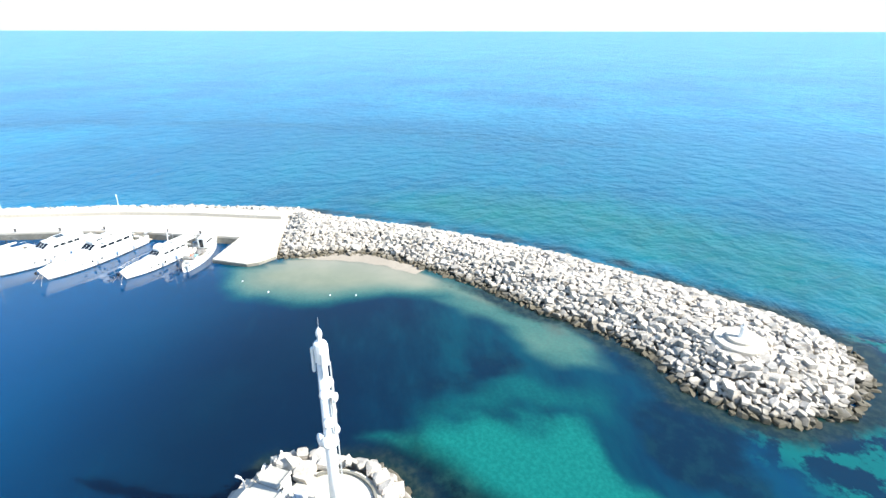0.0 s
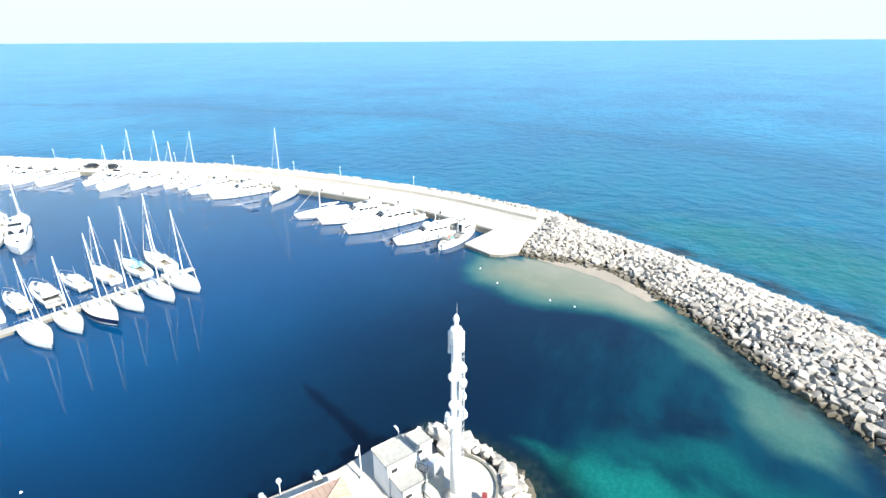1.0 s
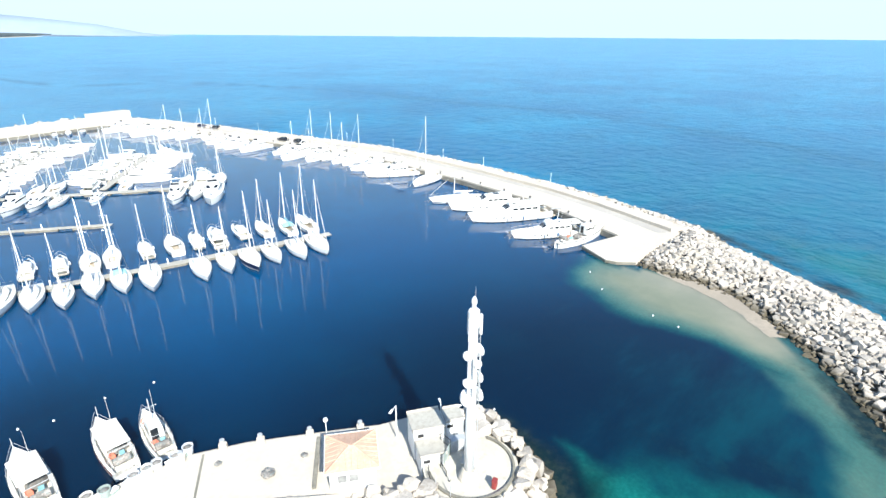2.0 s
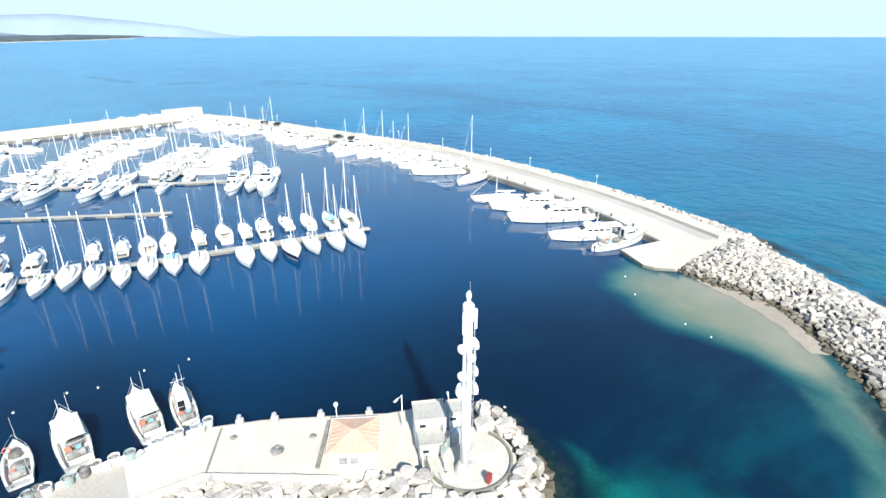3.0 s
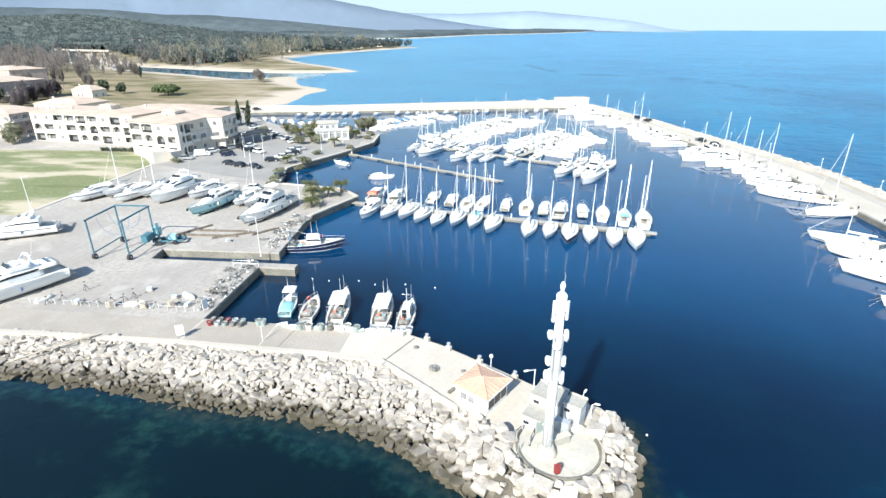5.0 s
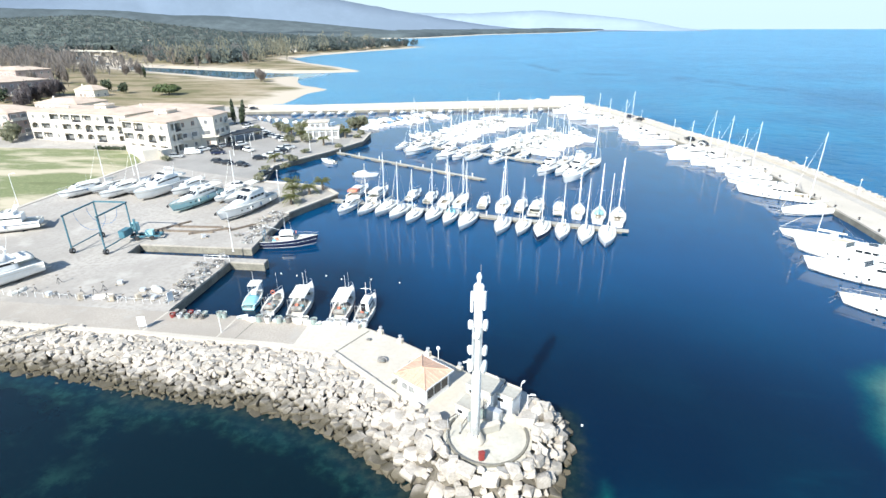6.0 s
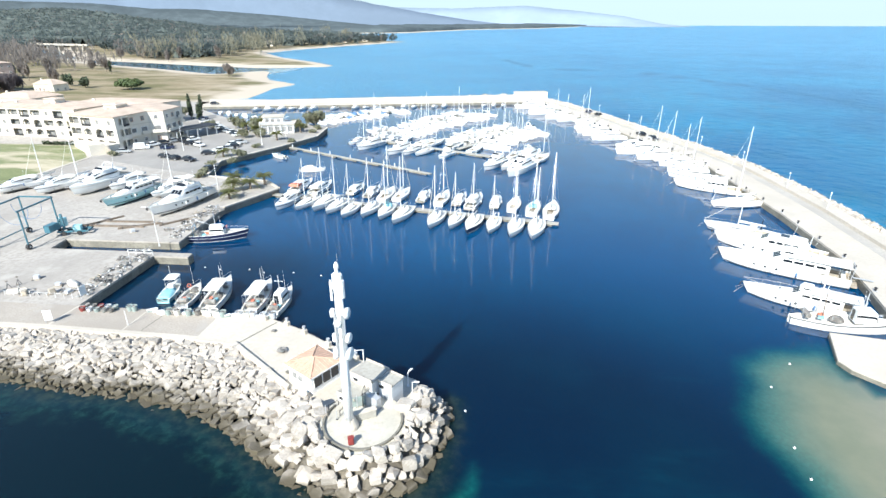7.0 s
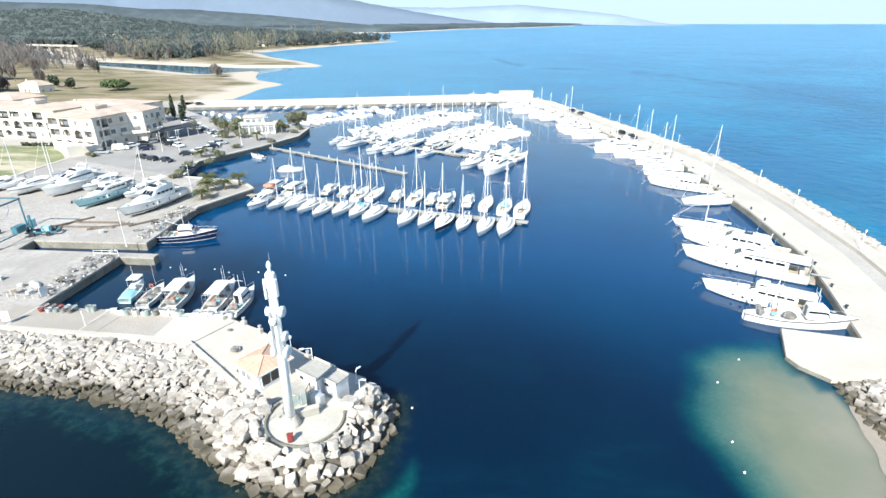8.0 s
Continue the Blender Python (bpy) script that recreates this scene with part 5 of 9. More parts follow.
def sailboat(label, L=10.5, canvas="canvas_blue", hull="gelcoat", stripe="hull_navy", mast=14.0, hood=True, m=None):
    th = thing("sailboat", label, "sailboat", "moored sailboats", m=m)
    B = L * 0.35
    st = stations(L, B, L * 0.125, L * 0.1, L * 0.045, 0.72)
    part("hull", hull_mesh(st), M[hull], th, smooth=True)
    part("stripe", band_mesh(st, 0.12, 0.24), M[stripe], th, "thin painted waterline stripe")
    wl = (1, 4, B * 0.17, 0.42)
    dk, rows = deck_mesh(st, well=wl)
    part("deck", dk, M["gelcoat_cream"], th)
    part("cockpit", well_mesh(rows, wl), M["teak"], th, "teak cockpit well")
    zd = L * 0.105
    xs = [-L * 0.12, -L * 0.08, L * 0.08, L * 0.2, L * 0.27]
    ws = [B * 0.30, B * 0.32, B * 0.30, B * 0.22, B * 0.12]
    hs = [0.45, 0.5, 0.42, 0.28, 0.1]
    part("coachroof", house(xs, ws, zd, hs), M["gelcoat"], th, smooth=False)
    for sg in (1, -1):
        part("window", side_glass(xs[:4], ws[:4], zd, hs[:4], 0.3, 0.62, sides=(sg,)), M["tinted"], th)
    mx = L * 0.08
    part("mast", MB().cyl((mx, 0, zd + 0.4), (mx - 0.12, 0, mast), 0.095, 0.06, 7), M["white_paint"], th)
    part("boom", MB().cyl((mx - 0.1, 0, zd + 1.15), (-L * 0.3, 0, zd + 1.2), 0.06, 0.05, 6), M["alloy"], th)
    n = 6
    part("sail_cover", MB().loft([[(mx - 0.1 - (mx + L * 0.29) * i / n, 0.16 * (1 - 0.5 * i / n) * math.cos(a), zd + 1.4 + 0.22 * (1 - 0.55 * i / n) * math.sin(a)) for a in (0, 1.05, 2.1, 3.14, 4.2, 5.2)] for i in range(n + 1)]),
         M[canvas], th, "canvas cover over the furled sail", smooth=True)
    for z, w in ((0.45, 0.7), (0.72, 0.5)):
        zz = zd + (mast - zd) * z
        part("spreader", MB().cyl((mx, -w, zz), (mx, w, zz), 0.016, 0.016, 5), M["alloy"], th)
    part("furled_jib", MB().cyl((L * 0.5 + L * 0.07, 0, st[-1][2] + 0.25), (mx - 0.05, 0, mast * 0.96), 0.05, 0.018, 6), M["canvas_cream"], th)
    part("backstay", MB().cyl((-L * 0.49, 0, st[0][2]), (mx - 0.12, 0, mast), 0.008, 0.008, 4, False), M["steel_wire"], th)
    zs = zd + (mast - zd) * 0.45
    sh = MB().tube([(mx - 0.1, -B * 0.46, zd), (mx, -0.7, zs), (mx - 0.1, -0.05, mast * 0.97), (mx - 0.1, 0.05, mast * 0.97), (mx, 0.7, zs), (mx - 0.1, B * 0.46, zd)], 0.008)
    part("shroud", sh, M["steel_wire"], th)
    part("pulpit", rail_mesh(st, 0.55, 1, 0.02, 8), M["galvanised"], th)
    part("guard_rail", rail_mesh(st, 0.55, 2, 0.012, 0, 9), M["steel_wire"], th)
    if hood:
        part("sprayhood", house([-L * 0.19, -L * 0.15, -L * 0.1, -L * 0.06], [B * 0.3, B * 0.31, B * 0.3, B * 0.24], zd + 0.3, [0.75, 0.8, 0.62, 0.12]), M[canvas], th, "canvas sprayhood", smooth=True)
    part("wheel", MB().lathe([(0.42, -0.02), (0.42, 0.02)], (0, 0, 0), 12, False), M["steel_wire"], th)
    wh = th.children[-1]
    wh.matrix_basis = pose(-L * 0.36, 0, zd + 0.35, 0, 90, 0)
    return th


def motor_yacht(label, L=13.0, decks=2, hull="gelcoat", stripe="hull_navy", canvas=None, m=None):
    th = thing("motor_yacht", label, "motor yacht", "moored motor yachts", m=m)
    B = L * 0.31
    st = stations(L, B, L * 0.13, L * 0.1, L * 0.05, 0.9, full=3.4, rake=0.06)
    part("hull", hull_mesh(st), M[hull], th, smooth=True)
    part("stripe", band_mesh(st, 0.66, 0.76), M[stripe], th, "dark painted sheer stripe")
    wl = (0, 3, B * 0.36, 0.5)
    dk, rows = deck_mesh(st, well=wl)
    part("deck", dk, M["gelcoat"], th)
    part("cockpit", well_mesh(rows, wl), M["gelcoat_cream"], th, "open cream aft cockpit")
    zd = L * 0.108
    h = 0.115 * L
    xs = [-L * 0.28, -L * 0.25, L * 0.02, L * 0.16, L * 0.34]
    ws = [B * 0.38, B * 0.4, B * 0.39, B * 0.33, B * 0.14]
    hs = [h * 0.98, h, h, h * 0.7, 0.14]
    part("cabin", house(xs, ws, zd, hs, 0.86, 1.03), M["gelcoat"], th)
    for sg in (1, -1):
        part("side_window", side_glass(xs[:4], ws[:4], zd, [h * 0.98, h, h, h * 0.8], 0.5, 0.72, 0.86, sides=(sg,)), M["tinted"], th)
    part("windscreen", MB().loft([[(L * 0.035, -B * 0.29, zd + h * 0.98), (L * 0.035, B * 0.29, zd + h * 0.98)], [(L * 0.15, -B * 0.27, zd + h * 0.74), (L * 0.15, B * 0.27, zd + h * 0.74)]], closed=False, cap=False), M["tinted"], th)
    part("foredeck_hatch", MB().box((L * 0.34, 0, zd + 0.32 + L * 0.02), (0.6, 0.6, 0.08), 0, 0.08), M["tinted"], th)
    if decks > 1:
        z2 = zd + h
        part("flybridge", house([-L * 0.2, -L * 0.18, -L * 0.02, L * 0.05], [B * 0.34, B * 0.36, B * 0.33, B * 0.25], z2 - 0.02, [0.62, 0.66, 0.6, 0.12], 0.92, 0.98), M["gelcoat"], th)
        part("seat", MB().box((-L * 0.1, 0, z2 + 0.72), (0.7, B * 0.5, 0.25), 0, 0.08), M["canvas_cream"], th)
        part("fly_screen", MB().loft([[(-L * 0.01, -B * 0.26, z2 + 0.55), (-L * 0.01, B * 0.26, z2 + 0.55)], [(-L * 0.035, -B * 0.24, z2 + 1.0), (-L * 0.035, B * 0.24, z2 + 1.0)]], closed=False, cap=False), M["tinted"], th)
        arch = MB()
        for sg in (1, -1):
            arch.loft([[(-L * 0.19 + u, sg * B * 0.34 + v, z2 + 0.4) for u, v in ((0, 0), (0.4, 0), (0.4, 0.1), (0, 0.1))], [(-L * 0.23 + u, sg * B * 0.28 + v, z2 + 1.5) for u, v in ((0, 0), (0.3, 0), (0.3, 0.1), (0, 0.1))]])
        arch.box((-L * 0.23 + 0.15, 0.05, z2 + 1.52), (0.34, B * 0.6, 0.12))
        part("radar_arch", arch, M["gelcoat"], th)
        part("radar", MB().lathe([(0.3, 1.58), (0.32, 1.7), (0.2, 1.8)], (-L * 0.23 + 0.15, 0, z2), 12), M["white_paint"], th)
        part("aerial", MB().cyl((-L * 0.23, B * 0.25, z2 + 1.5), (-L * 0.27, B * 0.25, z2 + 3.6), 0.02, 0.012, 5), M["white_paint"], th)
    else:
        part("aerial", MB().cyl((-L * 0.16, 0, zd + h), (-L * 0.19, 0, zd + h + 2.0), 0.02, 0.012, 5), M["white_paint"], th)
    if canvas:
        part("cockpit_awning", house([-L * 0.44, -L * 0.4, -L * 0.2], [B * 0.38, B * 0.4, B * 0.38], zd + h * 0.55, [0.4, 0.5, 0.5], 0.9, 1.1), M[canvas], th, "canvas awning over the cockpit", smooth=True)
    part("bow_rail", rail_mesh(st, 0.65, 1, 0.022, 5), M["galvanised"], th)
    part("swim_platform", MB().box((-L * 0.53, 0, 0.35), (L * 0.07, B * 0.8, 0.1), 0, 0.1), M["teak"], th)
    for sg in (1, -1):
        part("fender", MB().lathe([(0.03, -0.35), (0.13, -0.25), (0.13, 0.25), (0.03, 0.35)], (-L * 0.05, sg * (B * 0.5 + 0.12), 0.75), 8), M["canvas_blue"] if sg > 0 else M["white_paint"], th, smooth=True)
    return th


def pane_between(xs, ws, z0, hs, xa, xb, lo, hi, sg, slope=0.86, out=0.025):
    """One window pane on the side of a deckhouse between two places along it."""
    q = [xa, xb]
    return side_glass(q, list(np.interp(q, xs, ws)), z0, list(np.interp(q, xs, hs)), lo, hi, slope, out, (sg,))


def cruising_yacht(label, L, style, m=None, hull="gelcoat"):
    """A large motor yacht. style: fly (flybridge and bimini), classic (long awning and stern gantry), sport (raked hard top)."""
    th = thing("motor_yacht", label, "motor yacht", "large yachts", m=m)
    B = L * (0.25 if style == "classic" else 0.28)
    fb, fs = L * 0.125, L * 0.088
    st = stations(L, B, fb, fs, L * 0.045, 0.86, n=14, full=2.9, rake=0.075)

    def sheer(x):
        return fs + (fb - fs) * ((x + L / 2) / L) ** 2

    part("hull", hull_mesh(st), M[hull], th, smooth=True)
    part("boot_stripe", band_mesh(st, 0.02, 0.11), M["antifoul"], th, "dark boot stripe at the waterline")
    part("rubbing_strake", band_mesh(st, 0.83, 0.89, 0.05), M["gelcoat_cream"], th)
    wl = (0, 3, B * 0.34, 0.55)
    dk, rows = deck_mesh(st, drop=0.14, well=wl)
    part("deck", dk, M["gelcoat_cream"], th)
    part("cockpit", well_mesh(rows, wl), M["teak"], th, "teak aft cockpit")
    part("bench", MB().box((-L * 0.44, 0, fs - 0.25), (0.6, B * 0.55, 0.5), 0, 0.08), M["canvas_cream"], th)
    for sg in (1, -1):
        for k in range(3):
            x = L * (0.06 + 0.09 * k)
            part("porthole", MB().cyl((x, sg * (np.interp(x, [q[0] for q in st], [q[1] for q in st]) * 0.95), sheer(x) * 0.58), (x, sg * (np.interp(x, [q[0] for q in st], [q[1] for q in st]) + 0.03), sheer(x) * 0.6), 0.2, 0.2, 10), M["tinted"], th)
    zd = fs + (fb - fs) * 0.3 - 0.12
    h = {"fly": 0.11, "classic": 0.095, "sport": 0.10}[style] * L
    tx, tw, tz = [L * 0.10, L * 0.16, L * 0.28, L * 0.36], [B * 0.33, B * 0.31, B * 0.22, B * 0.1], [h * 0.5, h * 0.48, h * 0.38, 0.12]
    part("trunk_cabin", house(tx, tw, zd + L * 0.008, tz, 0.8), M["gelcoat"], th)
    part("foredeck_hatch", MB().box((L * 0.21, 0, zd + h * 0.5), (0.7, 0.7, 0.1), 0, 0.08), M["tinted"], th)
    part("sunpad", MB().box((L * 0.29, 0, zd + h * 0.36), (L * 0.07, B * 0.24, 0.16), 0, 0.1), M["canvas_grey"], th)
    aft = -0.33 if style == "classic" else -0.27
    xs = [L * aft, L * (aft + 0.03), L * 0.04, L * 0.13]
    ws = [B * 0.36, B * 0.37, B * 0.35, B * 0.31]
    hs = [h * 0.97, h, h, h * 0.42]
    part("saloon", house(xs, ws, zd, hs, 0.86, 1.03), M["gelcoat"], th)
    n = 4
    for sg in (1, -1):
        for k in range(n):
            a = L * (aft + 0.03) + k * L * (0.04 - aft - 0.03) / n
            b = a + L * (0.04 - aft - 0.03) / n * 0.82
            part("side_window", pane_between(xs, ws, zd, hs, a, b, 0.42, 0.69, sg), M["tinted"], th)
    for k in (-1, 0, 1):
        y0, y1 = B * (0.19 * k - 0.085), B * (0.19 * k + 0.085)
        part("windscreen", MB().loft([[(L * 0.048, y0 * 0.95, zd + h * 0.97), (L * 0.048, y1 * 0.95, zd + h * 0.97)], [(L * 0.122, y0, zd + h * 0.53), (L * 0.122, y1, zd + h * 0.53)]], closed=False, cap=False), M["tinted"], th)
    z2 = zd + h
    if style == "fly":
        part("flybridge", house([-L * 0.26, -L * 0.24, -L * 0.02, L * 0.04], [B * 0.33, B * 0.35, B * 0.32, B * 0.24], z2 - 0.03, [0.6, 0.68, 0.66, 0.12], 0.95, 0.4), M["gelcoat"], th)
        part("fly_floor", MB().box((-L * 0.13, 0, z2 + 0.36), (L * 0.2, B * 0.52, 0.05), 0, 0.2), M["teak"], th)
        part("helm_seat", MB().box((-L * 0.08, B * 0.1, z2 + 0.75), (0.6, 1.1, 0.75), 0, 0.1), M["canvas_cream"], th)
        part("sofa", MB().box((-L * 0.2, -B * 0.02, z2 + 0.6), (0.7, B * 0.46, 0.45), 0, 0.1), M["canvas_cream"], th)
        part("fly_screen", MB().loft([[(L * 0.0, -B * 0.25, z2 + 0.58), (L * 0.0, B * 0.25, z2 + 0.58)], [(-L * 0.03, -B * 0.23, z2 + 1.05), (-L * 0.03, B * 0.23, z2 + 1.05)]], closed=False, cap=False), M["tinted"], th)
        zc = z2 + 2.1
        part("bimini", house([-L * 0.22, -L * 0.17, -L * 0.1, -L * 0.06], [B * 0.27, B * 0.28, B * 0.28, B * 0.26], zc - 0.1, [0.12, 0.16, 0.16, 0.1], 0.9, 1.5), M["canvas_cream"], th, "cream canvas sunshade")
        for sx in (-0.21, -0.07):
            for sg in (1, -1):
                part("bimini_pole", MB().cyl((L * sx, sg * B * 0.3, z2 + 0.5), (L * sx, sg * B * 0.26, zc), 0.025, 0.025, 5), M["galvanised"], th)
    elif style == "classic":
        zc = zd + h * 1.04
        part("awning", MB().loft([[(x, -B * 0.45, zc), (x, -B * 0.2, zc + 0.14), (x, B * 0.2, zc + 0.14), (x, B * 0.45, zc), (x, B * 0.44, zc - 0.05), (x, -B * 0.44, zc - 0.05)] for x in (-L * 0.48, -L * 0.4, -L * 0.2, L * 0.0)]), M["canvas_cream"], th, "flat cream awning over the after deck")
        for sx in (-0.47, -0.4):
            for sg in (1, -1):
                part("awning_pole", MB().cyl((L * sx, sg * B * 0.36, fs - 0.15), (L * sx, sg * B * 0.36, zc), 0.03, 0.03, 5), M["galvanised"], th)
        part("wheelhouse", house([-L * 0.06, -L * 0.04, L * 0.03, L * 0.06], [B * 0.25, B * 0.26, B * 0.25, B * 0.2], z2 - 0.02, [h * 0.55, h * 0.6, h * 0.6, h * 0.25], 0.9, 1.05), M["gelcoat"], th)
        for sg in (1, -1):
            part("wheelhouse_window", side_glass([-L * 0.04, L * 0.03], [B * 0.26, B * 0.25], z2, [h * 0.6, h * 0.6], 0.4, 0.68, 0.9, 0.02, (sg,)), M["tinted"], th)
        part("mast", MB().cyl((-L * 0.13, 0, z2), (-L * 0.15, 0, z2 + L * 0.2), 0.09, 0.05, 7).cyl((-L * 0.14, -0.9, z2 + L * 0.13), (-L * 0.14, 0.9, z2 + L * 0.13), 0.03, 0.03, 5), M["white_paint"], th)
        part("stern_gantry", MB().tube([(-L * 0.49, -B * 0.36, fs), (-L * 0.5, -B * 0.34, fs + 1.9), (-L * 0.5, B * 0.34, fs + 1.9), (-L * 0.49, B * 0.36, fs)], 0.06, 6), M["galvanised"], th)
        part("deck_box", MB().box((-L * 0.22, B * 0.1, z2 + 0.3), (1.6, 0.7, 0.5), 0, 0.1), M["canvas_grey"], th)
        part("life_raft", MB().cyl((-L * 0.19, -B * 0.12, z2 + 0.32), (-L * 0.12, -B * 0.12, z2 + 0.32), 0.3, 0.3, 10), M["white_paint"], th)
    else:
        part("hard_top", house([-L * 0.30, -L * 0.25, -L * 0.08, L * 0.02], [B * 0.3, B * 0.33, B * 0.32, B * 0.2], z2 + 0.02, [0.12, 0.3, 0.26, 0.06], 0.8, 1.15), M["gelcoat"], th, "raked white hard top")
        part("sunroof", MB().box((-L * 0.1, 0, z2 + 0.34), (L * 0.08, B * 0.28, 0.08), 0, 0.12), M["tinted"], th)
        for sg in (1, -1):
            part("arch_leg", MB().loft([[(-L * 0.34 + u, sg * B * 0.36 + v, zd + 0.2) for u, v in ((0, 0), (0.7, 0), (0.7, 0.12), (0, 0.12))], [(-L * 0.28 + u, sg * B * 0.29 + v, z2 + 0.2) for u, v in ((0, 0), (0.5, 0), (0.5, 0.12), (0, 0.12))]]), M["gelcoat"], th)
    part("radar", MB().lathe([(0.3, 0), (0.34, 0.14), (0.2, 0.26)], (-L * 0.18, 0, z2 + (2.2 if style == "fly" else 0.45)), 12), M["white_paint"], th)
    part("aerial", MB().cyl((-L * 0.16, B * 0.22, z2 + 0.3), (-L * 0.19, B * 0.22, z2 + 3.4), 0.025, 0.012, 5), M["white_paint"], th)
    part("guard_rail", rail_mesh(st, 0.7, 1, 0.024, 4), M["galvanised"], th)
    for k in range(6, 14, 2):
        x, b, s, _, rk = st[k]
        for sg in (1, -1):
            part("stanchion", MB().cyl((x + rk, sg * (b - 0.06), s - 0.05), (x + rk, sg * (b - 0.06), s + 0.7), 0.018, 0.018, 4, False), M["galvanised"], th)
    part("anchor", MB().box((L * 0.57, 0, fb - 0.12), (0.7, 0.16, 0.12)).box((L * 0.59, 0, fb - 0.4), (0.12, 0.5, 0.4)), M["iron"], th, "dark anchor on the bow roller")
    part("windlass", MB().lathe([(0.2, 0), (0.2, 0.2), (0.12, 0.3)], (L * 0.43, 0, fb - 0.16), 10), M["galvanised"], th)
    part("swim_platform", MB().box((-L * 0.525, 0, 0.4), (L * 0.06, B * 0.72, 0.1), 0, 0.12), M["teak"], th)
    part("gangway", MB().box((-L * 0.58, B * 0.15, fs + 0.15), (L * 0.15, 0.4, 0.06)), M["galvanised"], th)
    for k in range(3):
        for sg in (1, -1):
            x = -L * 0.3 + k * L * 0.2
            part("fender", MB().lathe([(0.03, -0.4), (0.15, -0.3), (0.15, 0.3), (0.03, 0.4)], (x, sg * (B * 0.5 + 0.13), 0.85), 8), M["white_paint"] if k != 1 else M["canvas_blue"], th, smooth=True)
    return th


def runabout(label, L=6.0, hull="gelcoat", canvas=None, m=None):
    th = thing("motorboat", label, "motorboat", "small motorboats", m=m)
    B = L * 0.36
    st = stations(L, B, L * 0.15, L * 0.115, L * 0.05, 0.9, n=8, full=2.4)
    part("hull", hull_mesh(st), M[hull], th, smooth=True)
    wl = (0, 4, B * 0.34, 0.45)
    dk, rows = deck_mesh(st, well=wl)
    part("deck", dk, M["gelcoat"], th)
    part("cockpit", well_mesh(rows, wl), M["gelcoat_cream"], th)
    zd = L * 0.125
    part("console", house([-0.1, 0.1, L * 0.12, L * 0.24], [B * 0.33, B * 0.35, B * 0.32, B * 0.15], zd, [0.55, 0.6, 0.45, 0.08]), M["gelcoat"], th)
    part("windscreen", MB().loft([[(-0.02, -B * 0.3, zd + 0.55), (-0.02, B * 0.3, zd + 0.55)], [(-0.3, -B * 0.27, zd + 0.95), (-0.3, B * 0.27, zd + 0.95)]], closed=False, cap=False), M["tinted"], th)
    part("seat", MB().box((-L * 0.18, 0, zd + 0.05), (0.5, B * 0.6, 0.45), 0, 0.08), M["canvas_cream"], th)
    mo = part("outboard", MB().box((-L * 0.53, 0, 0.95), (0.42, 0.34, 0.5), 0, 0.08), M["rubber"], th, "dark outboard engine")
    part("leg", MB().box((-L * 0.53, 0, 0.35), (0.22, 0.14, 0.8), 0, 0.03), M["galvanised"], mo)
    if canvas:
        part("cover", house([-L * 0.42, -L * 0.3, 0.0, L * 0.12], [B * 0.38, B * 0.42, B * 0.4, B * 0.3], zd - 0.05, [0.35, 0.75, 1.0, 0.5], 0.7, 1.1), M[canvas], th, "canvas boat cover", smooth=True)
    part("bow_rail", rail_mesh(st, 0.4, 1, 0.018, 5), M["galvanised"], th)
    return th


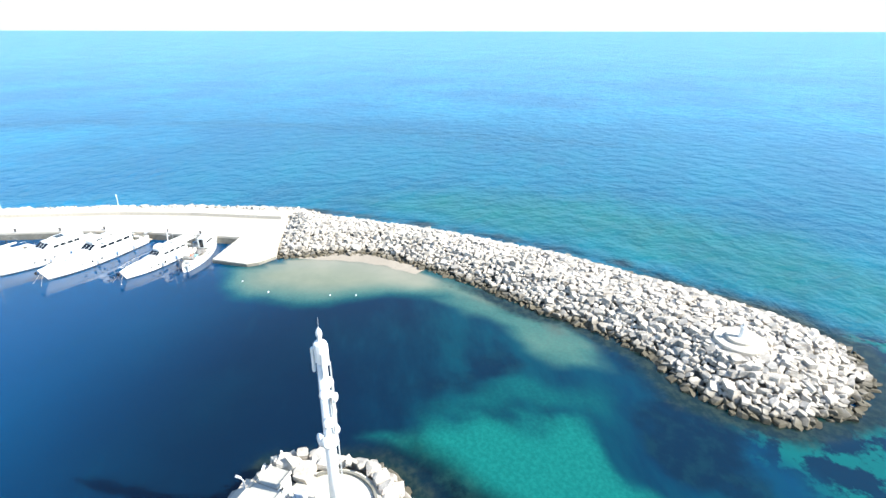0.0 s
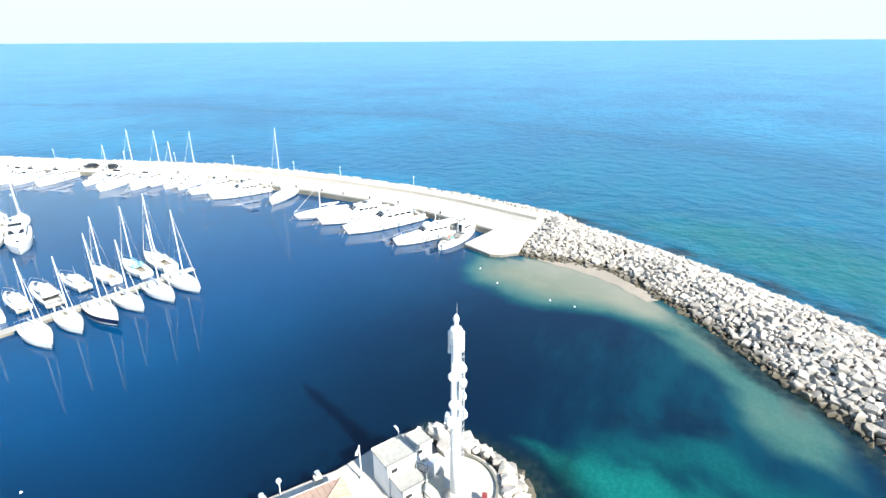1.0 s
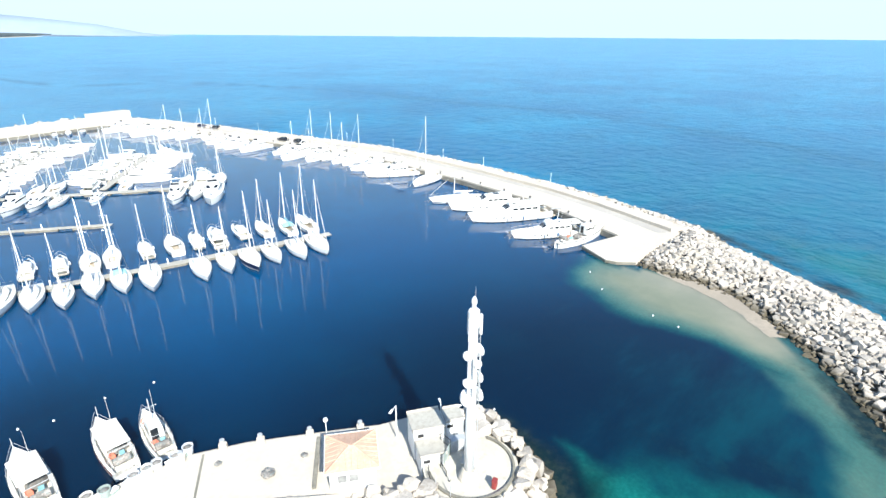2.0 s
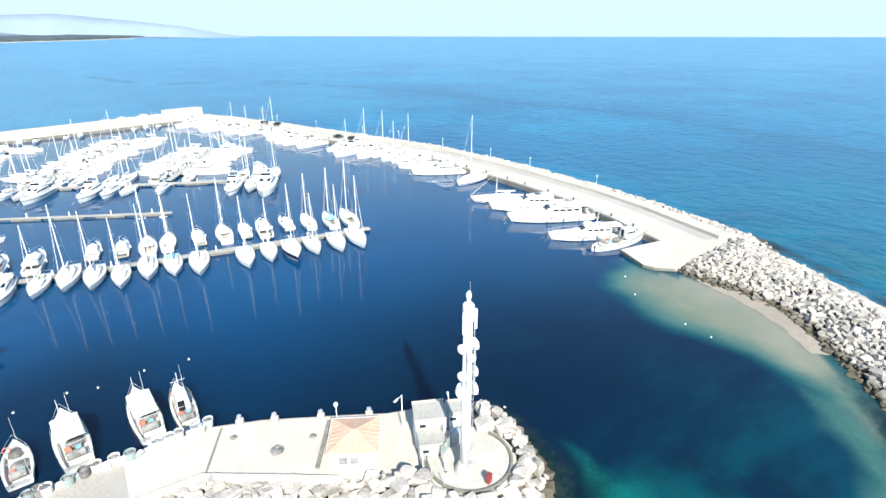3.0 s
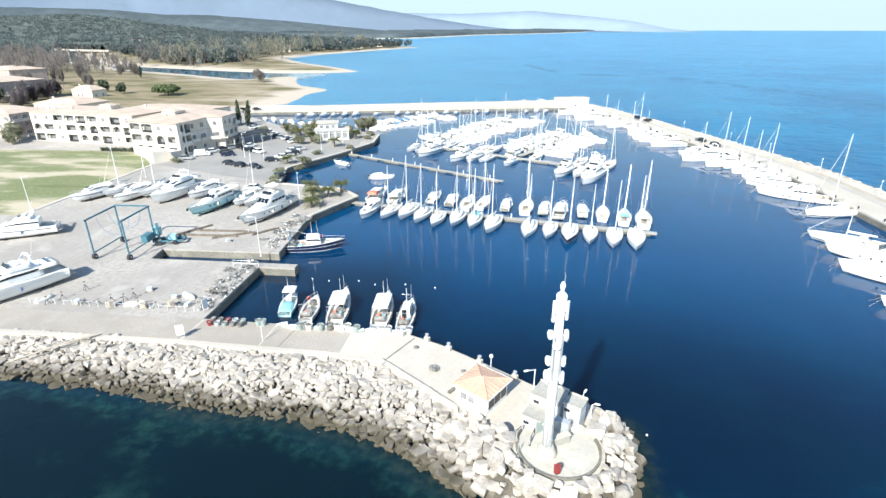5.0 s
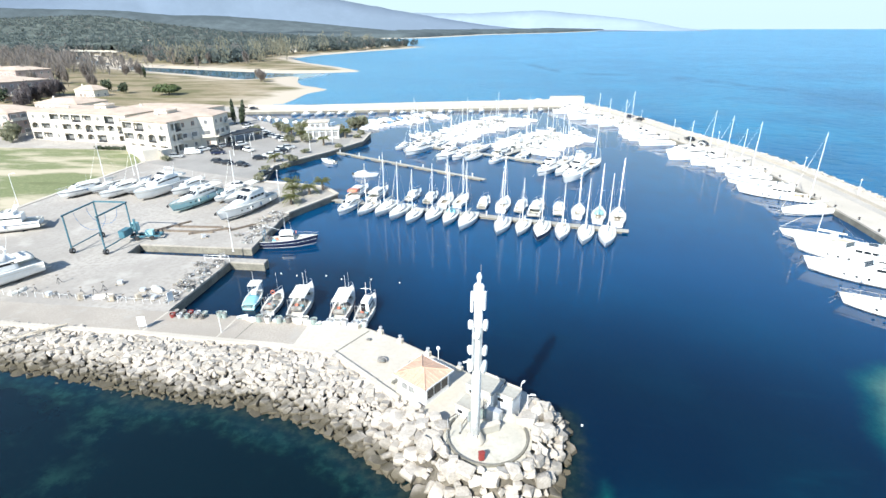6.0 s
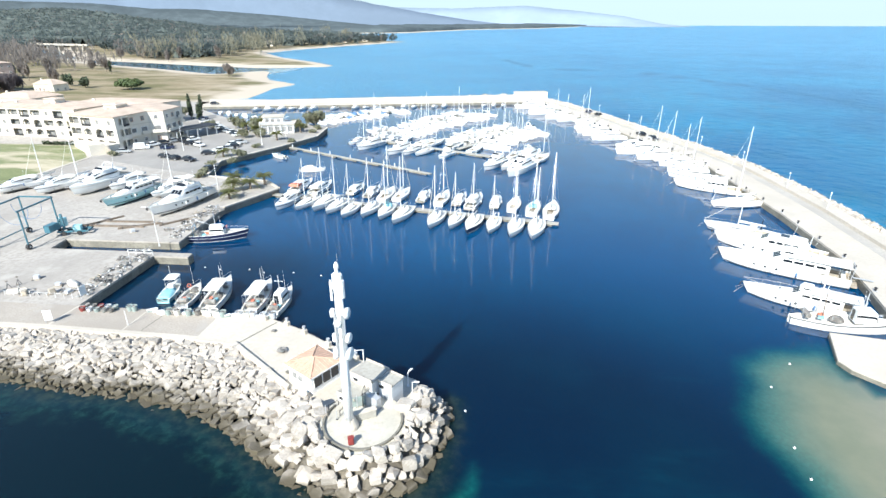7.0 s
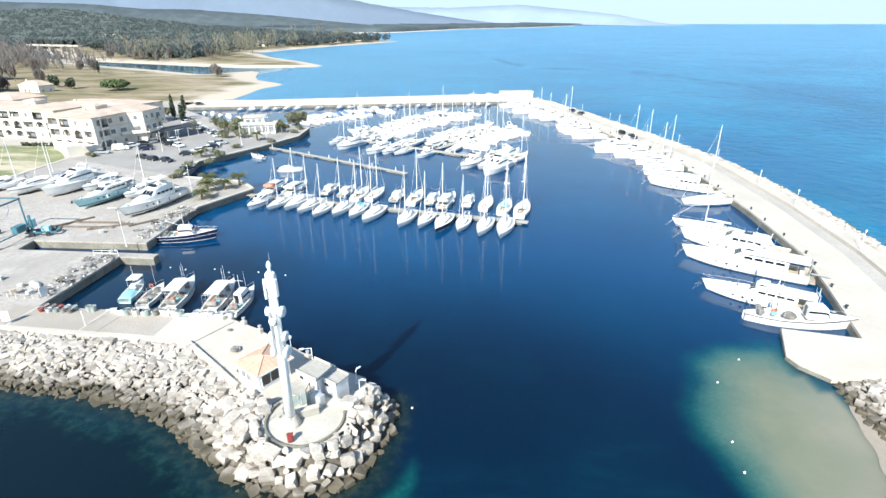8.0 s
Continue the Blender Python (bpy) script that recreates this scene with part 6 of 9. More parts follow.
def fishing_boat(label, L=9.0, hull="gelcoat", top="canvas_cream", wheel=False, m=None, rail="hull_blue", gear=True, canopy=True, strakes=False, stern=0.8, beam=0.34, house_at=0.0, span=(-0.4, -0.1, 0.18), cover=None):
    th = thing("fishing_boat", label, "fishing boat", "fishing boats", m=m)
    B = L * beam
    st = stations(L, B, L * (0.17 if L < 12 else 0.13), L * (0.115 if L < 12 else 0.085), L * 0.06, stern, full=2.3, rake=0.07)
    part("hull", hull_mesh(st), M[hull], th, smooth=True)
    part("rubbing_strake", band_mesh(st, 0.84, 0.97, 0.04), M[rail], th)
    if strakes:
        part("white_line", band_mesh(st, 0.56, 0.61, 0.03), M["white_paint"], th, "white painted line")
        part("white_line", band_mesh(st, 0.03, 0.08, 0.03), M["white_paint"], th, "white painted line")
        part("gantry", MB().tube([(-L * 0.4, -B * 0.3, 1.0), (-L * 0.4, -B * 0.3, 3.0), (-L * 0.4, B * 0.3, 3.0), (-L * 0.4, B * 0.3, 1.0)], 0.06), M["hull_blue"], th)
        part("boom", MB().cyl((-L * 0.02, 0, 2.6), (-L * 0.38, 0.2, 4.2), 0.05, 0.04, 6), M["alloy"], th)
    wl = (0, 7, B * 0.38, 0.5)
    dk, rows = deck_mesh(st, well=wl)
    part("deck", dk, M["gelcoat_cream"], th)
    part("well", well_mesh(rows, wl), M["gelcoat_cream"], th, "open working deck")
    zd = L * 0.125
    if wheel:
        ho, hb = L * house_at, min(B, 3.4)
        xs, ws, hs = [ho - 1.2, ho - 1.0, ho + 0.9, ho + 1.35], [hb * 0.26, hb * 0.27, hb * 0.27, hb * 0.24], [1.9, 1.95, 1.95, 1.6]
        part("wheelhouse", house(xs, ws, zd - 0.4, hs, 0.92, 1.03), M["gelcoat"], th)
        for sg in (1, -1):
            part("window", side_glass(xs, ws, zd - 0.4, hs, 0.5, 0.68, 0.92, sides=(sg,)), M["tinted"], th)
        part("front_window", MB().box((ho + 1.3, 0, zd + 0.98), (0.2, hb * 0.42, 0.45)), M["tinted"], th)
        part("aft_door", MB().box((ho - 1.2, 0.2, zd + 0.5), (0.08, 0.7, 1.5)), M["tinted"], th)
        part("mast", MB().cyl((ho - 0.2, 0, zd + 1.5), (ho - 0.2, 0, zd + 4.2), 0.06, 0.04, 6).cyl((ho - 0.2, -0.7, zd + 3.2), (ho - 0.2, 0.7, zd + 3.2), 0.03, 0.03, 5), M["alloy"], th)
        if house_at > 0:
            part("after_mast", MB().cyl((-L * 0.2, 0, zd - 0.3), (-L * 0.22, 0, zd + 3.4), 0.07, 0.05, 7).cyl((-L * 0.21, 0, zd + 1.0), (-L * 0.4, 0.3, zd + 2.2), 0.04, 0.04, 5), M["bark"], th)
    elif canopy:
        zt = zd + 1.65
        for sx in (span[0] + 0.03, span[2] - 0.03):
            for sg in (1, -1):
                part("post", MB().cyl((L * sx, sg * B * 0.36, zd - 0.3), (L * sx, sg * B * 0.33, zt), 0.03, 0.03, 5), M["galvanised"], th)
        part("canopy", MB().loft([[(x, -B * 0.38, zt), (x, -B * 0.2, zt + 0.12), (x, B * 0.2, zt + 0.12), (x, B * 0.38, zt), (x, B * 0.38, zt - 0.06), (x, -B * 0.38, zt - 0.06)] for x in (L * span[0], L * span[1], L * span[2])]), M[top], th, "flat canopy on posts")
        part("console", MB().box((0.3, 0, zd + 0.15), (0.8, 0.9, 1.3), 0, 0.1), M["gelcoat"], th)
        part("mast", MB().cyl((L * 0.2, 0.2, zd), (L * 0.19, 0.2, zd + 3.6), 0.045, 0.03, 6), M["alloy"], th)
    if cover:
        part("tarpaulin", house([-L * 0.46, -L * 0.38, -L * 0.15, L * 0.02], [B * 0.36, B * 0.42, B * 0.44, B * 0.4], zd - 0.1, [0.1, 0.3, 0.42, 0.3], 0.6, 1.2), M[cover], th, "aqua tarpaulin over the after deck", smooth=True)
    if gear:
        for k in range(4):
            sx = -0.3 + 0.13 * k
            part("stanchion", MB().cyl((L * sx, B * 0.45, zd * 0.95), (L * sx, B * 0.45, zd + 0.75), 0.025, 0.025, 5), M["galvanised"], th)
            part("stanchion", MB().cyl((L * sx, -B * 0.45, zd * 0.95), (L * sx, -B * 0.45, zd + 0.75), 0.025, 0.025, 5), M["galvanised"], th)
        part("stern_frame", MB().tube([(-L * 0.43, -B * 0.34, zd - 0.1), (-L * 0.44, -B * 0.32, zd + 1.9), (-L * 0.44, B * 0.32, zd + 1.9), (-L * 0.43, B * 0.34, zd - 0.1)], 0.04), M["galvanised"], th)
        part("aerial", MB().cyl((L * 0.1, -B * 0.2, zd + 1.4), (L * 0.08, -B * 0.2, zd + 4.6), 0.02, 0.012, 5), M["white_paint"], th)
        part("life_ring", MB().tube([(L * 0.16, B * 0.2 + 0.32 * math.cos(k * 0.785), zd + 0.9 + 0.32 * math.sin(k * 0.785)) for k in range(9)], 0.06, 5), M["canvas_orange"], th)
        part("folded_net", MB().lathe([(0.95, 0), (0.85, 0.25), (0.55, 0.5), (0.12, 0.6)], (-L * 0.08, -B * 0.1, zd - 0.38), 11), M["net"], th)
        part("net_drum", MB().cyl((-L * 0.36, -B * 0.25, zd + 0.1), (-L * 0.36, B * 0.25, zd + 0.1), 0.4, 0.4, 10), M["net"], th)
        part("net_heap", MB().lathe([(0.75, 0), (0.7, 0.3), (0.4, 0.5), (0.1, 0.55)], (L * 0.25, 0, zd - 0.25), 9), M["net"], th)
        part("crate", MB().box((-L * 0.2, B * 0.15, zd - 0.2), (0.7, 0.45, 0.35), 12, 0.03), M["canvas_orange"], th, "orange fish crate")
        part("crate", MB().box((-L * 0.23, -B * 0.12, zd - 0.2), (0.7, 0.45, 0.35), -8, 0.03), M["canvas_aqua"], th, "pale blue fish crate")
    part("bow_rail", rail_mesh(st, 0.5, 1, 0.022, 6), M["galvanised"], th)
    return th


def heading(a, b):
    return math.degrees(math.atan2(b[1] - a[1], b[0] - a[0]))


HIDE = -60.0
SAILS = [sailboat("white sailing yacht with grey sail cover and bare mast", 9.6, "canvas_grey", mast=12.4, m=at(0.6, 0, 0)),
         sailboat("white sailing yacht with cream canvas and bare mast", 8.8, "canvas_cream", mast=11.2, hood=False, m=at(0.6, 0, 0)),
         sailboat("white sailing yacht with turquoise canvas cover", 9.2, "canvas_aqua", mast=12.2, m=at(0.6, 0, 0)),
         sailboat("dark blue sailing yacht with cream canvas", 10.0, "canvas_cream", "hull_navy", "gelcoat", 13.6, m=at(0.6, 0, 0)),
         sailboat("white sailing yacht with white canvas and tall mast", 10.2, "canvas_cream", mast=13.6, m=at(0.6, 0, 0)),
         sailboat("large white sailing yacht with very tall mast", 13.0, "canvas_cream", mast=18.3, m=at(0, 0, 0)),
         sailboat("white sailing yacht with tall slim mast", 11.0, "canvas_cream", mast=15.2, m=at(0, 0, 0)),
         sailboat("white motor sailer with a short stout mast", 12.6, "canvas_cream", mast=7.6, m=at(0, 0, 0))]
MOTORS = [motor_yacht("white flybridge motor yacht with dark windows", 12.5, 2, m=at(0, 0, 0)),
          motor_yacht("white open motor cruiser with dark windscreen", 10.0, 1, canvas="canvas_cream", m=at(0, 0, 0)),
          motor_yacht("large white motor yacht with flybridge and awning", 15.0, 2, stripe="gelcoat_cream", canvas="canvas_cream", m=at(0, 0, 0)),
          motor_yacht("small white cabin cruiser with blue stripe", 8.0, 1, stripe="hull_blue", m=at(0, 0, 0)),
          motor_yacht("white motor cruiser with orange cockpit awning", 10.0, 1, canvas="canvas_orange", m=at(0, 0, 0))]
SMALL = [runabout("small white open motorboat with outboard engine", 6.0, m=at(0, 0, 0)),
         runabout("small white motorboat under a cream cover", 6.5, canvas="canvas_cream", m=at(0, 0, 0)),
         runabout("small white motorboat with a blue cover", 5.5, canvas="canvas_blue", m=at(0, 0, 0))]
LEN = {}
for o, L in zip(SAILS + MOTORS + SMALL, (9.6, 8.8, 9.2, 10.0, 10.2, 13.0, 11.0, 12.6, 12.5, 10.0, 15.0, 8.0, 10.0, 6.0, 6.5, 5.5)):
    LEN[o.name] = L
USED = set()


def place(model, x, y, yaw, z=0.0, group="", tilt=0.0):
    """The first use moves the model itself, later ones copy it."""
    m = at(x, y, z, yaw, tilt)
    if model.name in USED:
        ob = copy_thing(model, m)
    else:
        USED.add(model.name)
        model.matrix_basis = m
        ob = model
    if group:
        ob["group"] = group
    return ob


def moor(model, bow, direction, group=""):
    """Lays a boat with its bow at a point, pointing along direction (degrees)."""
    L = LEN[model.name]
    r = radians(direction)
    return place(model, bow[0] - math.cos(r) * L * 0.55, bow[1] - math.sin(r) * L * 0.55, direction, 0, group)


rng = random.Random(42)
# main pontoon, bows to the south and to the north
S_BOWS = [(-35, 69, 'm1'), (-30.5, 69.2, 's1'), (-26.4, 69, 's4'), (-22.8, 67.2, 's0'), (-18.8, 65.2, 's1'), (-14.6, 65.8, 's0'), (-10.6, 64.8, 's2'), (-7.2, 62.5, 's4'),
          (0.6, 60.6, 's0'), (4.8, 60.8, 's1'), (8.6, 58.6, 's3'), (13, 59, 's1'), (17.2, 57.4, 's0'), (21.4, 56.6, 's4')]
N_BOWS = [(-34, 92, 'm4'), (-28.5, 91, 'm1'), (-19.6, 90, 'm3'), (-15.2, 88.5, 'm3'), (-11.2, 87, 's0'), (-7.2, 87, 's1'), (-2.2, 86, 'm3'), (2.6, 85.5, 's0'), (6.8, 84.5, 'm3'),
          (10.6, 84, 'm1'), (15, 83.5, 'm3'), (19.6, 82, 's1'), (24, 80, 's2'), (28, 79.4, 's4')]
KIND = {'s': SAILS, 'm': MOTORS, 'r': SMALL}
for x, y, c in S_BOWS:
    moor(KIND[c[0]][int(c[1])], (x, y), -100 + rng.uniform(-3, 3), "yachts on the main pontoon")
for x, y, c in N_BOWS:
    moor(KIND[c[0]][int(c[1])], (x, y), 80 + rng.uniform(-3, 3), "yachts on the main pontoon")

# breakwater quay, sterns or bows to the wall
KIND['y'] = [cruising_yacht("white trawler-style motor yacht with stern gantry and short mast", 14.5, "classic", m=at(0, 0, 0)),
             cruising_yacht("very long white motor yacht with flat after awning", 18.5, "classic", m=at(0, 0, 0)),
             cruising_yacht("long white sport yacht with raked hard top", 17.5, "sport", m=at(0, 0, 0)),
             cruising_yacht("white flybridge yacht with cream sunshade", 15.0, "fly", m=at(0, 0, 0))]
for o, L in zip(KIND['y'], (14.5, 18.5, 17.5, 15.0)):
    LEN[o.name] = L
BW = [((53.6, 38.8), (67, 31.5), 'y0'), ((54.6, 51.7), (72, 42.5), 'y1'), ((57.2, 60.7), (73.5, 50.5), 'y2'), ((58, 68), (74, 58), 's7'), ((64.2, 81.5), (75.5, 84.5), 's5'), ((61, 99), (75, 92), 'y3'), ((62, 108.5), (75, 103), 'm0')]
for bow, stern, c in BW:
    boat = moor(KIND[c[0]][int(c[1])], bow, heading(stern, bow), "boats along the breakwater")
    bl = LEN[KIND[c[0]][int(c[1])].name]
    for sg in (1, -1):
        part("mooring_rope", MB().tube([(bl * 0.52, sg * 0.15, bl * 0.125), (bl * 0.52 + 1.0, sg * 0.6, bl * 0.05), (bl * 0.52 + 1.8, sg * 1.1, -0.1)], 0.014), M["canvas_cream"], boat)


def along(line, a, b, step):
    out, acc = [], 0.0
    for p, q in zip(line[:-1], line[1:]):
        d = math.hypot(q[0] - p[0], q[1] - p[1])
        s = 0.0
        while acc + d - s > 0 and s < d:
            pos = acc + s
            if a <= pos <= b:
                out.append((p[0] + (q[0] - p[0]) * s / d, p[1] + (q[1] - p[1]) * s / d, math.degrees(math.atan2(q[1] - p[1], q[0] - p[0]))))
            s += step
        acc += d
    return out


TALL = [(66, 135.6, 6, 196), (67.4, 125.7, 6, 190), (71, 115.7, 6, 183), (52.1, 185.5, 6, 200), (51, 192.7, 1, 202), (72.7, 127.6, 1, 190)]
for x, y, c, a in TALL:
    r = radians(a)
    place(SAILS[c], x - 0.08 * LEN[SAILS[c].name] * math.cos(r), y - 0.08 * LEN[SAILS[c].name] * math.sin(r), a, 0, "boats along the breakwater")
FAR = INNER[5:11]
for k, (x, y, a) in enumerate(along(FAR, 0, 128, 4.4)):
    if 30 < y - 118 < 38 or any(abs(y - q[1]) < 2.2 for q in TALL):
        continue
    c = rng.choice(['m1', 'm0', 's0', 'm3', 's1', 'm1', 'm2', 'r0'])
    mod = KIND[c[0]][int(c[1])]
    d = a + 90
    r = radians(d)
    L = LEN[mod.name]
    place(mod, x + math.cos(r) * (L * 0.5 + 1.2), y + math.sin(r) * (L * 0.5 + 1.2), d + rng.uniform(-3, 3), 0, "boats along the breakwater")


def fill(line, step, kinds, gap=(), both=True, off=1.6, start=3.0, group="boats on the inner pontoons"):
    (ax, ay), (bx, by) = line
    d = math.hypot(bx - ax, by - ay)
    a = heading(line[0], line[1])
    s = start
    while s < d - 1:
        for sg in ((1, -1) if both else (1,)):
            if any(g[0] < s < g[1] for g in gap) or rng.random() < 0.17:
                continue
            c = rng.choice(kinds)
            mod = KIND[c[0]][int(c[1])]
            L = LEN[mod.name]
            dr = radians(a + 90 * sg)
            px, py = ax + (bx - ax) * s / d, ay + (by - ay) * s / d
            place(mod, px + math.cos(dr) * (L * 0.5 + off), py + math.sin(dr) * (L * 0.5 + off), math.degrees(dr) + rng.uniform(-3, 3), 0, group)
        s += step


fill(P3, 4.1, ['m1', 's1', 's0', 'm0', 's4', 'm3', 's1'], ((46, 70),))
P3A = heading(*P3)
for s_, sg_, c_ in ((58.2, -1, "m0"), (62.6, -1, "s4"), (67.0, -1, "m2"), (58.6, 1, "s0"), (63.0, 1, "m0"), (67.2, 1, "s4")):
    mod_ = KIND[c_[0]][int(c_[1])]
    u_, w_ = radians(P3A), radians(P3A + 90 * sg_)
    o_ = LEN[mod_.name] * 0.5 + 1.5
    place(mod_, P3[0][0] + s_ * math.cos(u_) + o_ * math.cos(w_), P3[0][1] + s_ * math.sin(u_) + o_ * math.sin(w_), P3A + 90 * sg_, 0, "boats on the inner pontoons")
fill(PB, 4.2, ['s1', 's0', 'm0', 'm3', 's4', 'm1'], start=9.0)
fill(PC, 4.0, ['m3', 's1', 'm1', 's0', 'm3', 's1', 'm1', 'r1'], start=9.0)
fill(PD, 3.6, ['m3', 'r0', 'r1', 's1', 'm3', 'r2'])
for x, y, a in along(MOLE_IN, 8, 130, 5.0):
    if rng.random() < 0.75:
        place(SMALL[rng.randrange(2)], x + 1.2, y - 5.0, -103 + rng.uniform(-4, 4), 0, "small boats along the mole")
for k in range(7):
    place(SMALL[k % 2], -110 + k * 5.0 + rng.uniform(-1, 1), 196 - k * 2.6, -60 + rng.uniform(-8, 8), 0, "small boats in the inner corner")

# working boats at the fish quay
fishing_boat("small pale aqua fishing boat with cream canopy forward", 6.2, "hull_aqua", "canvas_cream", m=at(-36.4, 29.4, 0, 98), gear=False, span=(0.02, 0.16, 0.34), cover="canvas_aqua", beam=0.4)
fishing_boat("small pale blue open fishing boat full of nets", 6.2, "canvas_grey", canopy=False, m=at(-32.6, 28.3, 0, 93), beam=0.42)
fishing_boat("white fishing boat with a flat cream canopy", 9.2, "gelcoat", m=at(-28.2, 28.7, 0, 95), span=(-0.3, -0.1, 0.14))
fishing_boat("white fishing boat with long cream canopy", 8.8, "gelcoat", m=at(-21.6, 28.5, 0, 92), rail="red_paint", span=(-0.34, -0.1, 0.16))
fishing_boat("white fishing boat with wheelhouse and net drum", 7.4, "gelcoat", wheel=True, m=at(-17.9, 27.6, 0, 88))
fishing_boat("dark blue wooden trawler with white wheelhouse", 10.5, "hull_navy", wheel=True, m=at(-40.0, 52.0, 0, 14), rail="hull_navy", strakes=True)
fishing_boat("long white double-ended fishing boat with forward wheelhouse at the quay end", 13.6, "gelcoat", wheel=True, m=at(62.8, 28.8, 0, -7), rail="rubber", stern=0.25, beam=0.27, house_at=0.16)
place(SMALL[0], -53, 118, 150, 0)
place(SMALL[1], -37.5, 103, 10, 0)


for x, y, a in along(INNER, 4, 236, 8.5):
    bo = thing("quay_bollard", "small dark iron bollard on the breakwater quay", "bollard", "breakwater bollards", m=at(x + 0.5 * math.sin(radians(a)), y - 0.5 * math.cos(radians(a)), 1.5))
    part("post", MB().lathe([(0.2, 0), (0.15, 0.1), (0.13, 0.4), (0.24, 0.46), (0.22, 0.58), (0.05, 0.62)], n=10), M["iron"], bo)
    part("base_plate", MB().box((0, 0, 0.02), (0.6, 0.6, 0.04)), M["galvanised"], bo)


def buoy(x, y):
    th = thing("buoy", "small round white mooring buoy", "buoy", "mooring buoys", m=at(x, y, 0))
    part("float", MB().lathe([(0.02, -0.09), (0.10, -0.04), (0.13, 0.04), (0.10, 0.12), (0.04, 0.16)], n=10), M["white_paint"], th, smooth=True)
    part("ring", MB().lathe([(0.03, 0.15), (0.05, 0.2), (0.02, 0.23)], n=6), M["galvanised"], th)


for p in ((51.1, 19.0), (46.6, 14), (44.3, 4.1), (43.8, 0.05), (10.9, 6.5), (-36, 39), (-33, 38.5), (-28, 39), (-25, 38), (-20, 38.5), (-15, 37.8)):
    buoy(*p)


# ---- boatyard ----
def cradle(x, y, yaw, L, z=1.5):
    th = thing("boat_cradle", "steel boat cradle with padded props on the yard", "cradle", "boat cradles", m=at(x, y, z, yaw))
    for s in (-0.5, 0.5):
        part("beam", MB().box((0, s * 1.6, 0.1), (L * 0.6, 0.16, 0.2)), M["iron"], th)
    for sx in (-0.24, 0.2):
        part("cross_beam", MB().box((L * sx, 0, 0.2), (0.2, 3.2, 0.18)), M["iron"], th)
        part("keel_block", MB().box((L * sx, 0, 0.45), (0.5, 0.35, 0.4)), M["teak"], th)
        for s in (-1, 1):
            pr = part("prop", MB().cyl((L * sx, s * 1.5, 0.2), (L * sx, s * 1.25, 1.0), 0.05, 0.05, 6), M["iron"], th)
            part("pad", MB().box((L * sx, s * 1.2, 1.02), (0.4, 0.28, 0.08)), M["rubber"], pr)
    return th


def on_hard(model, x, y, yaw, L, lift=2.25):
    cradle(x, y, yaw, L)
    ob = place(model, x, y, yaw, lift, "boats laid up in the yard")
    return ob


AQUA = cruising_yacht("pale aqua motor cruiser laid up on a cradle", 14.5, "classic", m=at(0, 0, 0), hull="hull_aqua")
LEN[AQUA.name] = 14.5
BIG = cruising_yacht("big white flybridge motor yacht laid up beside the slip", 16.5, "fly", m=at(0, 0, 0))
LEN[BIG.name] = 16.5
on_hard(MOTORS[1], -100.5, 73.5, -112, 10)
on_hard(SAILS[1], -95.5, 76.5, -106, 9.4, 2.6)
on_hard(MOTORS[1], -91.0, 74.5, -106, 10)
on_hard(SAILS[0], -87.0, 77.5, -103, 10.5, 2.6)
on_hard(MOTORS[2], -81.8, 77.0, -101, 15)
on_hard(MOTORS[1], -75.6, 78.5, -104, 10)
on_hard(AQUA, -68.4, 69.5, -102, 14.5)
on_hard(MOTORS[3], -63.0, 73.5, -104, 8)
on_hard(BIG, -54.6, 66.0, -103, 16.5)
on_hard(SAILS[1], -59.6, 72.0, -100, 9.4, 2.6)
on_hard(MOTORS[0], -97.2, 48.6, 208, 12.5)
on_hard(MOTORS[2], -78.6, 25.9, -118, 15)
on_hard(MOTORS[3], -112.5, 50.5, 200, 8)


def travel_lift():
    th = thing("boat_hoist", "blue steel travelling boat hoist on wheels", "boat hoist", m=at(-72.6, 44.2, 1.5, 2))
    b = M["crane_blue"]
    h = 7.2
    for sx in (-1, 1):
        for sy in (-1, 1):
            part("leg", MB().box((sx * 3.2, sy * 4.0, h / 2 + 0.4), (0.22, 0.24, h - 0.8), 0, 0.03), b, th)
            w = part("wheel", MB().cyl((sx * 3.2 - 0.25, sy * 4.0, 0.5), (sx * 3.2 + 0.25, sy * 4.0, 0.5), 0.5, 0.5, 14), M["rubber"], th)
            part("hub", MB().cyl((sx * 3.2 - 0.28, sy * 4.0, 0.5), (sx * 3.2 + 0.28, sy * 4.0, 0.5), 0.2, 0.2, 8), M["galvanised"], w)
        part("top_beam", MB().box((sx * 3.2, 0, h), (0.2, 8.6, 0.26), 0, 0.03), b, th)
        part("lower_beam", MB().box((sx * 3.2, 0, 1.15), (0.14, 7.6, 0.18), 0, 0.03), b, th)
    part("cross_beam", MB().box((0, 4.0, h + 0.1), (6.4, 0.2, 0.26), 0, 0.03), b, th)
    for sy in (-1.6, 1.6):
        sl = MB()
        for k in range(8):
            a0, a1 = math.pi * k / 8, math.pi * (k + 1) / 8
            sl.cyl((3.0 * math.cos(a0), sy, h - 0.3 - 3.2 * math.sin(a0)), (3.0 * math.cos(a1), sy, h - 0.3 - 3.2 * math.sin(a1)), 0.035, 0.035, 5, False)
        part("sling", sl, M["canvas_blue"], th)
    part("engine_box", MB().box((3.2, 2.0, 1.9), (1.2, 2.4, 1.3), 0, 0.1), b, th)
    part("cab", MB().box((3.3, 4.9, 2.0), (1.2, 1.2, 1.6), 0, 0.08), M["hull_aqua"], th)
    return th


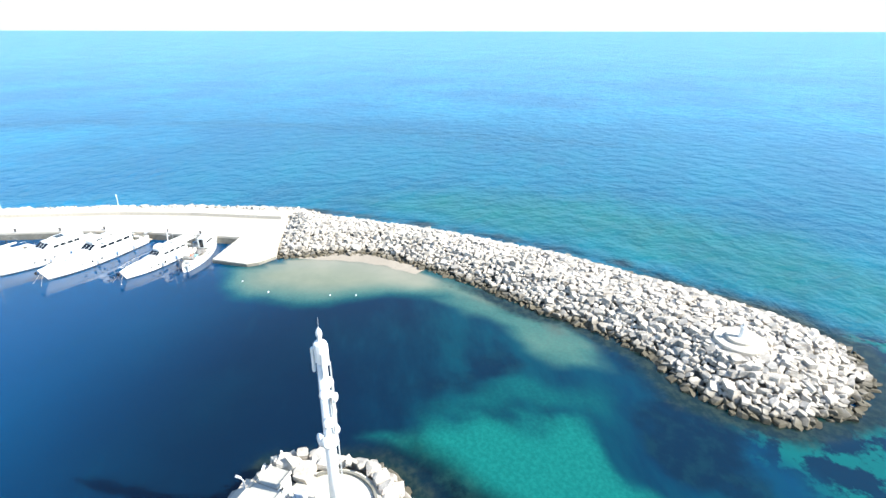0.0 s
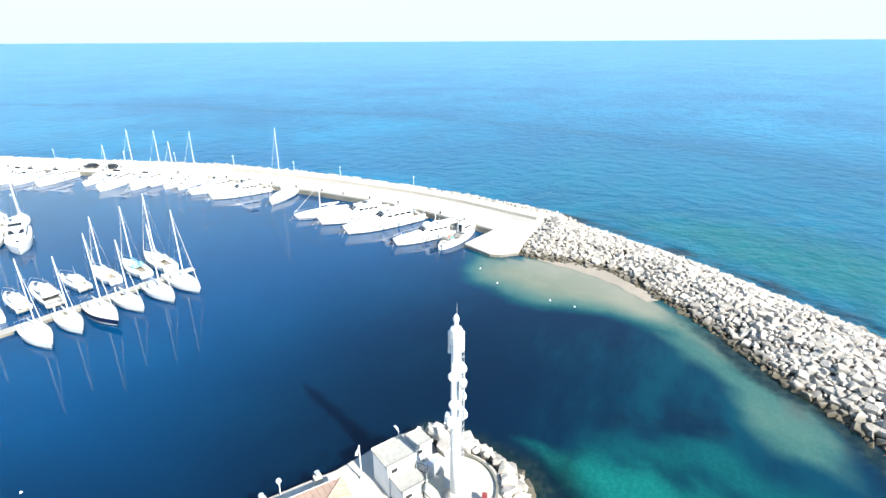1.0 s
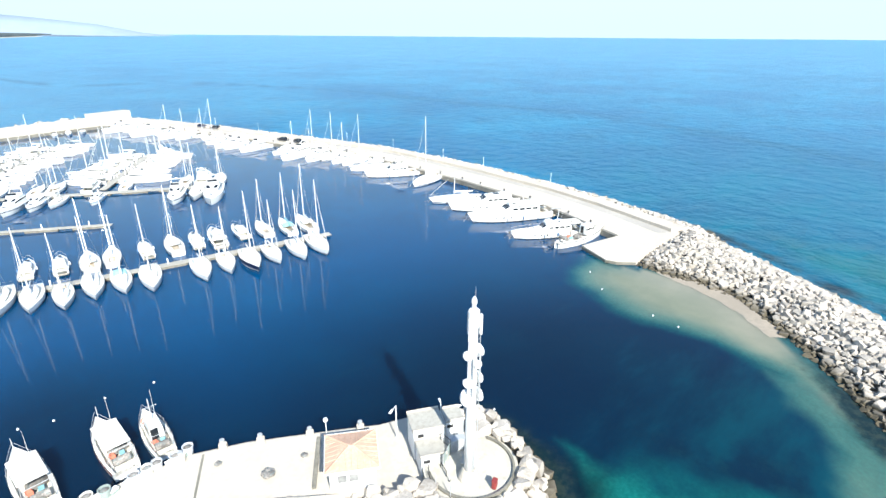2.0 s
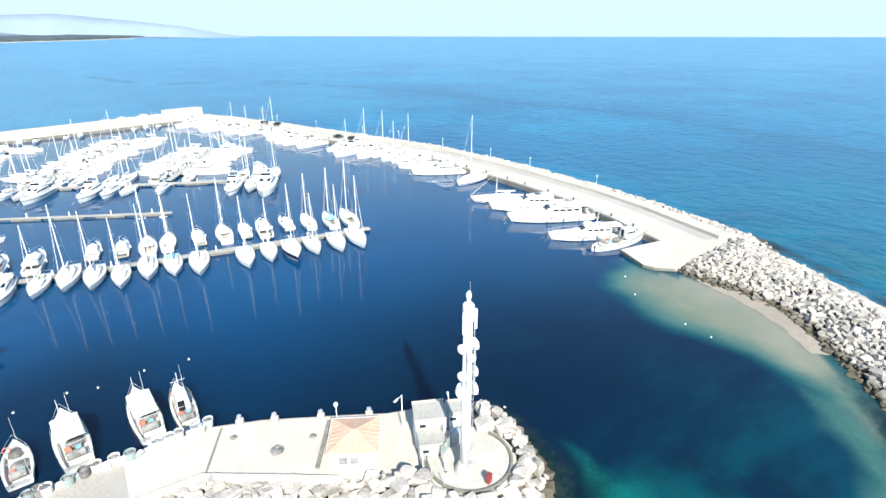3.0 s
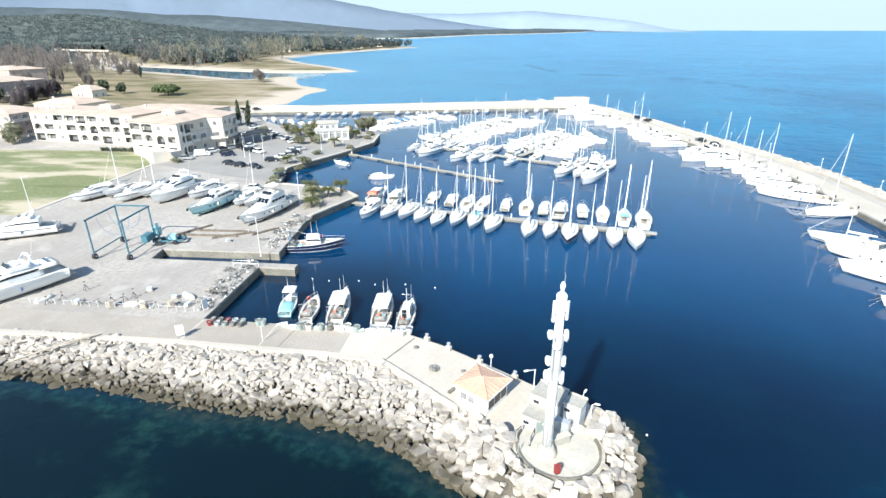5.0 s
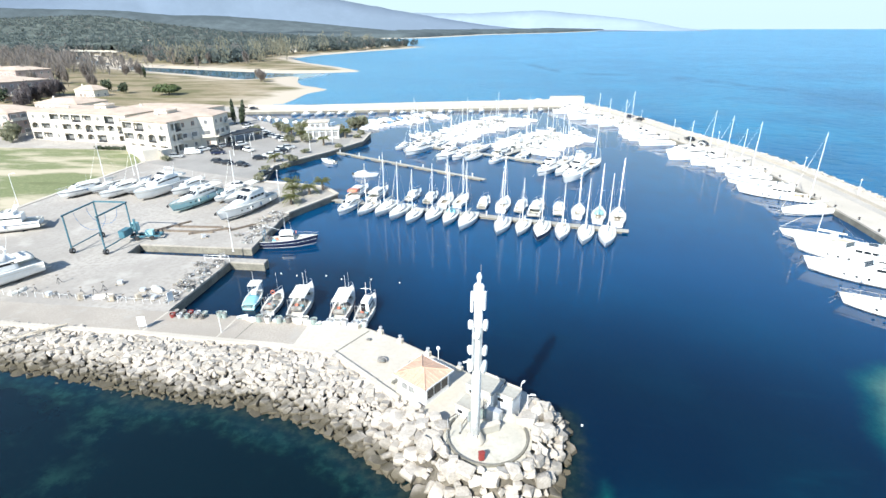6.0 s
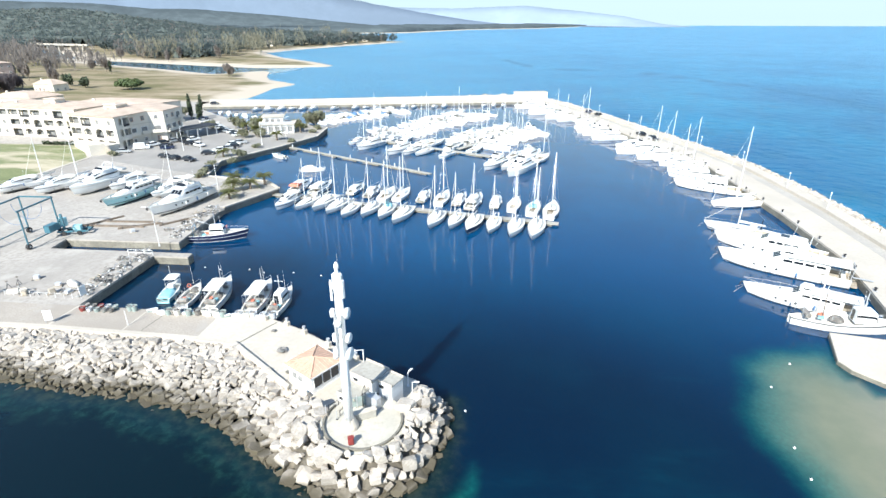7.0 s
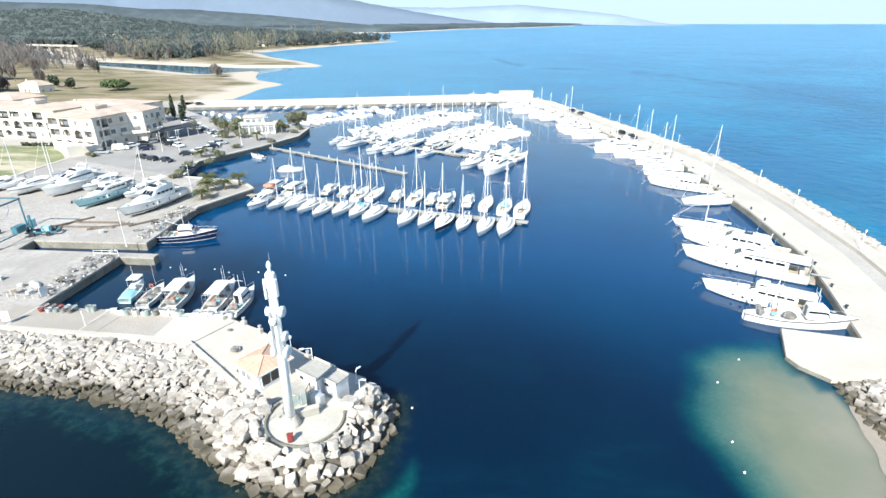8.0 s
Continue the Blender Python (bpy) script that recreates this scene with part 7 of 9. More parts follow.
travel_lift()
work = thing("yard_trailer", "blue steel hydraulic boat trailer", "trailer", m=at(-66.8, 48.6, 1.5, 15))
part("frame", MB().box((0, 0.9, 0.7), (5.5, 0.25, 0.3)).box((0, -0.9, 0.7), (5.5, 0.25, 0.3)).box((2.6, 0, 0.7), (0.3, 2.0, 0.3)), M["crane_blue"], work)
part("mast", MB().box((-1.8, 0, 2.4), (0.35, 0.35, 3.2)), M["crane_blue"], work)
for sx in (-1.5, 1.2):
    for sy in (-1.15, 1.15):
        part("wheel", MB().cyl((sx, sy - 0.15, 0.42), (sx, sy + 0.15, 0.42), 0.42, 0.42, 12), M["rubber"], work)
part("winch", MB().box((0.6, 0, 1.2), (1.4, 1.0, 0.9), 0, 0.1), M["hull_aqua"], work)

for x, y, l, a in ((-62, 52.5, 13, 2), (-56.5, 53.2, 8, 30), (-66, 54.5, 9, 55), (-60, 55.2, 10, 3), (-51, 56, 6, 50)):
    tb = thing("timber_beam", "long dark timber baulk lying on the yard", "timber", "timber baulks", m=at(x, y, 1.5, a))
    part("baulk", MB().box((0, 0, 0.17), (l, 0.34, 0.34), 0, 0.03), M["bark"], tb)
    part("band", MB().box((-l * 0.4, 0, 0.18), (0.12, 0.37, 0.38)), M["iron"], tb)


def net_heap(x, y, s, seed):
    r = random.Random(seed)
    th = thing("net_heap", "heap of grey fishing nets and floats on the quay", "net heap", "fishing net heaps", m=at(x, y, 1.5, r.uniform(0, 360)))
    for k in range(6):
        ox, oy, q = r.uniform(-1, 1) * s, r.uniform(-1, 1) * s, s * r.uniform(0.3, 0.65)
        rings = []
        for z, w in ((0, 1.0), (0.22, 0.92), (0.45, 0.6), (0.56, 0.15)):
            rings.append([(ox + q * w * (1 + 0.25 * noise.noise(Vector((i * 0.9, z * 3, seed + k)))) * math.cos(i * 0.628), oy + q * w * (1 + 0.25 * noise.noise(Vector((i * 0.8, z * 2, seed + k + 5)))) * math.sin(i * 0.628), z * q) for i in range(10)])
        part("net", MB().loft(rings), M["net"], th)
    rope_mat = M[r.choice(("rubber", "teak", "net", "net"))]
    for k in range(5):
        a, d, z = r.uniform(0, 6.3), r.uniform(0, 1.3) * s, r.uniform(0.05, 0.5) * s
        ox, oy = d * math.cos(a), d * math.sin(a)
        part("rope", MB().tube([(ox + r.uniform(-0.5, 0.5), oy + r.uniform(-0.5, 0.5), z + r.uniform(0, 0.25)) for _ in range(5)], r.uniform(0.04, 0.08)), rope_mat, th)
    for k in range(3):
        part("float", MB().lathe([(0.03, 0), (0.16, 0.08), (0.16, 0.2), (0.03, 0.3)], (r.uniform(-1, 1) * s, r.uniform(-1, 1) * s, 0), 8), M["white_paint"], th)
    part("spar", MB().cyl((-1.6 * s, r.uniform(-1, 1) * s, 0.25), (1.6 * s, r.uniform(-1, 1) * s, r.uniform(0.3, 0.9)), 0.04, 0.03, 5), M["galvanised"], th)
    return th


k = 0
for x, y, s in ((-47.4, 25.5, 0.9), (-48.6, 27.4, 0.8), (-47.0, 28.6, 1.1), (-48.9, 30.3, 0.9), (-47.2, 31.6, 1.2), (-49.4, 33.2, 0.8), (-47.4, 34.4, 1.0), (-48.4, 36.6, 1.2), (-47.0, 38.4, 1.0), (-50.3, 38.2, 0.8), (-50.4, 26.2, 0.8),
                (-46.6, 48.6, 0.9), (-47.2, 51, 1.0), (-47.4, 54, 1.1), (-47.2, 57, 0.9), (-47.6, 60, 1.1), (-47.4, 63, 0.9), (-48.8, 58.4, 0.9), (-46.0, 52.6, 0.8), (-45.9, 54.8, 1.0), (-46.2, 61.8, 1.1), (-45.9, 64.2, 0.9), (-48.4, 55.8, 0.9), (-48.2, 65.6, 1.0), (-49.2, 61.4, 0.8), (-54.2, 55.2, 0.6), (-49.9, 52.0, 0.7), (-48.2, 41.9, 0.5)):
    k += 1
    net_heap(x, y, s, k)


def tub(x, y, col, name="fish_tub", label="round plastic fish tub on the quay edge", r=0.5, h=0.8):
    th = thing(name, label, "tub", "fish tubs", m=at(x, y, 1.512, x * 40))
    part("tub", MB().lathe([(r * 0.8, 0), (r, h), (r * 1.06, h), (r * 1.06, h + 0.06), (r * 0.9, h + 0.06), (r * 0.78, 0.1)], n=12), M[col], th)
    part("net_fill", MB().lathe([(r * 0.86, h - 0.2), (r * 0.6, h - 0.02), (0.05, h + 0.05)], n=10), M["net"], th)


for i in range(10):
    col, tone = (("red_paint", "dark red"), ("net", "brown"), ("canvas_grey", "grey"), ("net", "brown"), ("gate_green", "grey-green"))[i % 5]
    tub(-44.3 + (i // 2) * 1.08, 20.75 + 0.95 * (i % 2), col, label=tone + " plastic tub packed with net", r=0.4, h=0.5)
for x in (-37.6, -36.9):
    tub(x, 21.4, "gate_green", label="grey-green plastic bin on the quay edge", r=0.42, h=0.8)
tr = random.Random(8)
for i in range(26):
    x = -34.5 + i * 0.72 + tr.uniform(-0.2, 0.2)
    y = 21.15 + tr.uniform(-0.25, 0.3)
    if tr.random() < 0.42:
        c = thing("fish_crate", "stacked pale plastic fish crates on the quay", "crate", "fish crates", m=at(x, y, 1.513, tr.uniform(0, 40)))
        hgt = tr.choice((0.3, 0.5, 0.6))
        part("crate", MB().box((0, 0, hgt / 2), (0.75, 0.5, hgt), 0, 0.05), M[tr.choice(("gelcoat", "gate_green", "canvas_grey", "gelcoat_cream"))], c)
        part("rim", MB().box((0, 0, hgt), (0.8, 0.55, 0.06), 0, 0.05), M["gelcoat"], c)
    else:
        tub(x, y, tr.choice(("canvas_grey", "canvas_grey", "net", "gate_green", "gelcoat_cream")), label="grey-green plastic tub on the quay edge")

def jack_stand(x, y, yaw, h):
    th = thing("boat_prop", "rusty steel prop standing on the yard", "prop", "loose boat props", m=at(x, y, 1.5, yaw))
    for a in (0, 120, 240):
        part("leg", MB().cyl((0.45 * math.cos(radians(a)), 0.45 * math.sin(radians(a)), 0), (0, 0, h * 0.7), 0.035, 0.03, 5), M["iron"], th)
    part("screw", MB().cyl((0, 0, h * 0.5), (0, 0, h), 0.03, 0.03, 6), M["galvanised"], th)
    part("pad", MB().box((0, 0, h), (0.3, 0.3, 0.06), 20, 0.03), M["bark"], th)


def pallet(x, y, yaw, load):
    th = thing("pallet", "weathered wooden pallet with gear on the yard", "pallet", "yard pallets", m=at(x, y, 1.5, yaw))
    for k in range(3):
        part("bearer", MB().box((0, -0.45 + k * 0.45, 0.06), (1.2, 0.1, 0.1)), M["teak"], th)
    for k in range(6):
        part("board", MB().box((-0.52 + k * 0.21, 0, 0.125), (0.15, 1.0, 0.025)), M["teak"], th)
    part("load", MB().box((0.05, 0, 0.14 + load / 2), (0.8, 0.7, load), 8, 0.08), M["teak" if load > 0.5 else "canvas_grey"], th, "wrapped load")


def dinghy(x, y, yaw):
    th = thing("dinghy", "small upturned pale dinghy on the yard", "dinghy", "yard dinghies", m=at(x, y, 1.5, yaw))
    rings = []
    for i in range(7):
        t = i / 6
        b = 0.62 * (0.8 + 0.2 * math.sin(math.pi * t)) * (1 - max(0, t - 0.5) ** 2 * 3.2)
        rings.append([(-1.3 + 2.6 * t, b * c, 0.48 * q) for c, q in ((-1, 0), (-0.9, 0.6), (-0.5, 0.95), (0, 1.05), (0.5, 0.95), (0.9, 0.6), (1, 0))])
    part("hull", MB().loft(rings, closed=False), M["gelcoat_cream"], th, smooth=False)
    part("keel", MB().box((0, 0, 0.52), (2.3, 0.06, 0.08)), M["teak"], th)


for i, (x, y) in enumerate(((-63.5, 24.7), (-60.4, 26.0), (-59.6, 27.1), (-54.5, 24.6), (-71.2, 24.0), (-68.6, 28.6), (-51.7, 26.3), (-62.2, 25.6), (-57.2, 24.6), (-65.4, 24.4), (-70.0, 25.6))):
    jack_stand(x, y, i * 37, 0.9 + 0.3 * (i % 3))
for i, (x, y, h) in enumerate(((-58.7, 29.5, 0.5), (-52.6, 25.2, 0.7), (-50.2, 25.4, 0.4), (-56.3, 24.4, 0.6), (-61.2, 24.2, 0.8), (-66.8, 24.6, 0.5), (-53.4, 27.6, 0.4), (-56.0, 50.0, 0.5))):
    pallet(x, y, 15 + i * 29, h)
for x, y, a in ((-58.2, 25.2, 20), (-72.6, 25.2, 75), (-51.4, 28.2, -30)):
    dinghy(x, y, a)
log = thing("driftwood_log", "long pale driftwood pole lying on the boulders", "log", m=at(0, 0, 0))
part("trunk", MB().tube([(-64.5, 9.7, 1.55), (-61.5, 12.2, 1.95), (-59.0, 14.4, 2.2), (-56.6, 16.2, 2.25)], 0.13, 6), M["teak"], log)
part("branch", MB().tube([(-61.0, 12.6, 2.0), (-59.0, 13.4, 2.3), (-57.4, 15.2, 2.3)], 0.06, 5), M["teak"], log)

fence = thing("fence", "low galvanised rail fence along the quay road", "fence", m=at(0, 0, 1.5))
for i in range(20):
    x = -74 + i * 1.35
    part("post", MB().cyl((x, 24.0, 0), (x, 24.0, 0.9), 0.03, 0.03, 6), M["white_paint"], fence)
    if i < 19 and i % 5 != 3:
        for z in (0.72,):
            part("rail", MB().cyl((x, 24.0, z), (x + 1.35, 24.0, z), 0.02, 0.02, 5, False), M["galvanised"], fence)
rail = thing("railing", "white steel railing at the slip end", "railing", m=at(-50, 39.6, 1.5))
for i in range(4):
    part("post", MB().cyl((i * 1.5, 0, 0), (i * 1.5, 0, 1.15), 0.04, 0.04, 6), M["white_paint"], rail)
for z in (0.6, 1.12):
    part("bar", MB().cyl((0, 0, z), (4.5, 0, z), 0.035, 0.035, 6), M["white_paint"], rail)
gate = thing("notice_board", "white blank notice board on two posts", "board", m=at(-46.4, 17.2, 1.51, 20))
part("panel", MB().box((0, 0, 1.2), (1.0, 0.06, 1.5)), M["white_paint"], gate)
for s in (-0.45, 0.45):
    part("post", MB().cyl((s, 0.05, 0), (s, 0.05, 1.95), 0.04, 0.04, 6), M["galvanised"], gate)
copy_thing(gate, at(-46.8, 24.4, 1.5, 75))
pole = thing("marker_pole", "thin white pole beside the quay road", "pole", m=at(-35.4, 17.6, 1.51))
part("shaft", MB().cyl((0, 0, 0), (0, 0, 2.2), 0.05, 0.04, 6), M["white_paint"], pole)
part("cap", MB().lathe([(0.07, 2.15), (0.07, 2.25), (0.02, 2.3)], n=8), M["white_paint"], pole)
slab("joint_road", [(-46.5, 16.4), (-46.2, 16.4), (-45.7, 22.0), (-46.0, 22.0)], 1.3, 1.518, M["concrete_pale"], "pale joint across the quay road", "joint")
slab("joint_road_2", [(-35.6, 16), (-35.4, 16), (-35.0, 21.9), (-35.2, 21.9)], 1.3, 1.518, M["concrete_pale"], "pale joint across the quay road", "joint")
slab("joint_road_3", [(-33.0, 16.2), (-32.85, 16.2), (-32.0, 21.6), (-32.15, 21.6)], 1.3, 1.518, M["concrete_wall"], "dark joint across the quay road", "joint")


# ---- cars ----
def car(label, body_mat, van=False):
    th = thing("car", label, "car", "parked cars", m=at(0, 0, HIDE))
    L, W = (4.9, 1.9) if van else (4.2, 1.75)
    H = 1.95 if van else 1.42
    base = [(-L / 2, 0.75), (-L / 2 + 0.1, 0.35), (L / 2 - 0.1, 0.35), (L / 2, 0.6), (L / 2 - 0.15, 0.85), (L * 0.2, 0.95), (-L * 0.42, 0.98)]
    part("body", MB().loft([[(x, s * W / 2 * (0.94 if z > 0.9 else 1), z) for x, z in base] for s in (-1, 1)]), M[body_mat], th)
    c = [(-L * 0.46, 0.95), (L * 0.24, 0.94), (L * 0.1 if not van else L * 0.2, H - 0.04), (-L * 0.3 if not van else -L * 0.44, H)]
    part("glasshouse", MB().loft([[(x, s * (W / 2 - 0.08 - (0.16 if z > 1.2 else 0)), z) for x, z in c] for s in (-1, 1)]), M["tinted"] if not van else M[body_mat], th, "dark car windows")
    part("roof", MB().box(((-L * 0.1 if not van else -L * 0.12), 0, H), (L * 0.4 if not van else L * 0.64, W - 0.5, 0.05), 0, 0.1), M[body_mat], th)
    if van:
        part("windscreen", MB().box((L * 0.23, 0, 1.4), (0.12, W - 0.45, 0.5)), M["tinted"], th)
    for sx in (-0.3, 0.3):
        for s in (-1, 1):
            w = part("wheel", MB().cyl((L * sx, s * (W / 2 - 0.18), 0.32), (L * sx, s * (W / 2 + 0.02), 0.32), 0.32, 0.32, 12), M["rubber"], th)
            part("rim", MB().cyl((L * sx, s * (W / 2), 0.32), (L * sx, s * (W / 2 + 0.03), 0.32), 0.18, 0.18, 8), M["alloy"], w)
    for s in (-1, 1):
        part("headlight", MB().box((L / 2 - 0.07, s * W * 0.36, 0.68), (0.12, 0.3, 0.14)), M["alloy"], th)
    return th


M["car_dark"] = surface("car_dark", (0.025, 0.028, 0.035), 0.25, var=0.1, scale=1, fine=5, bump=0)
M["car_silver"] = surface("car_silver", (0.5, 0.51, 0.52), 0.3, metal=0.4, var=0.08, scale=1, fine=5, bump=0)
CARS = [car("white parked car with dark windows", "white_paint"), car("dark parked car with tinted windows", "car_dark"), car("silver parked car with dark windows", "car_silver"),
        car("blue parked car with dark windows", "hull_navy"), car("white parked delivery van", "white_paint", True)]
for c in CARS:
    LEN[c.name] = 4.2
lot_cars = [(-100.5, 113, 20, 2), (-98.2, 118.5, 25, 4), (-97, 123, 60, 0), (-95.6, 126.5, 62, 1), (-93.5, 129.5, 62, 2), (-91, 131, 62, 1), (-88.5, 132.5, 62, 0), (-86.5, 126, -20, 1), (-84, 108, -15, 1), (-80.5, 106.4, -15, 1), (-75, 105, -20, 1), (-86, 150, 40, 1), (-83.5, 148, 40, 2)]
row_cars = [(-81, 146, 40, 0), (-78.6, 143.6, 40, 1), (-76.6, 141, 40, 0), (-71.5, 126.5, 25, 0), (-70.4, 123.5, 25, 1), (-71, 120.5, 25, 2), (-72, 117.5, 25, 0), (-73.5, 113.5, 25, 1), (-92, 156, 45, 4), (-95, 159, 45, 2), (-98, 162, 45, 1), (-89, 153, 45, 0), (-102, 166, 45, 0)]
quay_cars = [(-106, 172, 45, 3), (-70.5, 129.5, 25, 2), (-82, 124, -30, 0), (-92, 122, 30, 1), (-90, 119, 30, 3), (69.3, 150.6, 105, 1), (66.9, 158, 106, 1), (59, 200, 110, 1), (56.4, 207, 110, 3), (-66.5, 84, 10, 0), (-64, 96, 70, 1), (-122, 214, 15, 1)]
for x, y, a, c in lot_cars + row_cars + quay_cars:
    place(CARS[c], x, y, a + (180 if (x + y) % 2 > 1 else 0), 1.513)


# ---- buildings ----
def shrink(poly, k):
    cx, cy = sum(p[0] for p in poly) / len(poly), sum(p[1] for p in poly) / len(poly)
    return [(cx + (x - cx) * k, cy + (y - cy) * k) for x, y in poly]


def window_part(th, p, nrm, tan, w, h, kind, frame_mat):
    """A window with frame, pane and sill on a wall; arched ones get a round head."""
    def q(u, z, o):
        return (p[0] + tan[0] * u + nrm[0] * o, p[1] + tan[1] * u + nrm[1] * o, p[2] + z)

    def plate(outline, o0, o1):
        n = len(outline)
        v = [q(u, z, o0) for u, z in outline] + [q(u, z, o1) for u, z in outline]
        return MB().add(v, [tuple(range(n)), tuple(range(2 * n - 1, n - 1, -1))] + [(i, (i + 1) % n, n + (i + 1) % n, n + i) for i in range(n)])

    def shape(g):
        a = w / 2 - g
        if kind == "arch":
            return [(-a, g), (a, g), (a, h - w / 2)] + [(a * math.cos(t), h - w / 2 + a * math.sin(t)) for t in [math.pi * k / 8 for k in range(1, 8)]] + [(-a, h - w / 2)]
        return [(-a, g), (a, g), (a, h - g), (-a, h - g)]

    f = part("window", plate(shape(0), -0.02, 0.06), M[frame_mat], th)
    part("pane", plate(shape(0.1), 0.0, 0.075), M["glass"], f)
    if kind == "balcony":
        part("slab", plate([(-w / 2 - 0.5, -0.2), (w / 2 + 0.5, -0.2), (w / 2 + 0.5, -0.02), (-w / 2 - 0.5, -0.02)], 0, 1.3), M["plaster_wall"], f)
        part("railing", plate([(-w / 2 - 0.5, -0.02), (w / 2 + 0.5, -0.02), (w / 2 + 0.5, 0.85), (-w / 2 - 0.5, 0.85)], 1.18, 1.26), M["plaster_wall"], f)
    elif kind != "arch":
        part("sill", plate([(-w / 2 - 0.1, -0.12), (w / 2 + 0.1, -0.12), (w / 2 + 0.1, 0), (-w / 2 - 0.1, 0)], 0, 0.16), M["concrete_pale"], f)


def building(name, label, poly, z0, h, floors, walls, wall_mat="plaster_wall", roof_mat="roof_tile", pitch=1.5, seed=1, pattern=("win", "balcony", "arch"), over=0.5):
    r = random.Random(seed)
    cx, cy = sum(p[0] for p in poly) / len(poly), sum(p[1] for p in poly) / len(poly)
    th = thing(name, label, "building", m=at(cx, cy, z0))
    loc = [(x - cx, y - cy) for x, y in poly]
    part("wall", MB().prism(loc, 0, h), M[wall_mat], th)
    k = 1 + over / (max(abs(a) for p in loc for a in p))
    ro, ri = shrink(loc, k), shrink(loc, 0.45)
    rf = MB().loft([[(x, y, h) for x, y in ro], [(x, y, h + 0.2) for x, y in ro], [(x, y, h + 0.2 + pitch) for x, y in ri]])
    roof = part("roof", rf, M[roof_mat], th, "low hipped clay tile roof")
    c = ri[0]
    part("chimney", MB().box((c[0], c[1], h + pitch + 0.3), (0.8, 0.6, 1.2)), M[wall_mat], roof)
    fh = h / floors
    for a, b, step in walls:
        p, q = loc[a], loc[b]
        d = math.hypot(q[0] - p[0], q[1] - p[1])
        tan = ((q[0] - p[0]) / d, (q[1] - p[1]) / d)
        nrm = (tan[1], -tan[0])
        n = max(1, int(d / step))
        for i in range(n):
            u = (i + 0.5) * d / n
            for fl in range(floors):
                kind = pattern[(i // 2 + fl) % len(pattern)]
                if kind == "arch" and fl == floors - 1:
                    kind = "win"
                w, hh = {"win": (1.2, 1.35), "balcony": (2.2, 2.05), "arch": (2.3, 2.3)}[kind]
                base = fl * fh + (0.95 if kind == "win" else 0.25)
                window_part(th, (p[0] + tan[0] * u, p[1] + tan[1] * u, base), nrm, tan, w, hh, kind, "white_paint" if kind != "win" else r.choice(("white_paint", "shutter")))
        for fl in range(1, floors):
            part("band", MB().add([(p[0] + nrm[0] * o, p[1] + nrm[1] * o, fl * fh - 0.1 + z) for o in (0.0, 0.07) for z in (0, 0.16)] + [(q[0] + nrm[0] * o, q[1] + nrm[1] * o, fl * fh - 0.1 + z) for o in (0.0, 0.07) for z in (0, 0.16)],
                               [(2, 3, 7, 6), (3, 1, 5, 7), (0, 2, 6, 4)]), M["concrete_pale"], th)
    return th


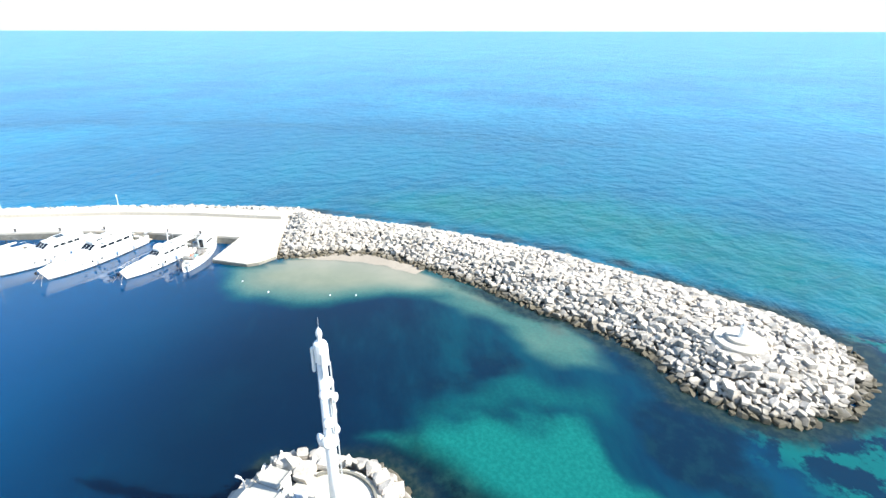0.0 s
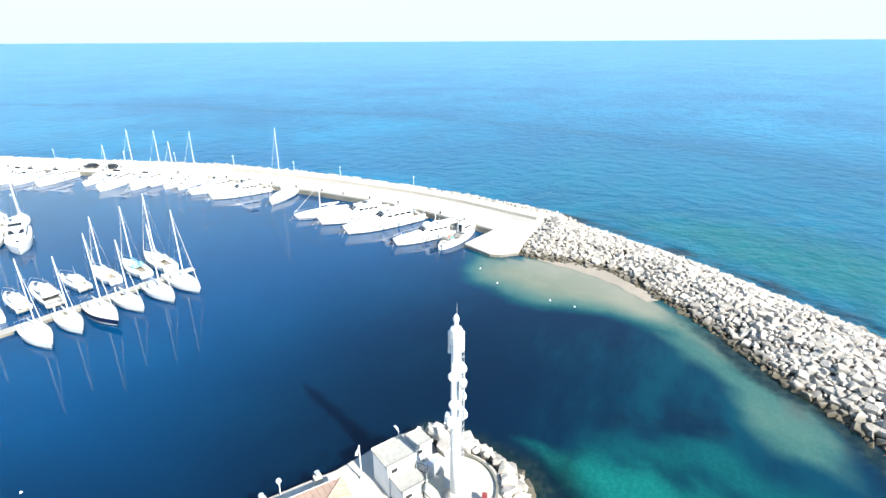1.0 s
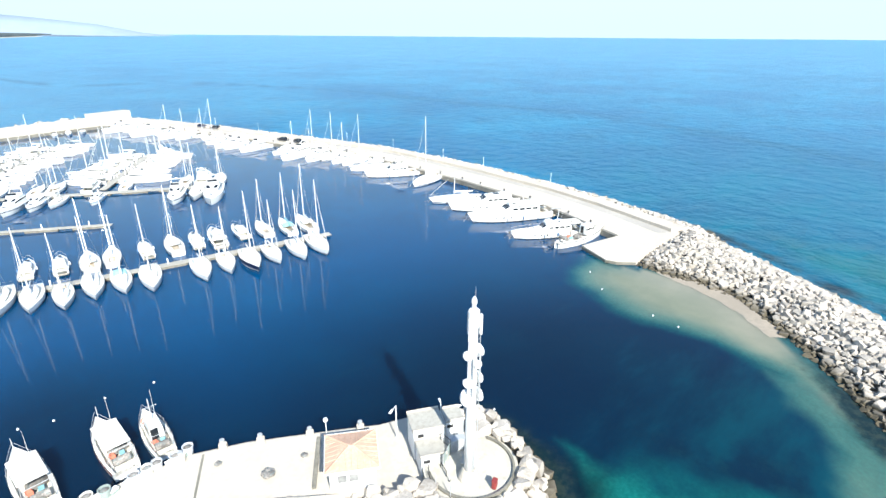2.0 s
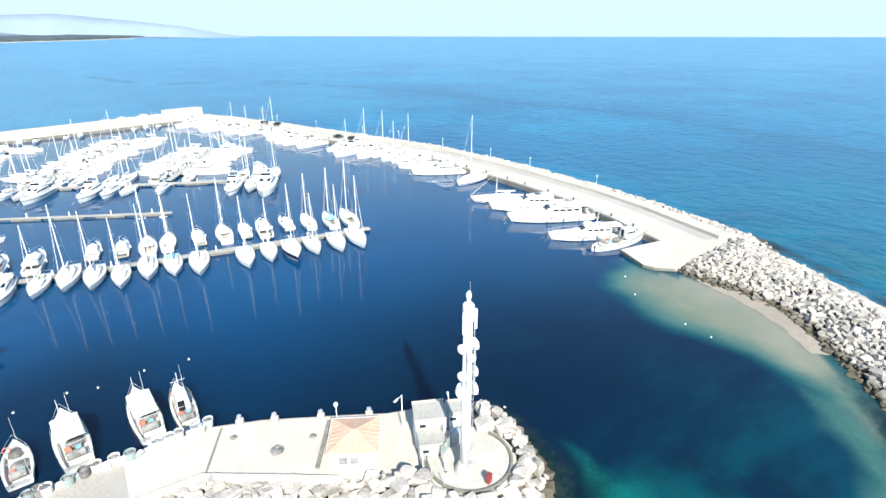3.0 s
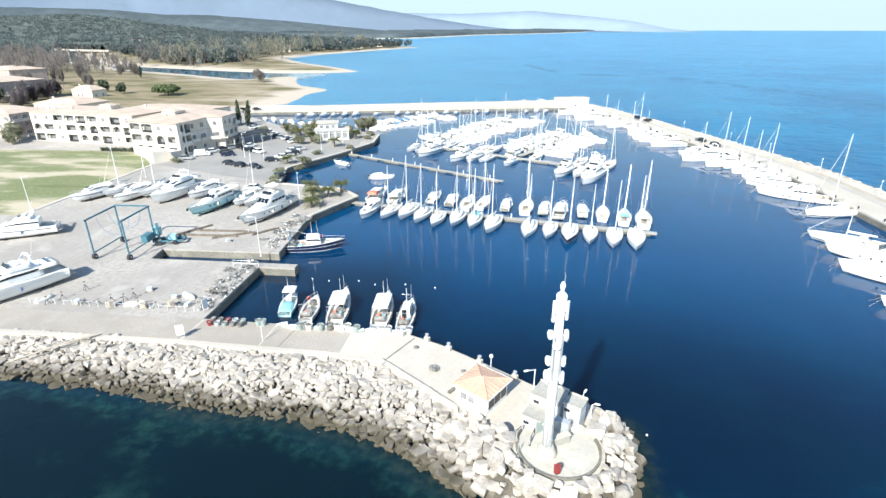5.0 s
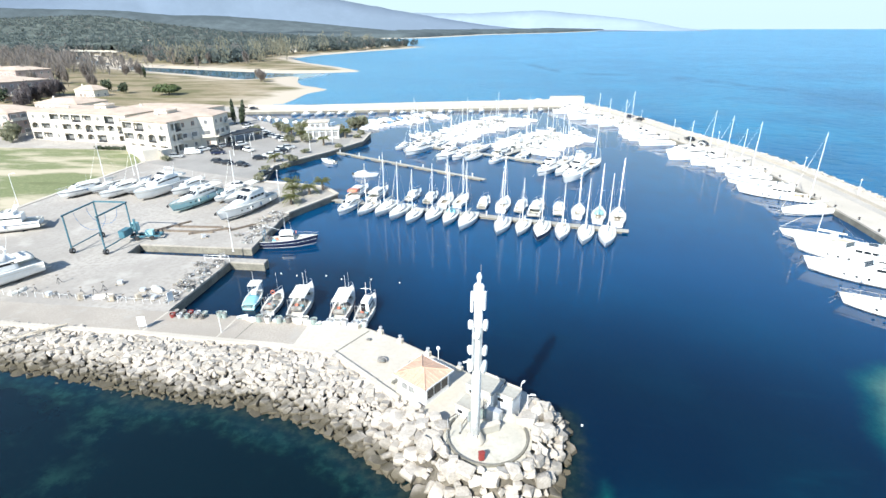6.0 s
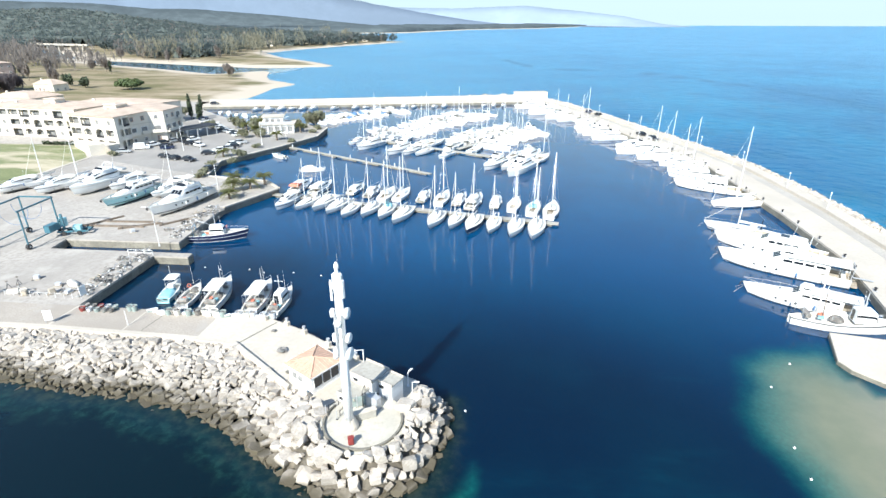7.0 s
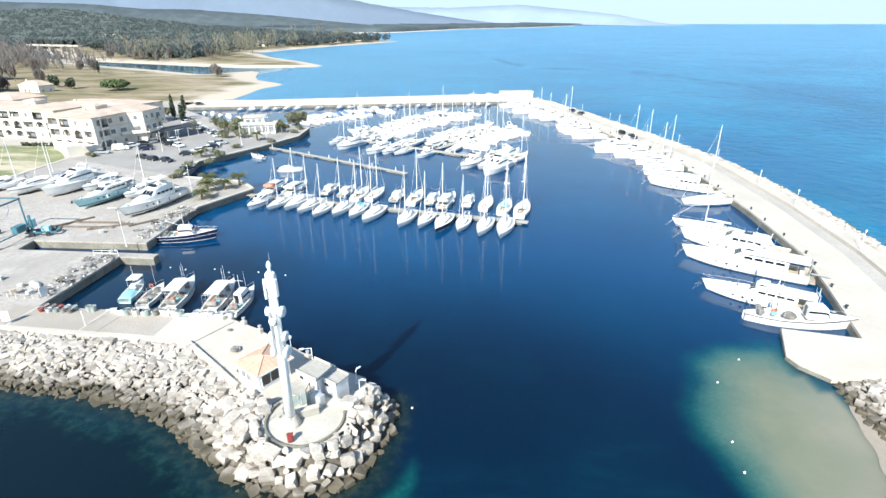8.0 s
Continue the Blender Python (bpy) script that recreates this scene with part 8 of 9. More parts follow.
def facade(th, p, q, floors, fh, kinds, depth=1.3):
    """A screen wall of open loggias in front of a set-back body: arches or square openings, slabs, parapets and doors."""
    d = math.hypot(q[0] - p[0], q[1] - p[1])
    tan = ((q[0] - p[0]) / d, (q[1] - p[1]) / d)
    nrm = (tan[1], -tan[0])
    n = len(kinds[0])
    w = d / n

    def pt(u, z, o):
        return (p[0] + tan[0] * u + nrm[0] * o, p[1] + tan[1] * u + nrm[1] * o, z)

    def block(u0, u1, z0, z1, o0, o1):
        v = [pt(u, z, o) for o in (o0, o1) for u, z in ((u0, z0), (u1, z0), (u1, z1), (u0, z1))]
        return MB().add(v, [(3, 2, 1, 0), (4, 5, 6, 7), (0, 1, 5, 4), (1, 2, 6, 5), (2, 3, 7, 6), (3, 0, 4, 7)])

    for k in (0.12, d - 0.12):
        part("pier", block(k - 0.12, k + 0.12, 0, floors * fh, -depth, -0.001), M["plaster_wall"], th)
    for fl in range(floors):
        z0 = fl * fh
        part("slab", block(0.24, d - 0.24, z0 - 0.1, z0 + 0.1, -depth, -0.28), M["concrete_pale"], th)
        for i in range(n):
            kind = kinds[fl][i]
            uc = (i + 0.5) * w
            if kind == "a":
                a, top, low = w * 0.34, fh * 0.86, 0.15
                hole = [(-a, low), (a, low)] + [(a * math.cos(t), top - a * 0.8 + a * 0.8 * math.sin(t)) for t in [math.pi * k / 8 for k in range(9)]]
            elif kind == "o":
                a = w * 0.42
                hole = [(-a, 0.15), (a, 0.15), (a, fh * 0.82), (-a, fh * 0.82)]
            else:
                a = 0.6
                hole = [(-a, 1.0), (a, 1.0), (a, 2.3), (-a, 2.3)]
            cz = fh * 0.5
            out = []
            for x, z in hole:
                k = min((w / 2) / max(abs(x), 1e-4), (fh / 2) / max(abs(z - cz), 1e-4))
                out.append((x * k, cz + (z - cz) * k))
            corners = [(-w / 2, 0), (w / 2, 0), (w / 2, fh), (-w / 2, fh)]
            for c in corners:
                j = min(range(len(out)), key=lambda m_: math.hypot(out[m_][0] - c[0], out[m_][1] - c[1]))
                out[j] = c
            m = len(hole)
            v = [pt(uc + x, z0 + z, o) for o in (0, -0.28) for ring in (out, hole) for x, z in ring]
            f = []
            for j in range(m):
                k = (j + 1) % m
                f += [(j, k, m + k, m + j), (m + j, m + k, 3 * m + k, 3 * m + j), (2 * m + k, 2 * m + j, 3 * m + j, 3 * m + k)]
            bay = part("loggia" if kind in "ao" else "window_wall", MB().add(v, f), M["plaster_wall"], th)
            if kind in "ao":
                part("parapet", block(uc - a + 0.02, uc + a - 0.02, z0 + 0.1, z0 + 0.85, -0.22, -0.12), M["plaster_wall" if (i + fl) % 3 else "iron"], bay)
                part("glass_door", block(uc - a * 0.8, uc + a * 0.8, z0 + 0.12, z0 + fh * 0.74, -depth + 0.01, -depth + 0.06), M["glass"], bay)
            else:
                part("pane", block(uc - 0.55, uc + 0.55, z0 + 1.05, z0 + 2.25, -0.2, -0.14), M["glass"], bay)


def loggia_block(label, body, roof, h, floors, fronts, walls, z0=1.5, pitch=1.3, seed=1):
    """An apartment wing: set-back body, loggia screens on some sides, windows on others, tiled roof."""
    th = building("apartment_building", label, body, z0, h, floors, walls, seed=seed, pattern=("win", "balcony"), pitch=pitch, over=0.0)
    cx, cy = sum(p[0] for p in body) / len(body), sum(p[1] for p in body) / len(body)
    for p, q, kinds in fronts:
        facade(th, (p[0] - cx, p[1] - cy), (q[0] - cx, q[1] - cy), floors, h / floors, kinds)
    loc = [(x - cx, y - cy) for x, y in roof]
    for ob in th.children:
        if ob.name.startswith("roof"):
            ro, ri = shrink(loc, 1.03), shrink(loc, 0.5)
            mb = MB().loft([[(x, y, h) for x, y in ro], [(x, y, h + 0.22) for x, y in ro], [(x, y, h + 0.22 + pitch) for x, y in ri]])
            ob.data = mb.mesh("roof", M["roof_tile"])
    return th


loggia_block("three-storey cream apartment wing with arched loggias", [(-169.3, 136.8), (-127.8, 131.9), (-122, 147), (-163.5, 151.4)], [(-169.5, 135.4), (-128, 130.5), (-122, 147), (-163.5, 151.4)], 9.9, 3,
             [((-169.5, 135.4), (-128, 130.5), ("oowoaaowo", "aowoaaoao", "wwoooowow"))], [(3, 0, 4.2)], pitch=0.6, seed=3)
loggia_block("cream stepped apartment corner wing with arches and balconies", [(-121.7, 121.5), (-104.5, 117.2), (-103.4, 121.0), (-100.5, 128), (-96, 130), (-95.5, 139), (-108, 146), (-120, 140)],
             [(-122, 120), (-103.2, 115.5), (-102, 121), (-100.5, 128), (-96, 130), (-95.5, 139), (-108, 146), (-120, 140)], 10.2, 3,
             [((-122, 120), (-103.2, 115.5), ("oaao", "oaao", "ooww")), ((-103.2, 115.5), (-102, 121), ("oo", "oo", "oo"))], [(2, 3, 3.6), (3, 4, 4.0), (4, 5, 2.8)], pitch=0.6, seed=4)
pod = thing("podium", "pale plastered terrace podium with steps at the building corner", "terrace", m=at(-108, 113, 1.5))
part("wall", MB().prism([(-14, 6.8), (0.4, -5.2), (3.2, -1.8), (4.7, 2.2), (-13.6, 7.0)], 0, 2.4), M["plaster_wall"], pod)
part("parapet", MB().prism([(-14, 6.8), (0.4, -5.2), (0.6, -4.95), (-13.8, 7.0)], 2.4, 3.2), M["plaster_wall"], pod)
part("parapet", MB().prism([(0.4, -5.2), (3.2, -1.8), (3.0, -1.65), (0.2, -5.0)], 2.4, 3.2), M["plaster_wall"], pod)
for i in range(8):
    part("step", MB().box((3.6 + 0.28 * (7 - i), -2.4 + 0.1 * i, 0.15 + 0.15 * i), (0.5, 2.4, 0.3 + 0.3 * i), 40), M["concrete_pale"], pod)
building("apartment_building", "pale low wing behind with broad tiled roof", [(-150, 152), (-118, 153), (-112, 168), (-148, 170)], 1.5, 8.2, 2, [(1, 2, 4.0)], seed=5, pitch=1.0)
building("apartment_building", "rose plastered apartment block among trees", [(-300, 228), (-262, 218), (-252, 240), (-292, 252)], 1.8, 10.5, 3, [(0, 1, 4.0), (1, 2, 4.0)], "plaster_rose", seed=6, pattern=("win", "balcony"))
building("apartment_building", "rose plastered house with pale hipped roof", [(-345, 292), (-314, 284), (-304, 302), (-338, 312)], 2.0, 11, 3, [(0, 1, 4.0), (1, 2, 4.0)], "plaster_rose", seed=7, pattern=("win",))
building("villa", "low cream villa with columns and hipped roof", [(-242, 244.5), (-228.5, 242.5), (-226, 250.5), (-240, 253.3)], 2.0, 4.2, 1, [(0, 1, 2.6), (1, 2, 2.8)], seed=8, pitch=2.2, pattern=("arch", "win"))
building("villa", "small pale villa behind the apartments", [(-206, 178), (-184, 176), (-180, 190), (-202, 193)], 1.6, 6.5, 2, [(0, 1, 3.0), (1, 2, 3.2)], seed=9, pitch=1.8, pattern=("win",))
building("apartment_building", "rose brown apartment block at the edge of the lawn", [(-212, 140), (-180, 138), (-177, 152), (-208, 156)], 1.5, 8.4, 3, [(0, 1, 3.4), (1, 2, 3.4)], "plaster_rose", seed=10, pattern=("balcony", "win"))
for x, y, w, d, h in ((-143, 141, 5, 4, 2.2), (-113, 131, 5, 5, 2.2)):
    tw = thing("stair_tower", "small cream stair tower above the tiled roof", "stair tower", "stair towers", m=at(x, y, 10.9, -8))
    part("wall", MB().box((0, 0, h / 2), (w, d, h + 1.2)), M["plaster_wall"], tw)
    part("roof", MB().loft([[(-w / 2 - 0.4, -d / 2 - 0.4, h + 0.4), (w / 2 + 0.4, -d / 2 - 0.4, h + 0.4), (w / 2 + 0.4, d / 2 + 0.4, h + 0.4), (-w / 2 - 0.4, d / 2 + 0.4, h + 0.4)],
                            [(-0.4, -0.3, h + 1.0), (0.4, -0.3, h + 1.0), (0.4, 0.3, h + 1.0), (-0.4, 0.3, h + 1.0)]]), M["roof_tile"], tw)
    part("window", MB().box((0, -d / 2 - 0.03, h * 0.55), (1.0, 0.08, 1.0)), M["glass"], tw)

club = thing("clubhouse", "white two-storey harbour clubhouse with open terrace", "building", m=at(-65.5, 151, 1.5, 15))
part("wall", MB().box((0, 0, 1.6), (11, 7, 3.2)), M["white_paint"], club)
part("upper_wall", MB().box((-1.5, 0.5, 4.4), (7, 5.4, 2.4)), M["white_paint"], club)
part("terrace_slab", MB().box((0, 0, 3.25), (12.4, 8.4, 0.22)), M["concrete_pale"], club)
part("roof", MB().box((-1.5, 0.5, 5.72), (8, 6.4, 0.24)), M["concrete_pale"], club)
for i in range(6):
    part("column", MB().box((-5.6 + i * 2.25, -3.9, 1.6), (0.3, 0.3, 3.2)), M["white_paint"], club)
    if i < 5:
        wd = part("window", MB().box((-4.5 + i * 2.25, -3.52, 1.5), (1.7, 0.08, 2.0)), M["white_paint"], club)
        part("pane", MB().box((-4.5 + i * 2.25, -3.57, 1.5), (1.5, 0.06, 1.8)), M["glass"], wd)
for i in range(3):
    wd = part("window", MB().box((-3.6 + i * 2.0, -2.22, 4.4), (1.5, 0.08, 1.4)), M["white_paint"], club)
    part("pane", MB().box((-3.6 + i * 2.0, -2.27, 4.4), (1.3, 0.06, 1.2)), M["glass"], wd)
part("railing", MB().box((0, -4.1, 3.85), (12.3, 0.06, 0.9)), M["galvanised"], club)

pav = thing("car_port", "open car port with dark flat roof", "car port", m=at(-92.5, 139.5, 1.5, 62))
part("roof", MB().box((0, 0, 3.2), (17, 6.5, 0.25), 0, 0.1), M["iron"], pav)
for i in range(5):
    for s in (-1, 1):
        part("post", MB().box((-7.6 + i * 3.8, s * 2.8, 1.55), (0.22, 0.22, 3.1)), M["white_paint"], pav)
part("beam", MB().box((0, -2.8, 2.98), (16.4, 0.2, 0.2)), M["white_paint"], pav)
part("beam", MB().box((0, 2.8, 2.98), (16.4, 0.2, 0.2)), M["white_paint"], pav)

corner = thing("harbour_store", "long white block store at the breakwater corner", "building", m=at(33, 252.5, 1.5, 14))
part("wall", MB().box((0, 0, 1.7), (17, 5, 3.4)), M["white_paint"], corner)
part("roof", MB().box((0, 0, 3.5), (17.5, 5.5, 0.22)), M["concrete_pale"], corner)
for i in range(4):
    part("door", MB().box((-6 + i * 4, -2.53, 1.1), (1.8, 0.08, 2.2)), M["galvanised"], corner)

bridge = thing("viaduct", "long grey road bridge over the river mouth", "bridge", m=at(-560, 662, -1, -15))
part("deck", MB().box((0, 0, 9.2), (110, 9, 1.6)), M["concrete"], bridge)
for i in range(5):
    part("pier", MB().box((-44 + i * 22, 0, 3.5), (2.2, 6, 10)), M["concrete"], bridge)
part("parapet", MB().box((0, -4.4, 10.4), (110, 0.3, 0.9)), M["concrete_pale"], bridge)


def cottage(x, y, z, yaw, w, d, h):
    th = thing("cottage", "small pale house among the trees", "house", "houses in the woods", m=at(x, y, z, yaw))
    part("wall", MB().box((0, 0, h / 2 - 1), (w, d, h + 2)), M["plaster_wall"], th)
    part("roof", MB().add([(-w / 2 - 0.4, -d / 2 - 0.4, h), (w / 2 + 0.4, -d / 2 - 0.4, h), (w / 2 + 0.4, d / 2 + 0.4, h), (-w / 2 - 0.4, d / 2 + 0.4, h), (-w / 2 - 0.4, 0, h + 1.8), (w / 2 + 0.4, 0, h + 1.8)], [(0, 1, 5, 4), (2, 3, 4, 5), (1, 2, 5), (3, 0, 4), (3, 2, 1, 0)]), M["roof_tile"], th)
    for i in range(2):
        part("window", MB().box((-w / 4 + i * w / 2, -d / 2 - 0.03, h * 0.55), (1.2, 0.08, 1.4)), M["glass"], th)
    part("door", MB().box((0, -d / 2 - 0.04, 1.0), (1.0, 0.08, 2.0)), M["shutter"], th)


COTTAGES = [(-430, 1120, 18), (-520, 1180, 20), (-610, 1090, 16), (-380, 1040, 15), (-300, 930, 12), (-470, 1010, 16), (-420, 960, 14), (-300, 1010, 12), (-360, 870, 10), (-500, 830, 12), (-255, 960, 9), (-640, 900, 16), (-262, 1010, 9), (-236, 1040, 9), (-330, 800, 10)]
for x, y, w in COTTAGES:
    zz = float(hill_height(np.array([x]), np.array([y]))[0])
    cottage(x, y, zz, 20, w, w * 0.7, 9.0 if w > 14 else 6.0)


# ---- lamps on quays ----
for x, y, a in ((-109, 64, 10), (-104, 129, -40), (-76, 114, 0), (-62.5, 128, 10), (-58, 138, 20), (-84, 118, 30), (-96, 140, 10), (-50.5, 74, -60), (-47, 44, 200), (-100, 92, 0)):
    street_lamp(x, y, 1.5, 7.5, a, 1.0)
for x, y in offset_between(INNER, CREST, 0.83)[2:10]:
    p = thing("quay_lamp", "slim white lamp post on the breakwater wall", "street lamp", "breakwater lamps", m=at(x, y, 2.1))
    part("pole", MB().cyl((0, 0, 0), (0, 0, 3.6), 0.06, 0.045, 6), M["white_paint"], p)
    part("head", MB().lathe([(0.06, 3.55), (0.16, 3.65), (0.16, 3.85), (0.04, 3.95)], n=8), M["white_paint"], p)


# ---- plants ----
def palm(x, y, h, seed, z=1.5):
    r = random.Random(seed)
    th = thing("palm_tree", "palm tree with arching green fronds", "palm tree", "harbour palms", m=at(x, y, z, r.uniform(0, 360)))
    n = 8
    part("trunk", MB().loft([[((0.3 - 0.1 * i / n + (0.05 if i % 2 else 0)) * math.cos(k * 0.785), (0.3 - 0.1 * i / n + (0.05 if i % 2 else 0)) * math.sin(k * 0.785), h * i / n) for k in range(8)] for i in range(n + 1)]), M["bark"], th)
    mb = MB()
    for k in range(30):
        a, up = k * 2.4, r.uniform(-0.3, 1.25)
        L = r.uniform(1.6, 2.5)
        ca, sa = math.cos(a), math.sin(a)
        for i in range(1, 9):
            t = i / 8
            d, zz = L * t * math.cos(up * (1 - t * 0.6)), h + L * (math.sin(up) * t - 0.62 * t * t)
            wd = 0.62 * math.sin(math.pi * min(1, t * 0.8 + 0.15)) + 0.05
            for s in (-1, 1):
                c = (ca * d, sa * d, zz)
                e = (ca * (d + 0.35) - sa * wd * s, sa * (d + 0.35) + ca * wd * s, zz - 0.3 * wd - r.uniform(0, 0.15))
                o = (ca * 0.12, sa * 0.12, 0.02)
                mb.add([c, (c[0] + o[0] * 1.6, c[1] + o[1] * 1.6, c[2]), (e[0] + o[0], e[1] + o[1], e[2]), e], [(0, 1, 2, 3)])
    part("crown", mb, M["palm_leaf"], th)


def leaf_cloud(rs, centre, radii, n, size, upright=False):
    """Random leaf clumps filling an uneven crown; returns corner arrays."""
    d = rs.normal(size=(n, 3))
    d /= np.linalg.norm(d, axis=1, keepdims=True)
    rr = rs.uniform(0.45, 1.0, (n, 1)) ** 0.6
    c = np.array(centre) + d * rr * np.array(radii) * (1 + 0.25 * np.sin(d[:, :1] * 5 + d[:, 1:2] * 4))
    u = rs.normal(size=(n, 3))
    u /= np.linalg.norm(u, axis=1, keepdims=True)
    w = np.cross(u, d + 0.3 * rs.normal(size=(n, 3)))
    w /= np.linalg.norm(w, axis=1, keepdims=True) + 1e-6
    s = size * rs.uniform(0.6, 1.3, (n, 1))
    if upright:
        u = np.array([0, 0, 1.0]) + 0.3 * rs.normal(size=(n, 3))
        w = np.cross(u, rs.normal(size=(n, 3)))
        w *= 0.22 / (np.linalg.norm(w, axis=1, keepdims=True) + 1e-6)
        u = u * 1.5
    return np.stack((c - u * s - w * s * 0.7, c + u * s - w * s * 0.8, c + u * s * 0.8 + w * s, c - u * s * 0.9 + w * s * 0.7), axis=1).reshape(-1, 3)


def cloud_mesh(name, arrays, mat):
    v = np.concatenate(arrays)
    f = np.arange(len(v)).reshape(-1, 4)
    me = bpy.data.meshes.new(name)
    me.from_pydata(v.tolist(), [], f.tolist())
    me.materials.append(mat)
    me.update()
    return me


TWIGS = (M["twig"], M["olive_twig"], M["plum_twig"])


def tree(name, label, x, y, z, h, crown, mat, seed, n=260, size=0.5, trunk=0.3, clear=0.3, group=""):
    rs = np.random.RandomState(seed)
    th = thing(name, label, "tree", group, m=at(x, y, z))
    tb = MB().cyl((0, 0, 0), (0.1, 0.05, h * clear), trunk, trunk * 0.75, 8)
    for k in range(6):
        a = k * 1.05 + seed
        tb.cyl((0.1, 0.05, h * clear * 0.9), (crown[0] * 0.55 * math.cos(a), crown[1] * 0.55 * math.sin(a), h * (clear + (1 - clear) * (0.4 + 0.1 * (k % 3)))), trunk * 0.5, trunk * 0.12, 5)
    part("trunk", tb, M["bark"], th)
    zc = h * (clear + 1) / 2
    parts = []
    for k in range(7):
        o = rs.uniform(-0.5, 0.5, 3) * np.array([crown[0], crown[1], (h * (1 - clear)) * 0.5]) * 1.1
        parts.append(leaf_cloud(rs, (o[0], o[1], zc + o[2]), (crown[0] * 0.6, crown[1] * 0.6, h * (1 - clear) * 0.32), n // 7, size, mat in TWIGS))
    part("crown", cloud_mesh("crown", parts, mat), None, th)
    return th


for i, (x, y, h) in enumerate(((-48.5, 77.5, 2.6), (-45.5, 80, 2.2), (-43.5, 84, 2.4), (-50.5, 82, 2.8), (-47, 72, 2.0), (-74.5, 153, 3.4), (-71, 143, 3.0), (-60.5, 136, 2.6), (-57, 150, 2.8), (-77, 149, 3.2), (-67.5, 111, 2.0))):
    palm(x, y, h, i + 3)
for x, y, h in ((-111.5, 173, 10.5), (-109, 177, 9.2), (-107, 171, 6.5)):
    tree("cypress", "tall narrow dark green cypress", x, y, 1.5, h, (0.9, 0.9), M["leaf_dark"], int(-x), 420, 0.32, 0.2, 0.05, "cypresses")
tree("round_tree", "dense rounded grey-green tree by the clubhouse", -55.5, 163, 1.5, 5.6, (3.8, 3.4), M["grey_leaf"], 77, 700, 0.5, 0.3, 0.2)
tree("umbrella_pine", "broad flat-topped dark green pine on the dunes", -195, 260, 2.0, 6.0, (6.5, 6.0), M["leaf"], 78, 2400, 0.65, 0.4, 0.35)
tree("bare_tree", "bare brown tree at the river mouth", -177, 344, 1.6, 9, (4.2, 4.0), M["twig"], 80, 700, 0.8, 0.3, 0.3)
for i, (x, y, h) in enumerate(((-72, 146, 4.5), (-68, 140, 3.6), (-84, 155, 4.4), (-75, 162, 4.6), (-118, 180, 4), (-92, 152, 3.4), (-80, 152, 4.2), (-78, 158, 4), (-62, 160, 3.2), (-74, 139, 3.0), (-70, 163, 3.6), (-62, 112, 2.4))):
    tree("small_tree", "small grey-green tree beside the car park", x, y, 1.5, h, (2.2, 2.0), M["grey_leaf"], 90 + i, 420, 0.3, 0.12, 0.25, "car park trees")
for i, (x, y) in enumerate(((-64.5, 93), (-61, 104), (-62.5, 124), (-54, 133), (-52.5, 150), (-58, 78), (-63, 89), (-66, 101), (-53, 157), (-59, 159), (-101, 109), (-110, 118))):
    tree("shrub", "low grey-green shrub beside the quay", x, y, 1.5, 1.4, (1.5, 1.3), M["grey_leaf"], 120 + i, 200, 0.26, 0.06, 0.1, "quay shrubs")


def ground_z(x, y):
    return float(hill_height(np.array([x]), np.array([y]))[0])


br = random.Random(31)
for i in range(34):
    x, y = br.uniform(-430, -262), br.uniform(262, 520)
    if 425 - (x + 282) * 0.1 < y < 485:
        continue
    tree("bare_tree", "tall bare brown winter tree", x, y, ground_z(x, y), br.uniform(8, 14), (br.uniform(2.2, 3.6), br.uniform(2.2, 3.4)), M["twig"], 200 + i, 420, 0.9, 0.22, 0.28, "bare trees by the river")
for i, (x, y) in enumerate(((-272, 352), (-262, 246), (-285, 262), (-240, 268), (-318, 268), (-330, 330), (-258, 214), (-225, 262))):
    tree("cypress" if i == 0 else "garden_tree", "dark narrow cypress on the dunes" if i == 0 else "dark green garden tree by the houses", x, y, ground_z(x, y), 9 if i == 0 else 7, (1.0, 1.0) if i == 0 else (3.2, 3.0), M["leaf_dark"], 300 + i, 360, 0.5, 0.2, 0.1, "garden trees")


for i, (x, y, h) in enumerate(((-247, 232, 8.5), (-250, 221, 9.5), (-254, 247, 8), (-243, 212, 8.5), (-248, 226.5, 7.5), (-238, 205, 7), (-251, 240, 9))):
    tree("bare_tree", "bushy bare plum-brown tree before the rose houses", x, y, ground_z(x, y), h, (3.6, 3.4), M["plum_twig"], 330 + i, 700, 0.7, 0.22, 0.12, "bare trees by the houses")
for i, (x, y, h) in enumerate(((-174.5, 131.5, 5.5), (-177, 136, 6), (-172.5, 128.5, 3.6))):
    tree("garden_tree", "olive-grey garden tree beside the apartments", x, y, 1.5, h, (2.6, 2.4), M["grey_leaf"], 345 + i, 420, 0.4, 0.16, 0.15, "garden trees")


def woods(name, label, count, seed, mat, test, hmin, hmax, per, size):
    rs = np.random.RandomState(seed)
    out = []
    px, py = rs.uniform(-1500, -150, count * 4), rs.uniform(200, 1700, count * 4)
    keep = test(px, py)
    px, py = px[keep][:count], py[keep][:count]
    pz = hill_height(px, py)
    for x, y, z in zip(px, py, pz):
        h = rs.uniform(hmin, hmax)
        out.append(leaf_cloud(rs, (x, y, z + h * 0.6), (h * 0.36, h * 0.36, h * 0.42), per, size, mat in TWIGS))
    ob = new(name, cloud_mesh(name, out, mat))
    return tagged(ob, label, "woods", kind="stuff")


def river_gap(px, py):
    """The open water and banks in front of the bridge."""
    u = (px + 397) * -0.71 + (py - 505) * 0.71
    w = (px + 397) * 0.71 + (py - 505) * 0.71
    return (u > -40) & (u < 290) & (np.abs(w - 2) < 34)


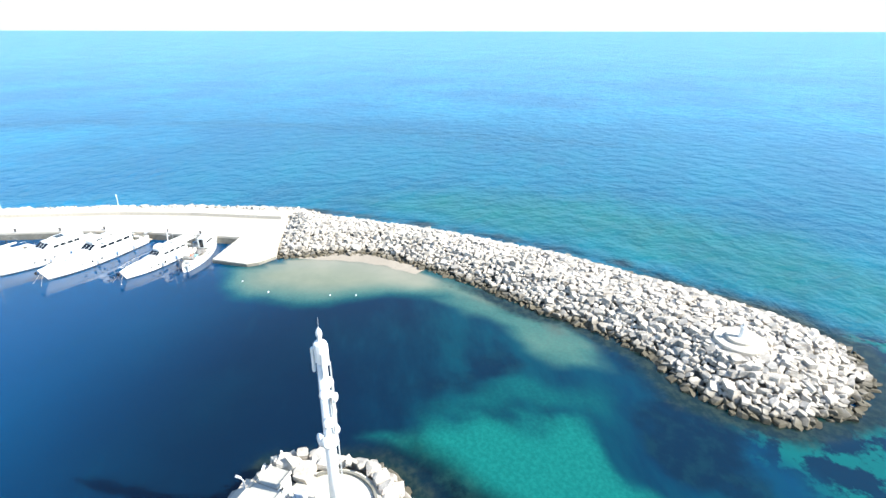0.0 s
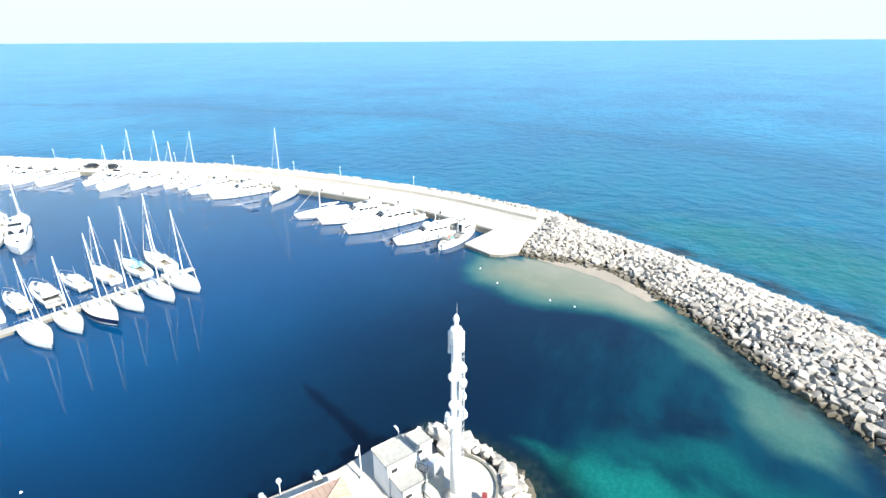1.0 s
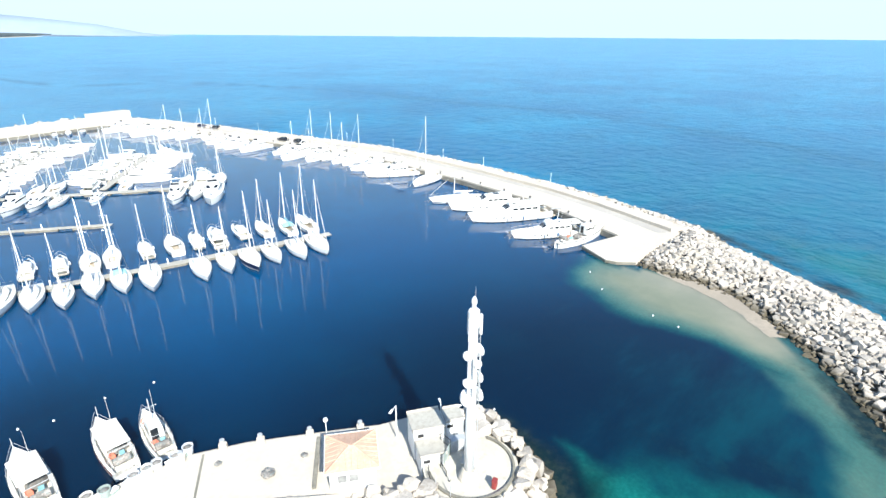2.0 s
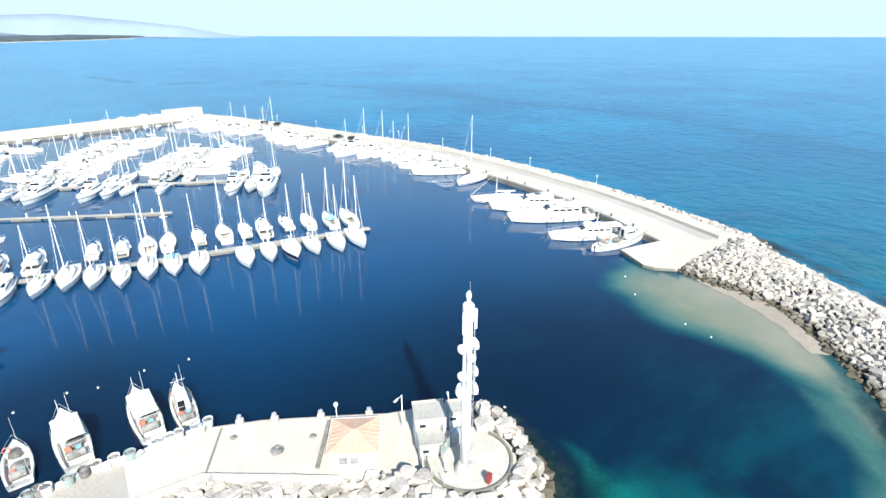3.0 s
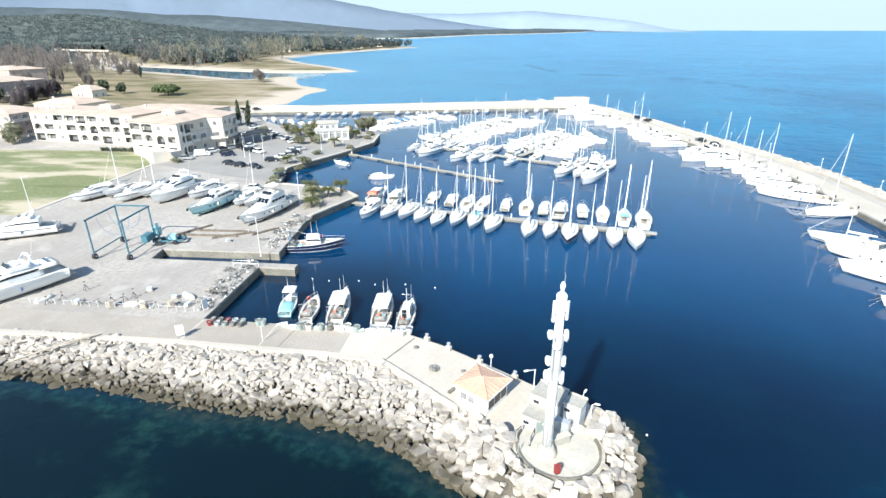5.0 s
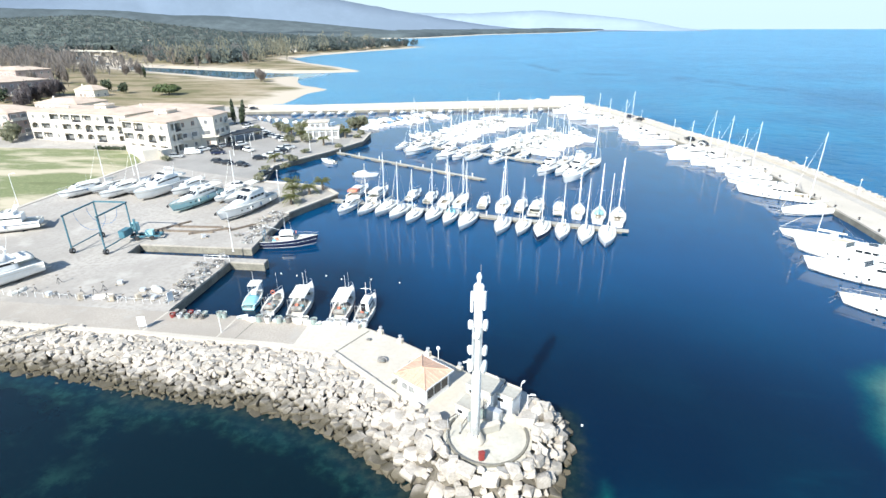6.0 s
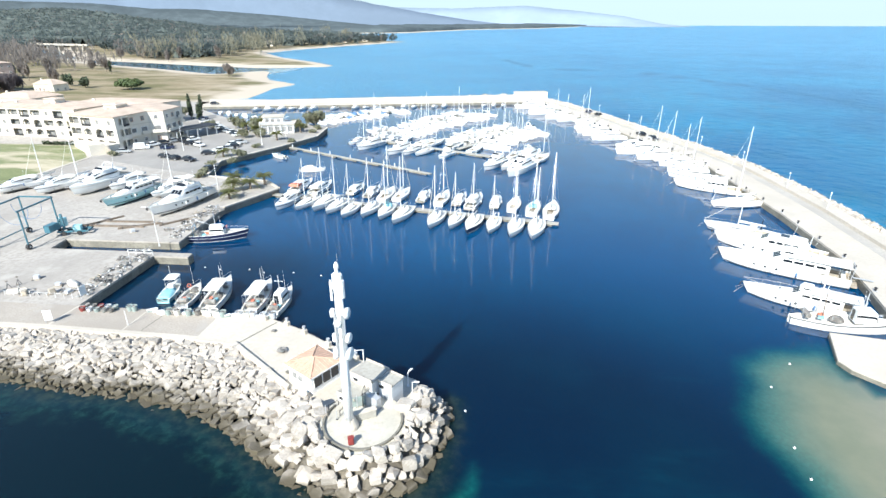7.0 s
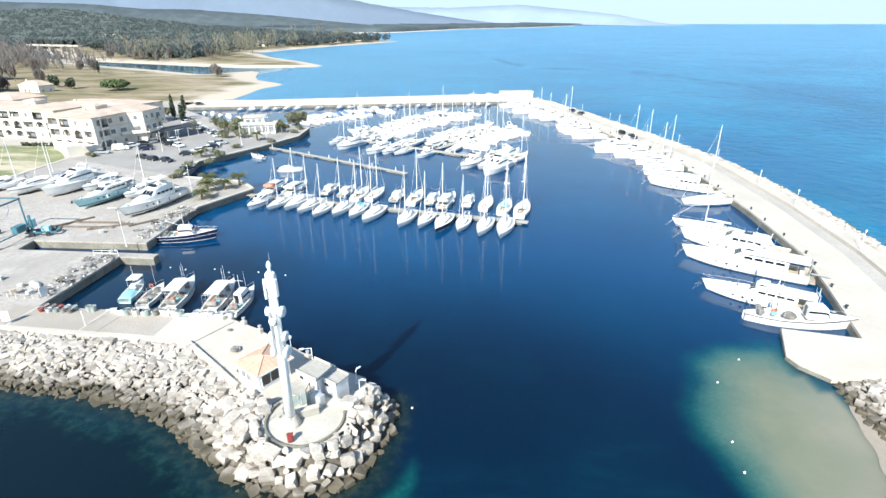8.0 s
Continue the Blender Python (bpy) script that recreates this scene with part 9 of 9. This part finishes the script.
def in_woods(px, py):
    d = signed(px, py, COAST)
    bank = 12 + 48 * np.clip((px + 330) / 60, 0, 1) * np.clip((860 - py) / 120, 0, 1)
    free = np.ones(np.shape(px), bool)
    for hx, hy, hw in COTTAGES:
        free &= np.hypot(px - hx + 6, (py - hy + 14) * 0.7) > hw + 6
    return (d > bank) & (py > 480 - (px + 330) * 0.36) & ~river_gap(px, py) & free


def in_bare(px, py):
    d = signed(px, py, COAST)
    return (d > 10) & (px < -330) & (py > 440) & (py < 640) & ~river_gap(px, py)


def in_west(px, py):
    return (px < -318 - np.clip(300 - py, 0, 60)) & (py > 240) & (py < 520) & (signed(px, py, COAST) > 8) & ~river_gap(px, py)


def canopy():
    """The closed top of the pine woods, from which single crowns stand out."""
    xs, ys = np.arange(-1500, -150, 9.0), np.arange(460, 1720, 9.0)
    X, Y = np.meshgrid(xs, ys)
    px, py = X.ravel(), Y.ravel()
    keep = in_woods(px, py) & in_woods(px + 18, py - 18) & in_woods(px, py - 30) & in_woods(px - 18, py - 18)
    edge = np.clip((signed(px, py, COAST) - 8) / 30, 0.35, 1)
    z = hill_height(px, py) + edge * (11.0 + 3.2 * smooth_noise(px, py, 13.0, 4.4) + 2.0 * smooth_noise(px, py, 37.0, 9.4))
    idx = np.arange(len(px)).reshape(len(ys), len(xs))
    k2 = keep.reshape(len(ys), len(xs))
    core = k2 & np.roll(k2, 1, 0) & np.roll(k2, -1, 0) & np.roll(k2, 1, 1) & np.roll(k2, -1, 1)
    z = np.where(core.ravel(), z, hill_height(px, py) - 1)
    f = np.column_stack((idx[:-1, :-1].ravel(), idx[:-1, 1:].ravel(), idx[1:, 1:].ravel(), idx[1:, :-1].ravel()))
    me = bpy.data.meshes.new("canopy")
    me.from_pydata(np.column_stack((px, py, z)).tolist(), [], f[keep[f].all(axis=1)].tolist())
    me.materials.append(M["canopy"])
    tagged(new("woods_canopy", me), "closed hazy grey-green top of the pine woods", "woods", kind="stuff")


# Canopy colour is greyed too, with the haze of distance in it.
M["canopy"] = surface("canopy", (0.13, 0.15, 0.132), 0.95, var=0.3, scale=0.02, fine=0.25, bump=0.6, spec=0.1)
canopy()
woods("pine_woods", "dense hazy grey-green pine woods rising behind the beach", 7200, 5, M["pine"], in_woods, 10, 17, 44, 1.1)
def in_front(px, py):
    d = signed(px, py, COAST)
    return (d > 9) & (d < 60) & (px > -430) & (px < -250) & (py > 470 - (px + 330) * 0.36) & ~river_gap(px, py)


woods("river_trees", "tall bare brown and olive trees along the river bank", 560, 15, M["olive_twig"], in_front, 18, 28, 74, 1.3)
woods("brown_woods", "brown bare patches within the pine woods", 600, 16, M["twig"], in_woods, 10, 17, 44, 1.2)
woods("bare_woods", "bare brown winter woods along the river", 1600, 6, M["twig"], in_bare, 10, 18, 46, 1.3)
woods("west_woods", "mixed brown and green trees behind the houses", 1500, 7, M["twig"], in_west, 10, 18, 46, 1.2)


hedge_rs = np.random.RandomState(17)
for i in range(4):
    x = -133 + i * 3.1
    th = thing("hedge", "clipped dark green hedge beside the lawn", "hedge", "lawn hedges", m=at(x, 121.5, 1.5))
    part("foliage", cloud_mesh("hedge", [leaf_cloud(hedge_rs, (0, 0, 0.6), (1.7, 0.6, 0.6), 110, 0.25)], M["leaf_dark"]), None, th)
    part("stem", MB().cyl((0, 0, 0), (0, 0, 0.7), 0.06, 0.04, 6), M["bark"], th)
